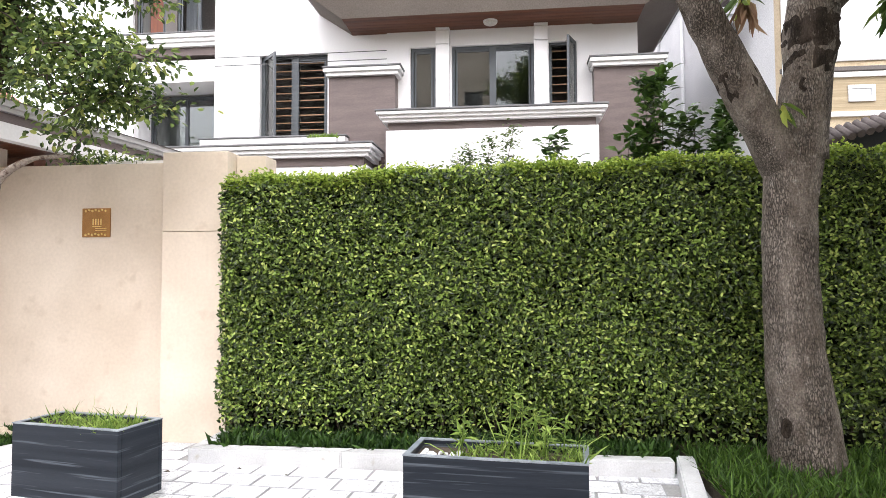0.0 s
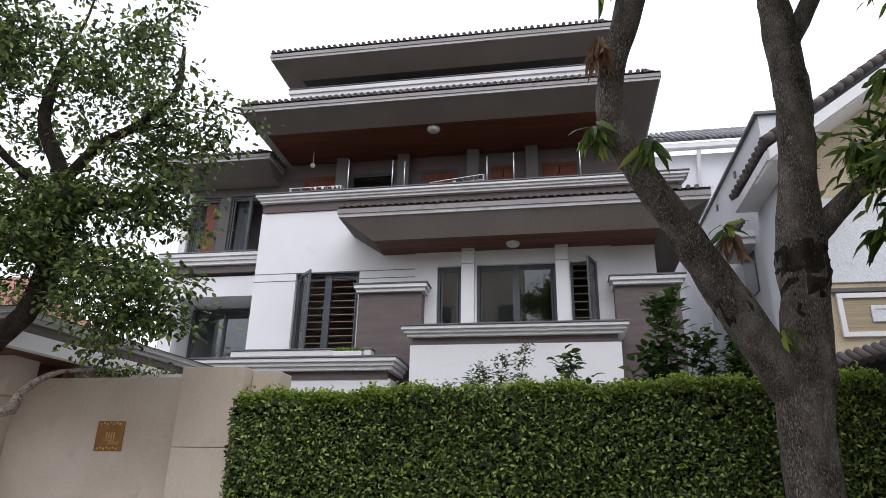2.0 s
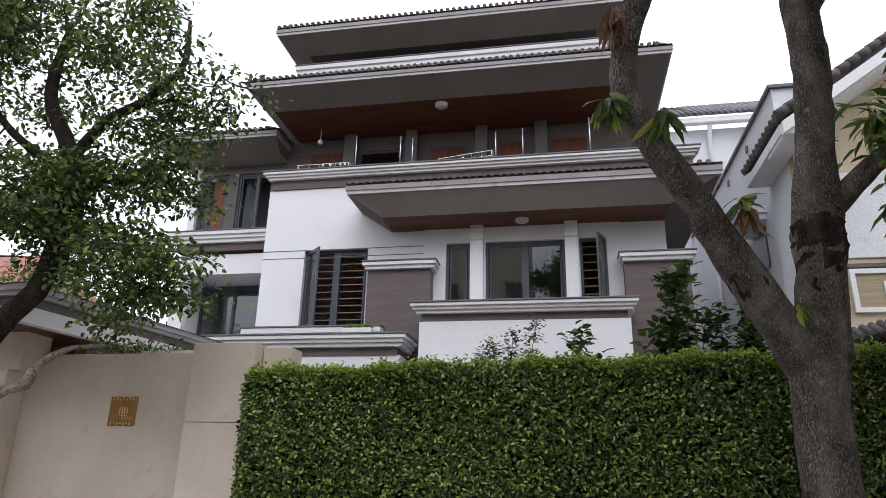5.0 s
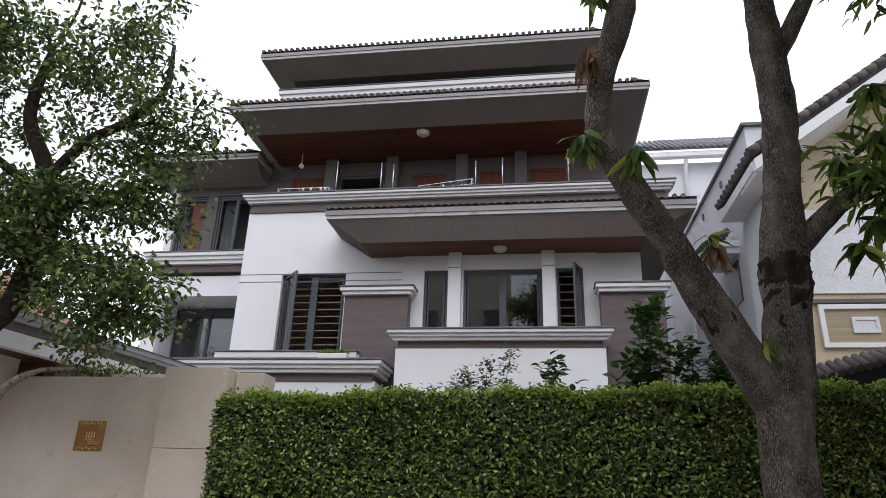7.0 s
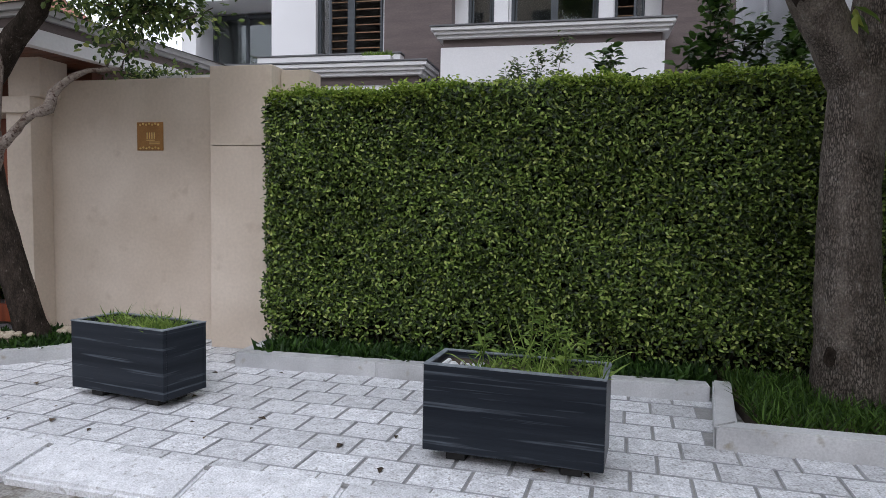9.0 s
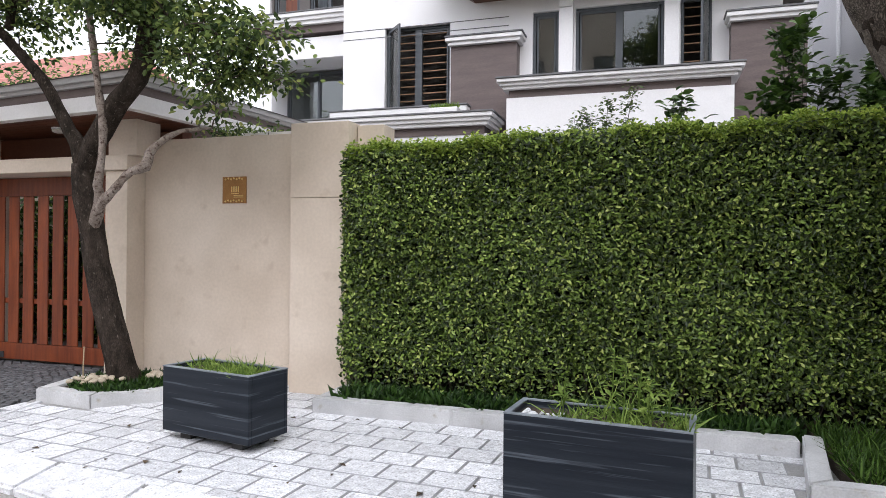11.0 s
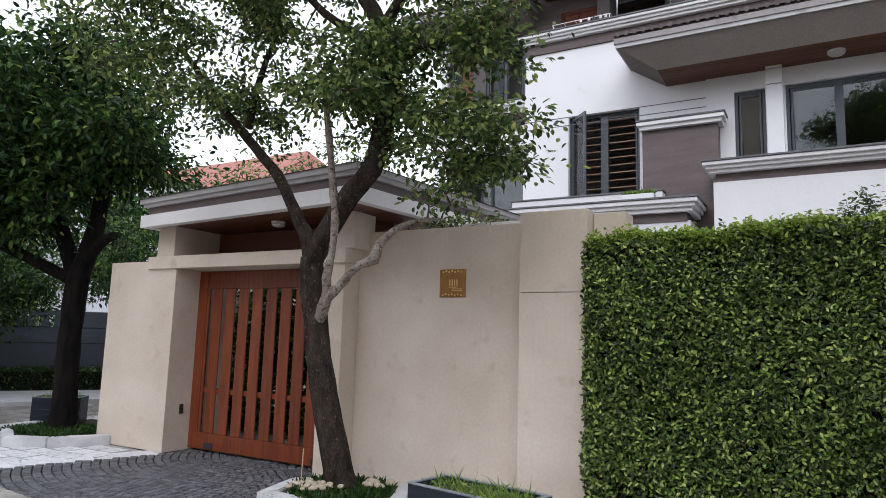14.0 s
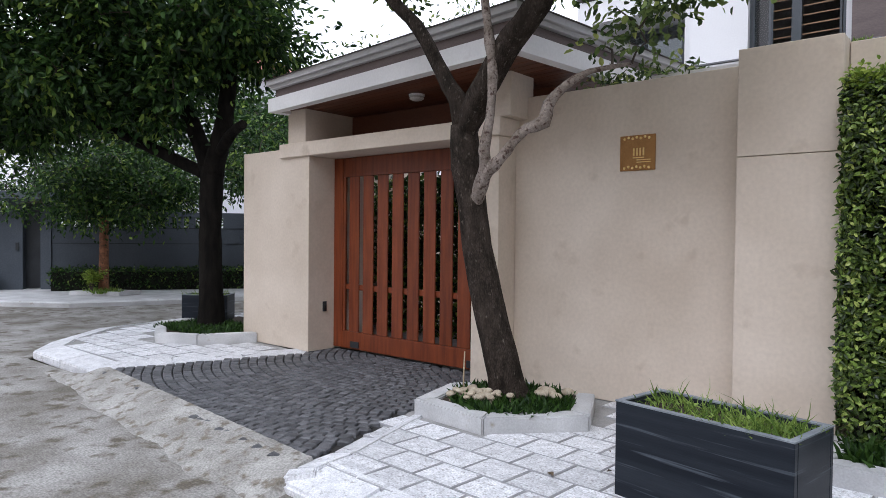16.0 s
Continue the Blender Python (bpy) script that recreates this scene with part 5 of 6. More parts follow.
for k in range(58):
    if k < 52:
        x, y, s = max(-5.4, rg.gauss(-5.2, 0.11)), rg.gauss(7.3, 0.08), rg.uniform(0.022, 0.046)
    else:
        x, y, s = min(-4.64, rg.gauss(-4.8, 0.08)), rg.gauss(7.72, 0.06), rg.uniform(0.035, 0.085)
    z = 0.17 + rg.uniform(0, 0.035)
    m = thing("mushroom", "cream mushroom growing in the tree bed", "mushroom", "mushrooms in the bed", at=(x, y, 0.11))
    bm = bmesh.new()
    bmesh.ops.create_uvsphere(bm, u_segments=12, v_segments=8, radius=s, matrix=Matrix.Translation((x, y, z)) @ Matrix.Rotation(rg.uniform(-0.4, 0.4), 4, "X") @ Matrix.Diagonal((1, rg.uniform(0.8, 1), 0.55, 1)))
    for f in bm.faces:
        f.smooth = True
    part("cap", bm, PETAL, m)
    bm = bmesh.new()
    tube(bm, [(x, y, 0.10), (x, y, z)], [s * 0.3, s * 0.22], 6)
    part("stem", bm, PETAL, m)
stake = thing("cane", "thin pale bamboo cane standing in the bed", "cane", at=(-5.36, 7.3, 0.1))
bm = bmesh.new()
tube(bm, [(-5.36, 7.3, 0.09), (-5.365, 7.3, 0.3), (-5.36, 7.305, 0.52)], [0.008, 0.007, 0.006], 6)
part("stem", bm, BLIND, stake)
# bed round the dark tree at the corner
cb = thing("tree_bed", "granite-edged bed round the dark corner tree", "planting bed", at=(-11.2, 8.3, 0))
kerb_run(cb, [(-9.72, 8.19), (-10.1, 7.5), (-10.68, 7.2), (-11.75, 7.75), (-12.1, 8.9)][::-1], 0.15, -0.02, 0.13, 2.0, BORDER, "border_stone")
part("soil", boxes((-11.75, -10.09, 7.75, 9.2, -0.02, 0.09), (-11.3, -10.2, 7.55, 7.75, -0.02, 0.09)), SOIL, cb)
blades("ground_cover", LILYMAT, cb, -11.5, -10.1, 7.6, 8.6, 0.08, 2300, 0.05, 0.12, 0.03, 33)
fbed = thing("tree_bed", "low kerbed bed round the far young tree", "planting bed", at=(-18.2, 9.6, 0))
kerb_run(fbed, [(-18.6, 9.0), (-17.5, 9.7), (-17.7, 10.3), (-18.7, 9.75), (-18.6, 9.0)], 0.1, 0.0, 0.1, 1.4, BORDER, "border_stone")
blades("ground_cover", GRASSMAT, fbed, -18.5, -17.75, 9.3, 9.9, 0.05, 500, 0.08, 0.16, 0.02, 34)

# bevelled kerb stones
kerbs = thing("kerb", "bush-hammered granite kerb with a sloping face", "kerb", kind="structure")
kerb_run(kerbs, [(-5.32, 5.40), (-4.7, 5.36), (-2.87, 5.06), (-1.7, 5.0), (13, 4.55)], 0.36, -0.14, 0.012, 0.86, KERB, "kerb_stone", slope=0.075, inset=0.02)
kerb_run(kerbs, [(-5.74, 7.0), (-5.44, 5.92), (-5.41, 5.52), (-5.32, 5.41)], 0.2, -0.14, 0.012, 0.75, KERB, "kerb_stone", slope=0.035)
ck = thing("corner_kerb", "bush-hammered granite kerb of the rounded corner", "kerb", kind="structure")
kerb_run(ck, [(-13.2, 14.0), (-13.12, 8.9), (-12.85, 7.35), (-11.95, 6.35), (-11.35, 5.93), (-9.5, 5.92)], 0.34, -0.14, 0.012, 0.8, KERB, "kerb_stone", slope=0.05)
kerb_run(ck, [(-9.46, 5.95), (-8.56, 8.185)], 0.3, -0.14, 0.012, 0.75, KERB, "kerb_stone", slope=0.03)


# ---- planters ----
def planter(x, y, turn, w, d, h, label, weeds, seed, tall):
    p = thing("stone_planter", label, "planter", "stone planters")
    t = 0.035
    m = pose(x, y, 0, 0, 0, turn)

    def pb(name, row, mat, bevel=0.004, label2=""):
        bm = bmesh.new()
        box(bm, *row, bevel=bevel)
        return part(name, bm, mat, p, label2)

    z0 = 0.07
    pb("front_slab", (0, w, 0, t, z0, h), SLATE)
    pb("back_slab", (0, w, d - t, d, z0, h), SLATE)
    pb("side_slab", (0, t, t + 0.001, d - t - 0.001, z0, h), SLATE)
    pb("side_slab", (w - t, w, t + 0.001, d - t - 0.001, z0, h), SLATE)
    pb("bottom_slab", (t, w - t, t, d - t, z0, z0 + 0.03), SLATE)
    bm = bmesh.new()
    for r in ((-0.002, w + 0.002, -0.002, t, h - 0.004, h + 0.004), (-0.002, w + 0.002, d - t, d + 0.002, h - 0.004, h + 0.004), (-0.002, t, t, d - t, h - 0.004, h + 0.004), (w - t, w + 0.002, t, d - t, h - 0.004, h + 0.004)):
        box(bm, *r)
    part("rim", bm, SLATELITE, p, "worn pale rim")
    for fx in (0.13, w - 0.25):
        for fy in (0.07, d - 0.17):
            pb("foot", (fx, fx + 0.12, fy, fy + 0.1, 0.0, z0), RUBBER)
    pb("soil", (t, w - t, t, d - t, h - 0.12, h - 0.045), SOIL, 0.0)
    r = np.random.default_rng(seed)
    n = weeds
    c = np.c_[r.uniform(t, w - t, 14), r.uniform(t, d - t, 14)]
    if tall:
        c[:, 0] = np.clip(r.normal(w * 0.68, w * 0.2, 14), w * 0.3, w - t)
    k = r.integers(0, 14, n)
    b = np.c_[np.clip(c[k, 0] + r.normal(0, 0.07, n), t, w - t), np.clip(c[k, 1] + r.normal(0, 0.07, n), t, d - t), np.full(n, h - 0.05)]
    leaf_mesh("grass", GRASSMAT, p, b, np.c_[r.normal(0, 0.7, n), r.normal(0, 0.6, n), np.ones(n)], unit(r, n), r.uniform(0.04, 0.12, n) + 0.12 * (r.random(n) < 0.07), r.uniform(0.006, 0.014, n), bend=0.4, long=True, label="weedy green grass")
    n = weeds // 2
    b = np.c_[r.uniform(w * 0.28 if tall else t, w - t, n), r.uniform(t, d - t, n), h - 0.05 + r.uniform(0, 0.05, n)]
    leaf_mesh("weed_cover", GRASSMAT, p, b, unit(r, n) + (0, 0, 0.5), unit(r, n) + (0, 0, 1.5), r.uniform(0.02, 0.05, n), 0.018)
    if tall:
        for sx, sy, hh in ((0.30, 0.35, 0.22), (0.56, 0.5, 0.42), (0.62, 0.6, 0.33), (0.76, 0.4, 0.24), (0.70, 0.6, 0.27), (0.86, 0.5, 0.2)):
            bx, by = sx * w, sy * d
            bm = bmesh.new()
            tube(bm, [(bx, by, h - 0.06), (bx + 0.012, by, h + hh * 0.5), (bx + 0.02, by, h + hh)], [0.005, 0.004, 0.002], 5)
            part("weed_stalk", bm, GRASSMAT, p)
            k = 28
            zz = r.uniform(0.1, 1.0, k)
            leaf_mesh("weed_leaves", GRASSMAT, p, np.c_[bx + 0.02 * zz, np.full(k, by), h + hh * zz], np.c_[r.normal(0, 1, k), r.normal(0, 1, k), r.normal(0.35, 0.3, k)], unit(r, k) + (0, 0, 1.5), r.uniform(0.05, 0.12, k) * (1.25 - 0.6 * zz), r.uniform(0.014, 0.026, k))
        k = 22
        leaf_mesh("long_grass", GRASSMAT, p, np.c_[r.uniform(w * 0.4, w - t, k), r.uniform(t, d - t, k), np.full(k, h - 0.04)], np.c_[r.normal(0.3, 0.6, k), r.normal(-0.1, 0.4, k), np.ones(k)], unit(r, k) + (0, 0, 1), r.uniform(0.2, 0.42, k), 0.006, bend=0.6, long=True)
        for q in range(7):
            pb("pebble", (w * 0.06 + q * 0.035, w * 0.06 + q * 0.035 + r.uniform(0.02, 0.045), d * 0.3 + r.uniform(0, 0.1), d * 0.45 + r.uniform(0, 0.1), h - 0.05, h - 0.02 - r.uniform(0, 0.012)), NWHITE, 0.008)
    for o in list(p.children):
        o.matrix_parent_inverse = Matrix()
    p.matrix_world = m
    return p


planter(-0.50, 5.75, -5.5, 1.08, 0.44, 0.60, "dark veined marble planter box with tall weeds", 380, 41, True)
planter(-3.51, 6.33, -10.5, 0.96, 0.44, 0.60, "dark veined marble planter box with short grass", 520, 42, False)
planter(-11.95, 8.27, 40, 0.73, 0.40, 0.50, "dark marble planter box behind the corner tree", 200, 43, False)


# ---- trees and shrubs ----
def crown_tree(name, label, limbs, blobs, clusters, leaves_each, leaf_len, leaf_w, bark, leafmat, seed, at, twig=TWIG, spread=0.32, limb_mats=None, long=False, oval=False, twig_r=0.022, flat=0.7, clump=0.24):
    """Measured limbs, then twigs grown to clusters of leaves spread through the crown's lobes."""
    tree = thing(name, label, "tree", at=at)
    rg, r = random.Random(seed), np.random.default_rng(seed)
    nodes = []
    bm = bmesh.new()
    for i, (pts, radii) in enumerate(limbs):
        q, rr = smooth_line(pts, radii)
        if limb_mats and limb_mats[i]:
            b2 = bmesh.new()
            tube(b2, q, [a * (rg.uniform(0.86, 1.18) if a < 0.08 else rg.uniform(0.97, 1.03)) for a in rr], 14, 0.13 if rr[0] < 0.08 else 0.05, rg)
            part("limb", b2, limb_mats[i], tree, "pale smooth limb")
        elif i == 0:
            tube(bm, q, rr, 18, 0.045, rg)
        else:
            b2 = bmesh.new()
            tube(b2, q, rr, 12, 0.07, rg)
            part("limb", b2, bark, tree)
        if i or len(limbs) == 1:
            nodes += [Vector(p) for p in q[len(q) // 3:]]
    part("trunk", bm, bark, tree)
    nodes = nodes or [Vector(limbs[0][0][-1])]
    aims = []
    total = sum(b[6] for b in blobs)
    for bx, by, bz, sx, sy, sz, wgt in blobs:
        k = max(1, round(clusters * wgt / total))
        s = max(1, k // 7)
        u = (unit(r, s) * (r.random(s) ** 0.4)[:, None])[r.integers(0, s, k)] * np.array((sx, sy, sz))
        u = u + r.normal(0, clump, (k, 3)) * np.array((1, 1, 0.6))
        aims += [Vector((bx + a, by + b, bz + c)) for a, b, c in u]
    aims.sort(key=lambda p: min((p - n).length for n in nodes))
    bt = bmesh.new()
    pos = np.array([n[:] for n in nodes])
    base, way, face = [], [], []
    for a in aims:
        d = np.linalg.norm(pos - np.array(a[:]), axis=1)
        j = int(d.argmin())
        s = Vector(pos[j])
        L = (a - s).length
        if L > 0.05:
            mid = s.lerp(a, 0.5) + Vector((rg.uniform(-1, 1), rg.uniform(-1, 1), rg.uniform(-0.2, 1))) * L * 0.14
            q, rr = smooth_line([s, mid, a], [min(twig_r, 0.008 + L * 0.012), min(twig_r, 0.006 + L * 0.008), 0.004], 0.25)
            tube(bt, q, rr, 5, 0, None, False)
            pos = np.vstack([pos, [p[:] for p in q[1:]]])
        k = rg.randint(int(leaves_each * 0.6), int(leaves_each * 1.4))
        off = r.normal(0, 1, (k, 3)) * spread * np.array((1, 1, flat))
        c = np.array(a[:]) + off
        base.append(c)
        way.append(off / (np.linalg.norm(off, axis=1, keepdims=True) + 1e-6) + r.normal(0, 0.6, (k, 3)) + (0, 0, -0.25))
        face.append(r.normal(0, 0.6, (k, 3)) + (0, 0, 1.0))
    ob = part("twig_mass", bt, twig, tree)
    ob["kind"] = "stuff"
    base, way, face = np.vstack(base), np.vstack(way), np.vstack(face)
    n = len(base)
    leaf_mesh("leaves", leafmat, tree, base, way, face, r.uniform(0.7, 1.25, n) * leaf_len, r.uniform(0.8, 1.2, n) * leaf_w, long=long, oval=oval)
    return tree


# leaning tree by the gate
crown_tree(
    "leaning_tree", "leaning tree with dark trunk, pale limbs and small leaves",
    [
        ([(-5.05, 7.58, 0.05), (-5.1, 7.56, 0.26), (-5.244, 7.5, 0.876), (-5.34, 7.44, 1.41), (-5.375, 7.4, 1.81), (-5.41, 7.36, 2.11), (-5.41, 7.32, 2.46)], [0.19, 0.155, 0.14, 0.13, 0.127, 0.135, 0.11]),
        ([(-5.4, 7.33, 2.38), (-5.3, 7.3, 2.53), (-5.217, 7.28, 2.668), (-5.03, 7.26, 2.89), (-4.867, 7.24, 3.075), (-4.62, 7.23, 3.3), (-4.51, 7.24, 3.74), (-4.49, 7.33, 4.15), (-4.66, 7.28, 4.87), (-5.01, 7.24, 5.55), (-4.96, 7.24, 6.41)], [0.1, 0.107, 0.11, 0.108, 0.106, 0.105, 0.105, 0.1, 0.088, 0.068, 0.035]),
        ([(-5.41, 7.32, 2.42), (-5.445, 7.28, 2.664), (-5.537, 7.26, 2.805), (-5.678, 7.24, 3.055), (-5.869, 7.22, 3.355), (-6.165, 7.2, 3.652), (-6.63, 7.05, 4.19), (-7.18, 6.96, 4.87)], [0.1, 0.085, 0.068, 0.063, 0.06, 0.055, 0.045, 0.025]),
        ([(-5.36, 7.4, 1.8), (-5.24, 7.33, 1.95), (-5.133, 7.27, 2.07), (-5.114, 7.22, 2.21), (-5.033, 7.18, 2.443), (-4.993, 7.16, 2.773), (-5.013, 7.14, 3.047), (-5.041, 7.12, 3.352), (-5.12, 7.12, 3.8), (-5.2, 7.12, 4.3)], [0.05, 0.055, 0.055, 0.046, 0.04, 0.039, 0.038, 0.036, 0.03, 0.018]),
        ([(-5.36, 7.4, 1.72), (-5.22, 7.32, 1.92), (-5.1, 7.27, 2.04), (-4.979, 7.26, 2.138), (-4.877, 7.3, 2.274), (-4.788, 7.33, 2.362), (-4.645, 7.37, 2.414), (-4.62, 7.4, 2.552), (-4.513, 7.45, 2.683), (-4.335, 7.52, 2.79), (-4.05, 7.65, 2.83)], [0.05, 0.055, 0.052, 0.046, 0.042, 0.047, 0.055, 0.04, 0.033, 0.026, 0.012]),
        ([(-4.51, 7.33, 4.28), (-4.27, 7.33, 4.53), (-3.94, 7.31, 4.49), (-3.62, 7.28, 4.6), (-3.33, 7.24, 4.51)], [0.075, 0.06, 0.05, 0.036, 0.014]),
        ([(-4.6, 7.28, 4.78), (-4.27, 7.28, 5.19), (-3.9, 7.28, 5.37), (-3.53, 7.33, 5.78), (-3.52, 7.33, 6.41)], [0.062, 0.055, 0.048, 0.036, 0.02]),
        ([(-6.27, 7.15, 3.92), (-6.36, 7.33, 4.51), (-6.18, 7.42, 5.23)], [0.045, 0.038, 0.02]),
        ([(-4.64, 7.28, 4.6), (-5.28, 7.15, 5.05), (-5.91, 7.05, 5.78)], [0.055, 0.042, 0.02]),
        ([(-4.49, 7.31, 3.97), (-4.21, 7.28, 3.78), (-3.86, 7.28, 3.74), (-3.52, 7.28, 3.51)], [0.055, 0.045, 0.034, 0.013]),
        ([(-3.83, 7.28, 5.32), (-3.54, 7.28, 5.37), (-3.24, 7.28, 5.23)], [0.032, 0.024, 0.012]),
    ],
    # the high lobe nearest the street is out of view, added to shade the wall
    [(-5.01, 7.24, 5.5, 1.72, 1.18, 0.81, 1.5), (-4.17, 7.24, 4.46, 0.91, 0.72, 0.32, 0.8), (-6.27, 7.05, 4.6, 1.18, 0.91, 0.81, 1.1), (-4.17, 7.24, 6.05, 0.86, 0.81, 0.81, 0.75), (-5.1, 7.24, 6.77, 1.72, 1.09, 0.72, 0.9), (-3.72, 7.28, 3.45, 0.68, 0.45, 0.42, 0.6), (-3.31, 7.28, 3.2, 0.36, 0.36, 0.2, 0.12), (-4.34, 7.19, 3.74, 0.91, 0.54, 0.23, 0.5), (-3.31, 7.28, 4.46, 0.32, 0.36, 0.27, 0.25), (-3.25, 7.28, 5.4, 0.55, 0.45, 0.4, 0.42), (-5.1, 7.05, 4.06, 0.91, 0.54, 0.45, 0.65), (-5.1, 5.24, 7.04, 1.99, 1.63, 0.81, 0.7), (-6.63, 6.78, 5.96, 1.54, 1.18, 0.91, 1.5), (-7.54, 6.69, 4.96, 1.09, 1.09, 0.72, 0.9)],
    1000, 33, 0.07, 0.04, BARKDARK, TREELEAF, 5, (-5.05, 7.58, 0.05), limb_mats=[None, None, None, BARKPALE, BARKPALE] + [None] * 6, spread=0.11, flat=0.5, twig_r=0.02, clump=0.17, oval=True)
ivy = thing("dead_branch", "pile of thin twigs lying on the wall top", "branch", at=(-4.2, 8.3, 2.78))
rng = np.random.default_rng(15)
n = 300
leaf_mesh("leaves", TREELEAF, ivy, np.c_[rng.uniform(-5.0, -3.9, n), rng.uniform(8.5, 8.9, n), 2.92 + np.abs(rng.normal(0, 0.08, n))], unit(rng, n), unit(rng, n) + (0, 0, 1), 0.08, 0.035)

# big tree in front of the hedge
big = [
    ([(2.47, 7.45, 0.05), (2.44, 7.43, 0.35), (2.36, 7.4, 1.2), (2.35, 7.4, 2.1), (2.42, 7.4, 2.75)], [0.31, 0.265, 0.215, 0.2, 0.225]),
    ([(2.36, 7.4, 2.5), (1.88, 7.1, 3.16), (1.49, 6.8, 3.73), (1.19, 6.6, 4.14), (0.99, 6.5, 4.56), (1.05, 6.45, 5.1), (1.22, 6.4, 5.65), (1.4, 6.3, 6.8)], [0.19, 0.155, 0.13, 0.115, 0.11, 0.105, 0.12, 0.09]),
    ([(2.45, 7.4, 2.6), (2.50, 7.35, 3.3), (2.52, 7.3, 3.75), (2.60, 7.3, 4.35), (2.68, 7.3, 5.1), (2.68, 7.3, 5.85), (2.66, 7.3, 7.2)], [0.2, 0.185, 0.195, 0.15, 0.15, 0.15, 0.11]),
    ([(2.55, 7.35, 3.72), (2.83, 7.3, 4.0), (3.12, 7.25, 4.25), (3.7, 7.2, 4.5), (4.3, 7.2, 5.2)], [0.12, 0.095, 0.085, 0.08, 0.05]),
    ([(2.68, 7.3, 5.6), (3.0, 7.25, 6.2), (3.4, 7.2, 7.0)], [0.09, 0.08, 0.06]),
]
mango = crown_tree(
    "mango_tree", "large forked street tree with grey-brown bark and long leaves", big,
    # lobes after the first are out of view, added for shade and dark reflections
    [(3.9, 7.2, 4.5, 0.55, 0.6, 0.75, 0.3), (3.0, 4.4, 8.6, 3.3, 3.2, 1.3, 4.6), (0.8, 3.6, 9.2, 1.3, 1.8, 0.9, 1.6), (5.2, 5.6, 7.6, 2.6, 2.8, 1.6, 4.4), (6.4, 5.4, 5.0, 1.8, 2.2, 1.7, 4.5), (5.6, 3.0, 5.2, 1.4, 1.5, 1.4, 3.0), (4.0, 0.2, 6.6, 3.0, 2.0, 1.0, 4.5), (7.4, 1.8, 5.6, 1.6, 2.0, 1.2, 2.5), (4.6, 5.7, 3.4, 0.8, 1.0, 1.2, 4.0), (5.7, 5.2, 2.5, 1.0, 1.3, 1.3, 4.5)],
    1750, 54, 0.20, 0.055, BARK, MANGOLEAF, 11, (2.47, 7.45, 0.05), long=True, spread=0.24)
for kx, ky, kz, kr, tall in ((2.42, 7.205, 3.15, 0.04, 1.2), (1.86, 6.975, 3.2, 0.03, 1.2), (2.2, 7.17, 0.5, 0.035, 1.8)):
    bm = bmesh.new()
    for f in range(5):
        a, r = f / 4, kr * (1.25, 1.0, 0.8, 0.55, 0.3)[f]
        ring = [bm.verts.new((kx + r * math.cos(q * 0.524) * (1 + 0.12 * math.sin(q * 2.1)), ky - 0.007 * (0, 1.6, 1.8, 0.4, -1.2)[f], kz + r * tall * math.sin(q * 0.524))) for q in range(12)]
        if f:
            for q in range(12):
                w = bm.faces.new((last[q], last[(q + 1) % 12], ring[(q + 1) % 12], ring[q]))
                w.smooth = True
        last = ring
    bm.faces.new(last)
    bmesh.ops.recalc_face_normals(bm, faces=bm.faces)
    part("knot", bm, BARKDARK, mango, "dark healed knot")
rg = random.Random(21)
for pts, radii in (([(2.49, 7.36, 3.25), (2.51, 7.33, 3.45), (2.52, 7.31, 3.65), (2.53, 7.3, 3.82)], [0.165, 0.186, 0.206, 0.165]), ([(1.98, 7.17, 3.02), (1.9, 7.11, 3.13), (1.8, 7.04, 3.27)], [0.135, 0.158, 0.13])):
    bm = bmesh.new()
    q, rr = smooth_line(pts, radii, 0.05)
    tube(bm, q, [a * rg.uniform(0.96, 1.05) for a in rr], 22, 0.10, rg)
    part("burl", bm, BARKDARK, mango, "dark rough swelling at a fork")
rng = np.random.default_rng(17)


def tuft(x, y, z, n, mat, length, name, label, droop=0.75):
    t = thing(name, label, "leaves", "leaf tufts on the tree", at=(x, y, z))
    ang = rng.uniform(0, 2 * math.pi, n)
    leaf_mesh("leaves", mat, t, np.tile((x, y, z), (n, 1)) + rng.normal(0, 0.02, (n, 3)), np.c_[np.cos(ang) * 0.8, np.sin(ang) * 0.8, rng.normal(-droop, 0.45, n)], unit(rng, n) + (0, 0, 1.2), rng.uniform(0.6, 1.1, n) * length, 0.058, long=True)
    bm = bmesh.new()
    tube(bm, [(x + 0.05, y + 0.1, z - 0.05), (x, y, z + 0.03)], [0.014, 0.009], 6)
    part("twig", bm, TWIG, t)


tuft(0.86, 6.38, 4.42, 26, MANGOLEAF, 0.32, "leaf_tuft", "tuft of long yellow-green leaves on the limb")
tuft(1.25, 6.38, 4.30, 18, MANGOLEAF, 0.30, "leaf_tuft", "tuft of long yellow-green leaves on the limb")
tuft(0.93, 6.30, 5.2, 30, DEADLEAF, 0.34, "withered_tuft", "tuft of withered brown leaves on the limb", 2.2)
tuft(1.87, 6.88, 3.68, 14, DEADLEAF, 0.28, "withered_tuft", "tuft of half-withered leaves by the fork", 1.4)
tuft(1.83, 6.86, 3.72, 9, MANGOLEAF, 0.26, "leaf_tuft", "small green leaf tuft by the fork")
tuft(1.0, 6.3, 5.75, 16, MANGOLEAF, 0.28, "leaf_tuft", "tuft of long leaves high on the limb")
tuft(2.2, 7.1, 2.95, 5, MANGOLEAF, 0.2, "leaf_tuft", "few pale leaves at the fork")
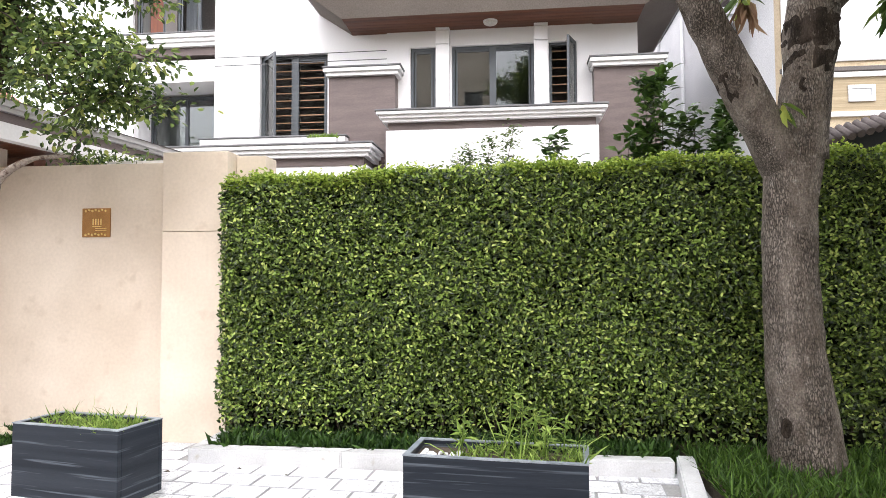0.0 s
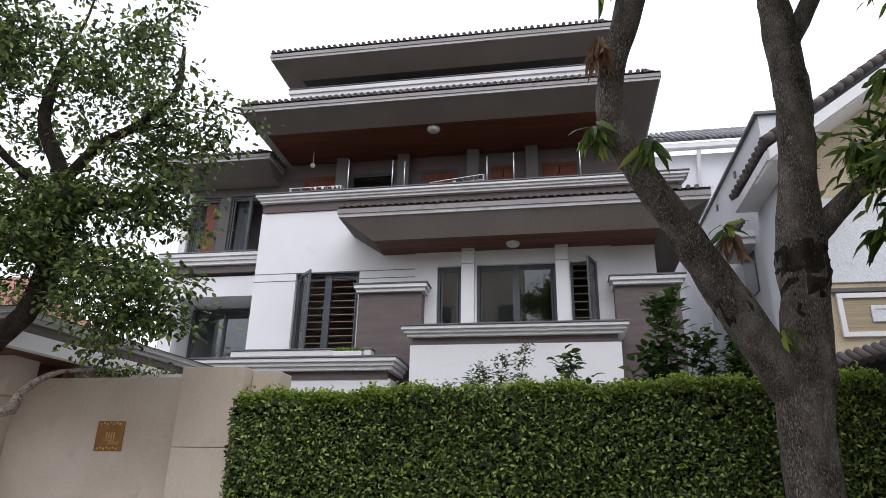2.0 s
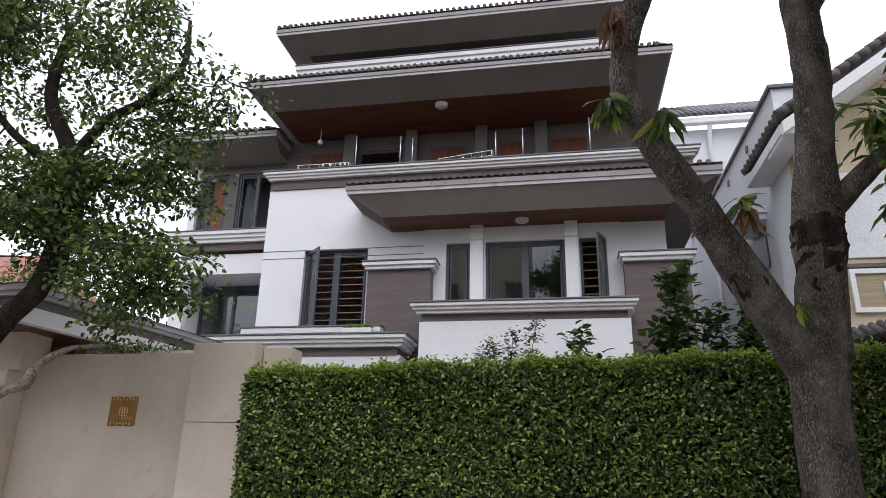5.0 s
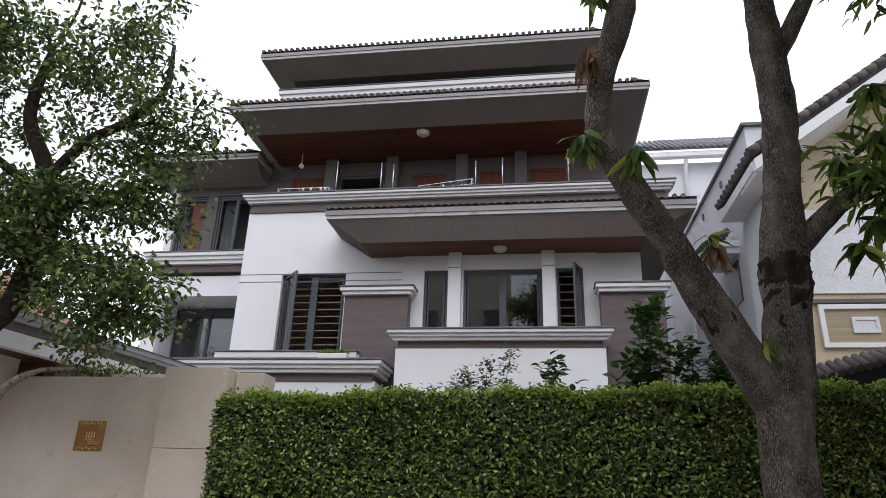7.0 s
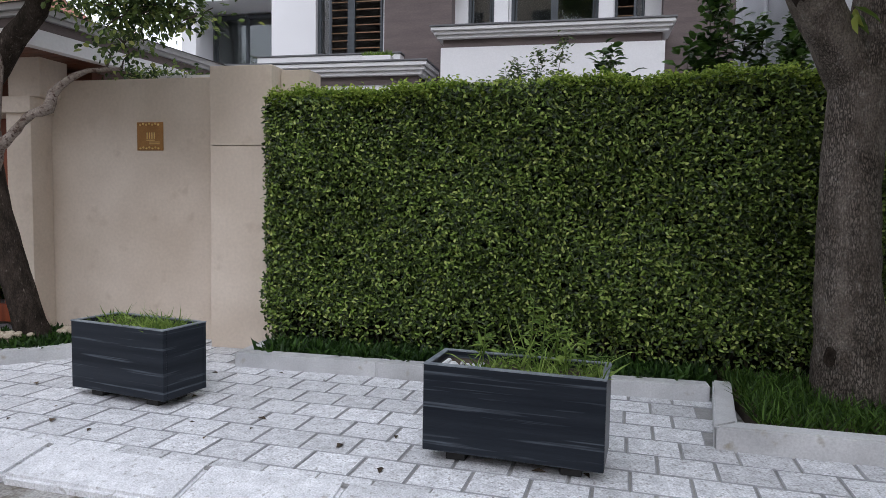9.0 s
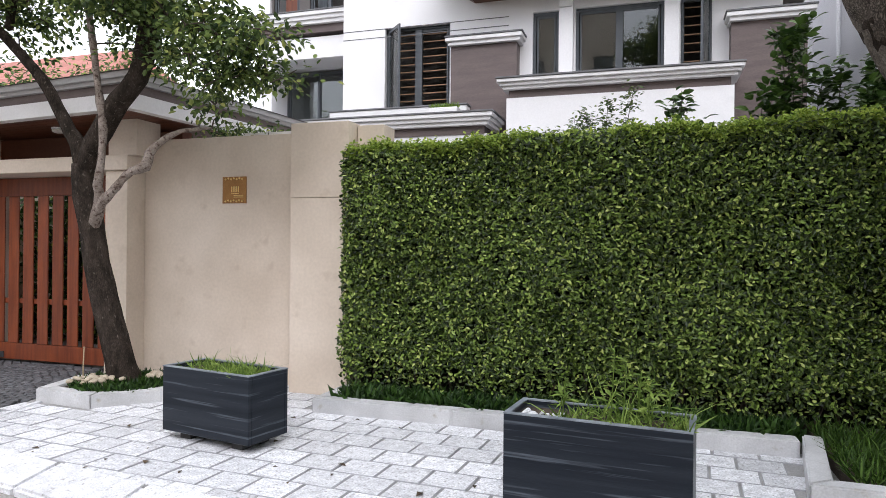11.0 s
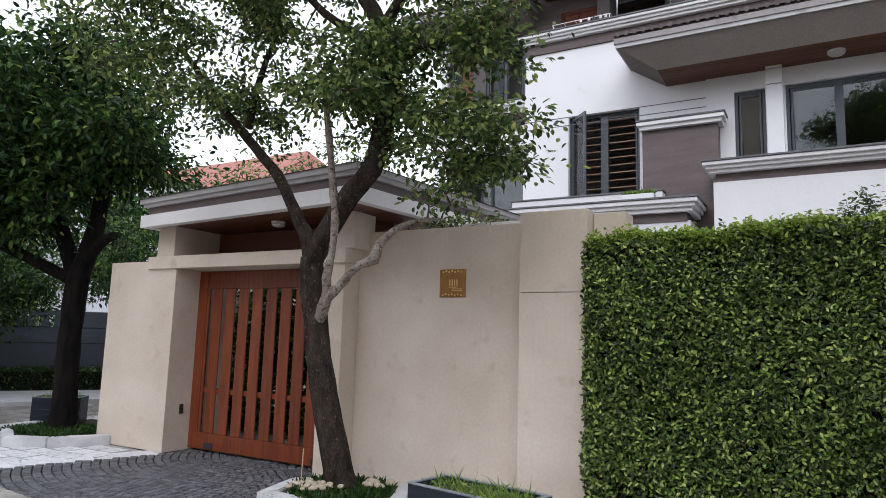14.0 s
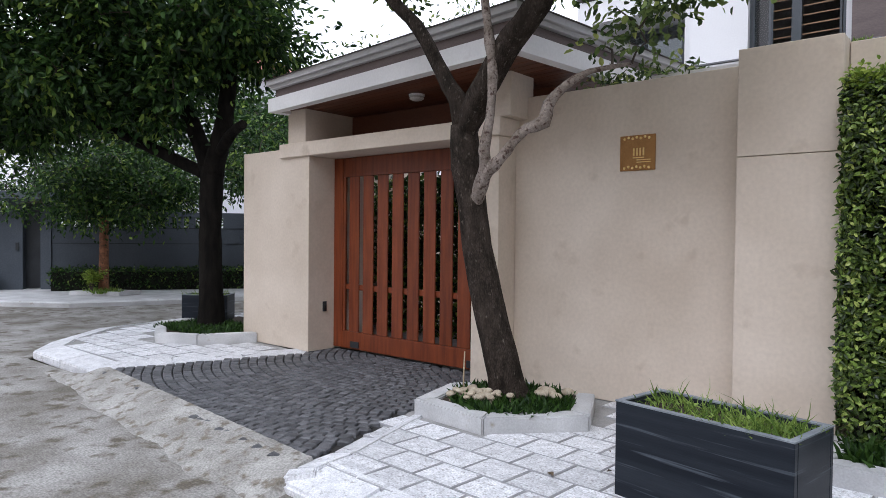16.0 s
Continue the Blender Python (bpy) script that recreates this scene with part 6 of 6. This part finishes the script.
for x, z, c in ((3.02, 4.55, 26), (3.2, 4.4, 30), (3.35, 4.75, 30), (3.05, 3.75, 18), (3.2, 3.95, 30), (3.3, 3.65, 30), (3.5, 4.2, 34), (3.6, 3.9, 30), (3.7, 5.0, 26), (3.4, 5.2, 26), (3.75, 4.5, 34)):
    tuft(x, 7.1, z, c, MANGOLEAF, 0.32, "leaf_tuft", "hanging bunch of long glossy leaves")

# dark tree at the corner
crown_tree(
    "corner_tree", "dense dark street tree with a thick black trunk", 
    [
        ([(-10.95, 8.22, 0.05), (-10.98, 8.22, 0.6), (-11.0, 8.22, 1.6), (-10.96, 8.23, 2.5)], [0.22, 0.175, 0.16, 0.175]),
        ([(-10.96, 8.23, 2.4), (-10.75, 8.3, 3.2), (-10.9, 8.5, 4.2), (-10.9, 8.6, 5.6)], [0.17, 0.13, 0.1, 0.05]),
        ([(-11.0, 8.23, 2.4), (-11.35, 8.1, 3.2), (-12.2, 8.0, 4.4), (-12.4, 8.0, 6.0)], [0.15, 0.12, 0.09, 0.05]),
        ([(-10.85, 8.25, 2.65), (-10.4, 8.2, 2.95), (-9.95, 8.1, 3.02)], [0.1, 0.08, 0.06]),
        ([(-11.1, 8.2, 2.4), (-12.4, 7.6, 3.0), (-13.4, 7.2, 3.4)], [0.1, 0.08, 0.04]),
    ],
    # last three lobes reach over the side street, added to shade it
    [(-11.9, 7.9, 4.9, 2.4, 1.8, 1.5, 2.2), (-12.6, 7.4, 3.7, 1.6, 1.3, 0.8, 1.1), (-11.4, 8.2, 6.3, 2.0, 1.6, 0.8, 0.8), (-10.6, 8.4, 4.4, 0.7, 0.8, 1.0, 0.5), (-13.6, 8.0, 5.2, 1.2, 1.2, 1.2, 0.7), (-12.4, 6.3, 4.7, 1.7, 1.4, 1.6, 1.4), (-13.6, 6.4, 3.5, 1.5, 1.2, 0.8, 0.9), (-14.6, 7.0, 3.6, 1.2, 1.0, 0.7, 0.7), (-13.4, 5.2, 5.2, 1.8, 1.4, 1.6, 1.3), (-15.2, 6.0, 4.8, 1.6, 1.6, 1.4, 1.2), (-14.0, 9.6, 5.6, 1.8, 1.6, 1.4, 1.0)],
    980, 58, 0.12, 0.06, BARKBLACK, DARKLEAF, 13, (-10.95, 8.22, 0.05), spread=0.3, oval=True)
# young tree across the street, shrubs, trees behind
crown_tree("young_tree", "young tree with dense clipped crown by the far wall", [([(-18.2, 9.65, 0.0), (-18.2, 9.65, 1.2), (-18.15, 9.65, 2.0)], [0.12, 0.1, 0.09])],
           [(-18.2, 9.7, 2.4, 1.9, 1.5, 0.75, 1.0), (-17.6, 10.2, 2.9, 1.6, 1.3, 0.8, 0.7)], 260, 60, 0.12, 0.06, BARKRED, DARKLEAF, 19, (-18.2, 9.65, 0.0), spread=0.28)
crown_tree("street_tree", "dark street tree beside the grey wall", [([(-15.9, 13.0, 0.0), (-15.9, 13.0, 1.4), (-16.0, 13.1, 2.6)], [0.2, 0.16, 0.12])],
           [(-16.2, 13.2, 3.4, 2.2, 2.0, 1.2, 1.0), (-18, 14.5, 4.0, 2.6, 2.0, 1.4, 1.0), (-22, 13.5, 4.6, 3.0, 2.5, 1.8, 1.0), (-23, 9.5, 5.0, 2.4, 2.6, 1.8, 1.0), (-17.5, 15.5, 2.0, 2.2, 1.2, 1.0, 0.9), (-21.5, 13.0, 2.2, 2.2, 1.2, 1.3, 0.9), (-25, 10.5, 2.2, 2.2, 1.5, 1.3, 0.8)], 480, 52, 0.16, 0.07, BARKDARK, DARKLEAF, 23, (-15.9, 13.0, 0.0), spread=0.34)
crown_tree("street_tree", "tall dark tree standing far down the side street", [([(-27.0, 9.5, 0.0), (-27.0, 9.5, 2.0), (-26.8, 9.6, 4.0)], [0.25, 0.2, 0.12])],
           [(-27, 9.0, 4.6, 3.4, 2.6, 2.2, 1.0), (-25, 13.0, 4.2, 3.2, 2.0, 2.2, 1.0), (-20.5, 16.5, 4.4, 3.0, 2.0, 2.2, 1.0), (-27.5, 5.6, 5.0, 2.6, 2.0, 2.4, 0.8)], 420, 62, 0.2, 0.11, BARKDARK, DARKLEAF, 29, (-27.0, 9.5, 0.0), spread=0.4, clump=0.35)
crown_tree("garden_tree", "light green garden tree behind the gateway", [([(-12.2, 15.5, 0.0), (-12.0, 15.5, 2.5), (-11.8, 15.4, 4.0)], [0.14, 0.11, 0.07])],
           [(-11.8, 15.3, 5.6, 1.9, 1.4, 1.6, 1.0), (-12.4, 13.5, 4.4, 1.5, 1.2, 1.0, 0.7)], 150, 34, 0.14, 0.06, BARK, TREELEAF, 27, (-12.2, 15.5, 0.0), spread=0.34)


def shrub(x, y, h, w, n, length, lw, mat, seed, name, label, base_z=0.02, stems=7):
    s = thing(name, label, "shrub", "shrubs behind the hedge", at=(x, y, base_z))
    rg, r = random.Random(seed), np.random.default_rng(seed)
    bm = bmesh.new()
    base, way, face = [], [], []
    for i in range(stems):
        tip = Vector((x + rg.uniform(-w, w), y + rg.uniform(-0.3, 0.3), base_z + h * rg.uniform(0.72, 1.0)))
        mid = Vector((x + (tip.x - x) * 0.35, y, base_z + h * 0.55))
        q, rr = smooth_line([(x + rg.uniform(-0.1, 0.1), y, base_z), mid, tip], [0.014, 0.007, 0.0025], 0.12)
        tube(bm, q, rr, 5)
        k = n // stems
        t = r.random(k) ** 0.45
        for f in t:
            p = q[min(len(q) - 1, int((0.45 + 0.55 * f) * (len(q) - 1)))]
            base.append(np.array(p[:]) + r.normal(0, 0.05, 3))
            a = r.uniform(0, 2 * math.pi)
            way.append((math.cos(a), math.sin(a), r.normal(0.45, 0.35)))
            face.append(r.normal(0, 0.3, 3) + (0, 0, 1))
    ob = part("stem_cluster", bm, TWIG, s)
    ob["kind"] = "stuff"
    m = len(base)
    leaf_mesh("leaves", mat, s, base, way, face, r.uniform(0.75, 1.2, m) * length, lw, long=True)


for x, y, h, w, n, stems, seed in ((1.8, 9.6, 4.05, 0.3, 1000, 9, 51), (2.42, 9.7, 3.75, 0.22, 760, 8, 52), (1.3, 9.5, 3.5, 0.28, 700, 8, 53), (0.62, 9.5, 3.4, 0.24, 520, 7, 54), (2.1, 9.6, 3.55, 0.45, 900, 9, 57)):
    shrub(x, y, h, w, n, 0.14, 0.075, SHRUBLEAF, seed, "garden_shrub", "glossy broad-leaved shrub rising above the hedge", stems=stems)
shrub(-0.25, 9.5, 3.42, 0.6, 3800, 0.06, 0.028, FINELEAF, 55, "fine_shrub", "fine-leaved shrub rising just above the hedge", stems=14)
shrub(-1.3, 9.5, 3.2, 0.4, 700, 0.06, 0.028, FINELEAF, 56, "fine_shrub", "fine-leaved shrub rising just above the hedge", stems=8)
shrub(-18.15, 9.35, 0.6, 0.36, 800, 0.09, 0.045, YOUNGLEAF, 58, "bright_shrub", "small yellow-green shrub at the young tree", stems=16)

# red-roofed house far behind the gate
rh = thing("red_roof_house", "distant pale house with a red tiled roof", "house", at=(-31, 29, 0))
part("wall", boxes((-39, -23.2, 25, 33, 0, 8.5)), NWHITE, rh)
bm = bmesh.new()
vs = [bm.verts.new(p) for p in ((-39.8, 24.2, 8.5), (-22.4, 24.2, 8.5), (-25, 29, 11.6), (-37, 29, 11.6), (-22.4, 33.8, 8.5), (-39.8, 33.8, 8.5))]
for f in ((0, 1, 2, 3), (1, 4, 2), (4, 5, 3, 2), (5, 0, 3)):
    bm.faces.new([vs[i] for i in f])
part("roof", bm, REDTILE, rh, "red tiled hip roof")
part("cornice", boxes((-39.4, -22.8, 24.4, 24.99, 8.1, 8.48)), TRIM, rh)
rh2 = thing("red_roof_house", "distant pale villa with a red tiled roof", "house", at=(-32, 14, 0))
part("wall", boxes((-40, -27, 13, 24, 0, 8.5)), NWHITE, rh2)
bm = bmesh.new()
vs = [bm.verts.new(p) for p in ((-40.6, 12.4, 8.5), (-26.4, 12.4, 8.5), (-26.4, 24.6, 8.5), (-40.6, 24.6, 8.5), (-33.5, 18.5, 12.0))]
for f in ((0, 1, 4), (1, 2, 4), (2, 3, 4), (3, 0, 4)):
    bm.faces.new([vs[i] for i in f])
part("roof", bm, REDTILE, rh2, "red tiled hip roof")
for y in (15, 19):
    part("window", boxes((-26.999, -26.95, y, y + 1.4, 5.2, 6.8)), FRAMEGREY, rh2, "dark window")


# ---- paving pieces ----
def stone_mesh(name, w, d, h, material, bevel=0.006, jitter=0.0, rg=None, margin=0.0):
    bm = bmesh.new()
    slab(bm, [(0, 0), (w, 0), (w, d), (0, d)], -h, 0, bevel)
    if margin:
        top = bm.faces[:][-1]
        bmesh.ops.inset_individual(bm, faces=[top], thickness=margin, depth=0.0)
        bmesh.ops.inset_individual(bm, faces=[top], thickness=0.004, depth=0.003)
    if rg:
        for v in bm.verts:
            v.co.x += rg.uniform(-jitter, jitter)
            v.co.y += rg.uniform(-jitter, jitter)
            v.co.z += rg.uniform(-jitter, jitter) * 0.4
    me = bpy.data.meshes.new(name)
    if margin:
        for f in bm.faces:
            f.material_index = 0 if f == top else 1
    bm.normal_update()
    bm.to_mesh(me)
    bm.free()
    me.materials.append(material)
    if margin:
        me.materials.append(SLABEDGE)
    return me


def inside(poly, x, y):
    c = False
    for (ax, ay), (bx, by) in zip(poly, poly[1:] + poly[:1]):
        if (ay > y) != (by > y) and x < (bx - ax) * (y - ay) / (by - ay) + ax:
            c = not c
    return c


def lay(owner, name, places, meshes, rest_mesh_mat, limit, rg):
    """The nearest pieces as objects on shared meshes, the rest joined in one."""
    rest_v, rest_f, rest_m = [], [], []
    for k, (x, y, z, a) in enumerate(places):
        me = rg.choice(meshes)
        z += rg.uniform(-0.002, 0.001)
        m = pose(x, y, z, rg.uniform(-0.3, 0.3), rg.uniform(-0.3, 0.3), a)
        if k < limit:
            o = new(name, me)
            o.parent = owner
            o.matrix_basis = m
        else:
            off = len(rest_v)
            rest_v.extend([(m @ v.co)[:] for v in me.vertices])
            rest_f.extend([tuple(i + off for i in p.vertices) for p in me.polygons])
            rest_m.extend([p.material_index for p in me.polygons])
    if rest_v:
        me = bpy.data.meshes.new(name + "_field")
        me.from_pydata(rest_v, [], rest_f)
        me.materials.append(rest_mesh_mat)
        if max(rest_m):
            me.materials.append(SLABEDGE)
            me.polygons.foreach_set("material_index", rest_m)
        o = new(name + "_field", me)
        o.parent = owner
        o["kind"] = "stuff"


rg = random.Random(77)
# granite slabs in running bond
W, S = 0.335, 0.004
meshes_big = [stone_mesh("paving_slab", W - 0.009, W * 0.88 - 0.009, 0.03, SLAB, 0.005, 0.0022, rg, 0.014) for _ in range(6)]
D = W * 0.88


def field(poly, x0, x1, y0, y1, turn, keep):
    big_p = []
    rowi = 0
    y = y0
    while y < y1:
        x = x0 - (rowi % 2) * (W + S) * 0.5 - rg.uniform(0, 0.05)
        while x < x1:
            cx, cy = x + W / 2, y + D / 2
            c, s = math.cos(radians(turn)), math.sin(radians(turn))
            wx, wy = keep[0] + (cx - keep[0]) * c - (cy - keep[1]) * s, keep[1] + (cx - keep[0]) * s + (cy - keep[1]) * c
            if inside(poly, wx, wy):
                px, py = keep[0] + (x - keep[0]) * c - (y - keep[1]) * s, keep[1] + (x - keep[0]) * s + (y - keep[1]) * c
                big_p.append((px, py, 0.0, turn))
            x += W + S
        y += D
        rowi += 1
    return big_p


NEAR = [(-5.3, 5.9), (-5.2, 5.75), (-4.6, 5.72), (-2.8, 5.43), (-1.7, 5.36), (13, 4.92), (13, 6.3), (1.36, 6.5), (1.5, 7.6), (-2.75, 7.6), (-2.75, 8.6), (-4.62, 8.6), (-4.32, 7.53), (-4.87, 6.93), (-5.6, 7.0)]
bp = field(NEAR, -6, 9, 4.6, 8.7, -3.5, (-2.0, 6.5))
# slabs cut along the kerb's back
LINE = [(-5.2, 5.735), (-4.63, 5.715), (-2.82, 5.42), (-1.69, 5.355), (9.0, 5.03)]
WIDE = [(-5.3, 5.2), (9, 4.6), (9, 6.0), (-5.3, 6.4)]
for px, py, pz, turn in field(WIDE, -6, 9, 4.6, 8.4, -3.5, (-2.0, 6.5)):
    if any((px - q[0]) ** 2 + (py - q[1]) ** 2 < 0.075 for q in bp):
        continue
    m = pose(px, py, 0, 0, 0, turn)
    out = [(m @ Vector(c + (0,)))[:2] for c in ((0.004, 0.004), (W - 0.004, 0.004), (W - 0.004, D - 0.004), (0.004, D - 0.004))]
    for (ax, ay), (bx, by) in zip(LINE, LINE[1:]):
        if not ax <= px + W / 2 < bx:
            continue
        got = []
        for (x0, y0), (x1, y1) in zip(out, out[1:] + out[:1]):
            d0, d1 = (bx - ax) * (y0 - ay) - (by - ay) * (x0 - ax), (bx - ax) * (y1 - ay) - (by - ay) * (x1 - ax)
            if d0 > 0:
                got.append((x0, y0))
            if d0 * d1 < 0:
                f = d0 / (d0 - d1)
                got.append((x0 + (x1 - x0) * f, y0 + (y1 - y0) * f))
        size = abs(sum(a[0] * b[1] - b[0] * a[1] for a, b in zip(got, got[1:] + got[:1]))) / 2 if len(got) > 2 else 0
        if size > 0.004:
            bm = bmesh.new()
            slab(bm, got, -0.03, 0.0, 0.004)
            part("paving_slab", bm, SLAB, pavement)
bp.sort(key=lambda p: (p[0] + 2.3) ** 2 + 1.2 * (p[1] - 6.0) ** 2)
lay(pavement, "paving_slab", bp, meshes_big, SLABREST, 300, rg)
CPOLY = [(-9.7, 6.3), (-8.95, 8.0), (-9.75, 8.2), (-10.15, 7.45), (-10.68, 7.12), (-11.85, 7.7), (-12.2, 13), (-12.75, 13), (-12.7, 8.9), (-12.45, 7.5), (-11.6, 6.6), (-11.2, 6.3)]
bp = field(CPOLY, -13.5, -8.5, 6.0, 13, 0.8, (-11, 8))
lay(corner, "paving_slab", bp, meshes_big, SLABREST, 110, rg)

# fan-laid basalt setts
sett_meshes = [stone_mesh("sett", rg.uniform(0.088, 0.1), 0.088, 0.05, SETT, 0.014, 0.005, rg) for _ in range(8)]
DPOLY = [(-5.44, 5.57), (-5.48, 5.95), (-5.78, 6.95), (-5.76, 8.1), (-5.78, 8.68), (-8.7, 8.68), (-8.64, 8.1), (-9.4, 5.98)]
setts = []
for ring in range(6, 44):
    r = ring * 0.101
    n = int(2 * math.pi * r / 0.104)
    off = rg.random()
    for k in range(n):
        th = (k + off) / n * 2 * math.pi
        x, y, a = -7.2 + r * math.sin(th), 9.35 - r * math.cos(th), th
        if inside(DPOLY, x, y):
            setts.append((x - 0.048 * math.cos(a) + 0.044 * math.sin(a), y - 0.048 * math.sin(a) - 0.044 * math.cos(a), 0.0, math.degrees(a) + rg.uniform(-2.5, 2.5), x, y))
setts.sort(key=lambda p: (p[4] + 6) ** 2 + (p[5] - 6) ** 2)
lay(drive, "sett", [p[:4] for p in setts], sett_meshes, SETTREST, 300, rg)

# fallen leaves on the pavement
me = bpy.data.meshes.new("fallen_leaf")
me.from_pydata([(0, 0, 0), (0.035, 0.018, 0.012), (0.075, 0, 0.004), (0.035, -0.018, 0.014)], [], [(0, 3, 2), (0, 2, 1)])
me.materials.append(DRYLEAF)
for k in range(32):
    x, y = rg.uniform(-5.0, 1.2), rg.uniform(5.4, 7.4)
    o = tagged(new("fallen_leaf", me), "dry brown leaf lying on the pavement", "leaf", "fallen leaves")
    s = rg.uniform(0.5, 1.3)
    o.matrix_basis = pose(x, y, 0.003, 0, 0, rg.uniform(0, 360)) @ Matrix.Diagonal((s, s, s, 1))
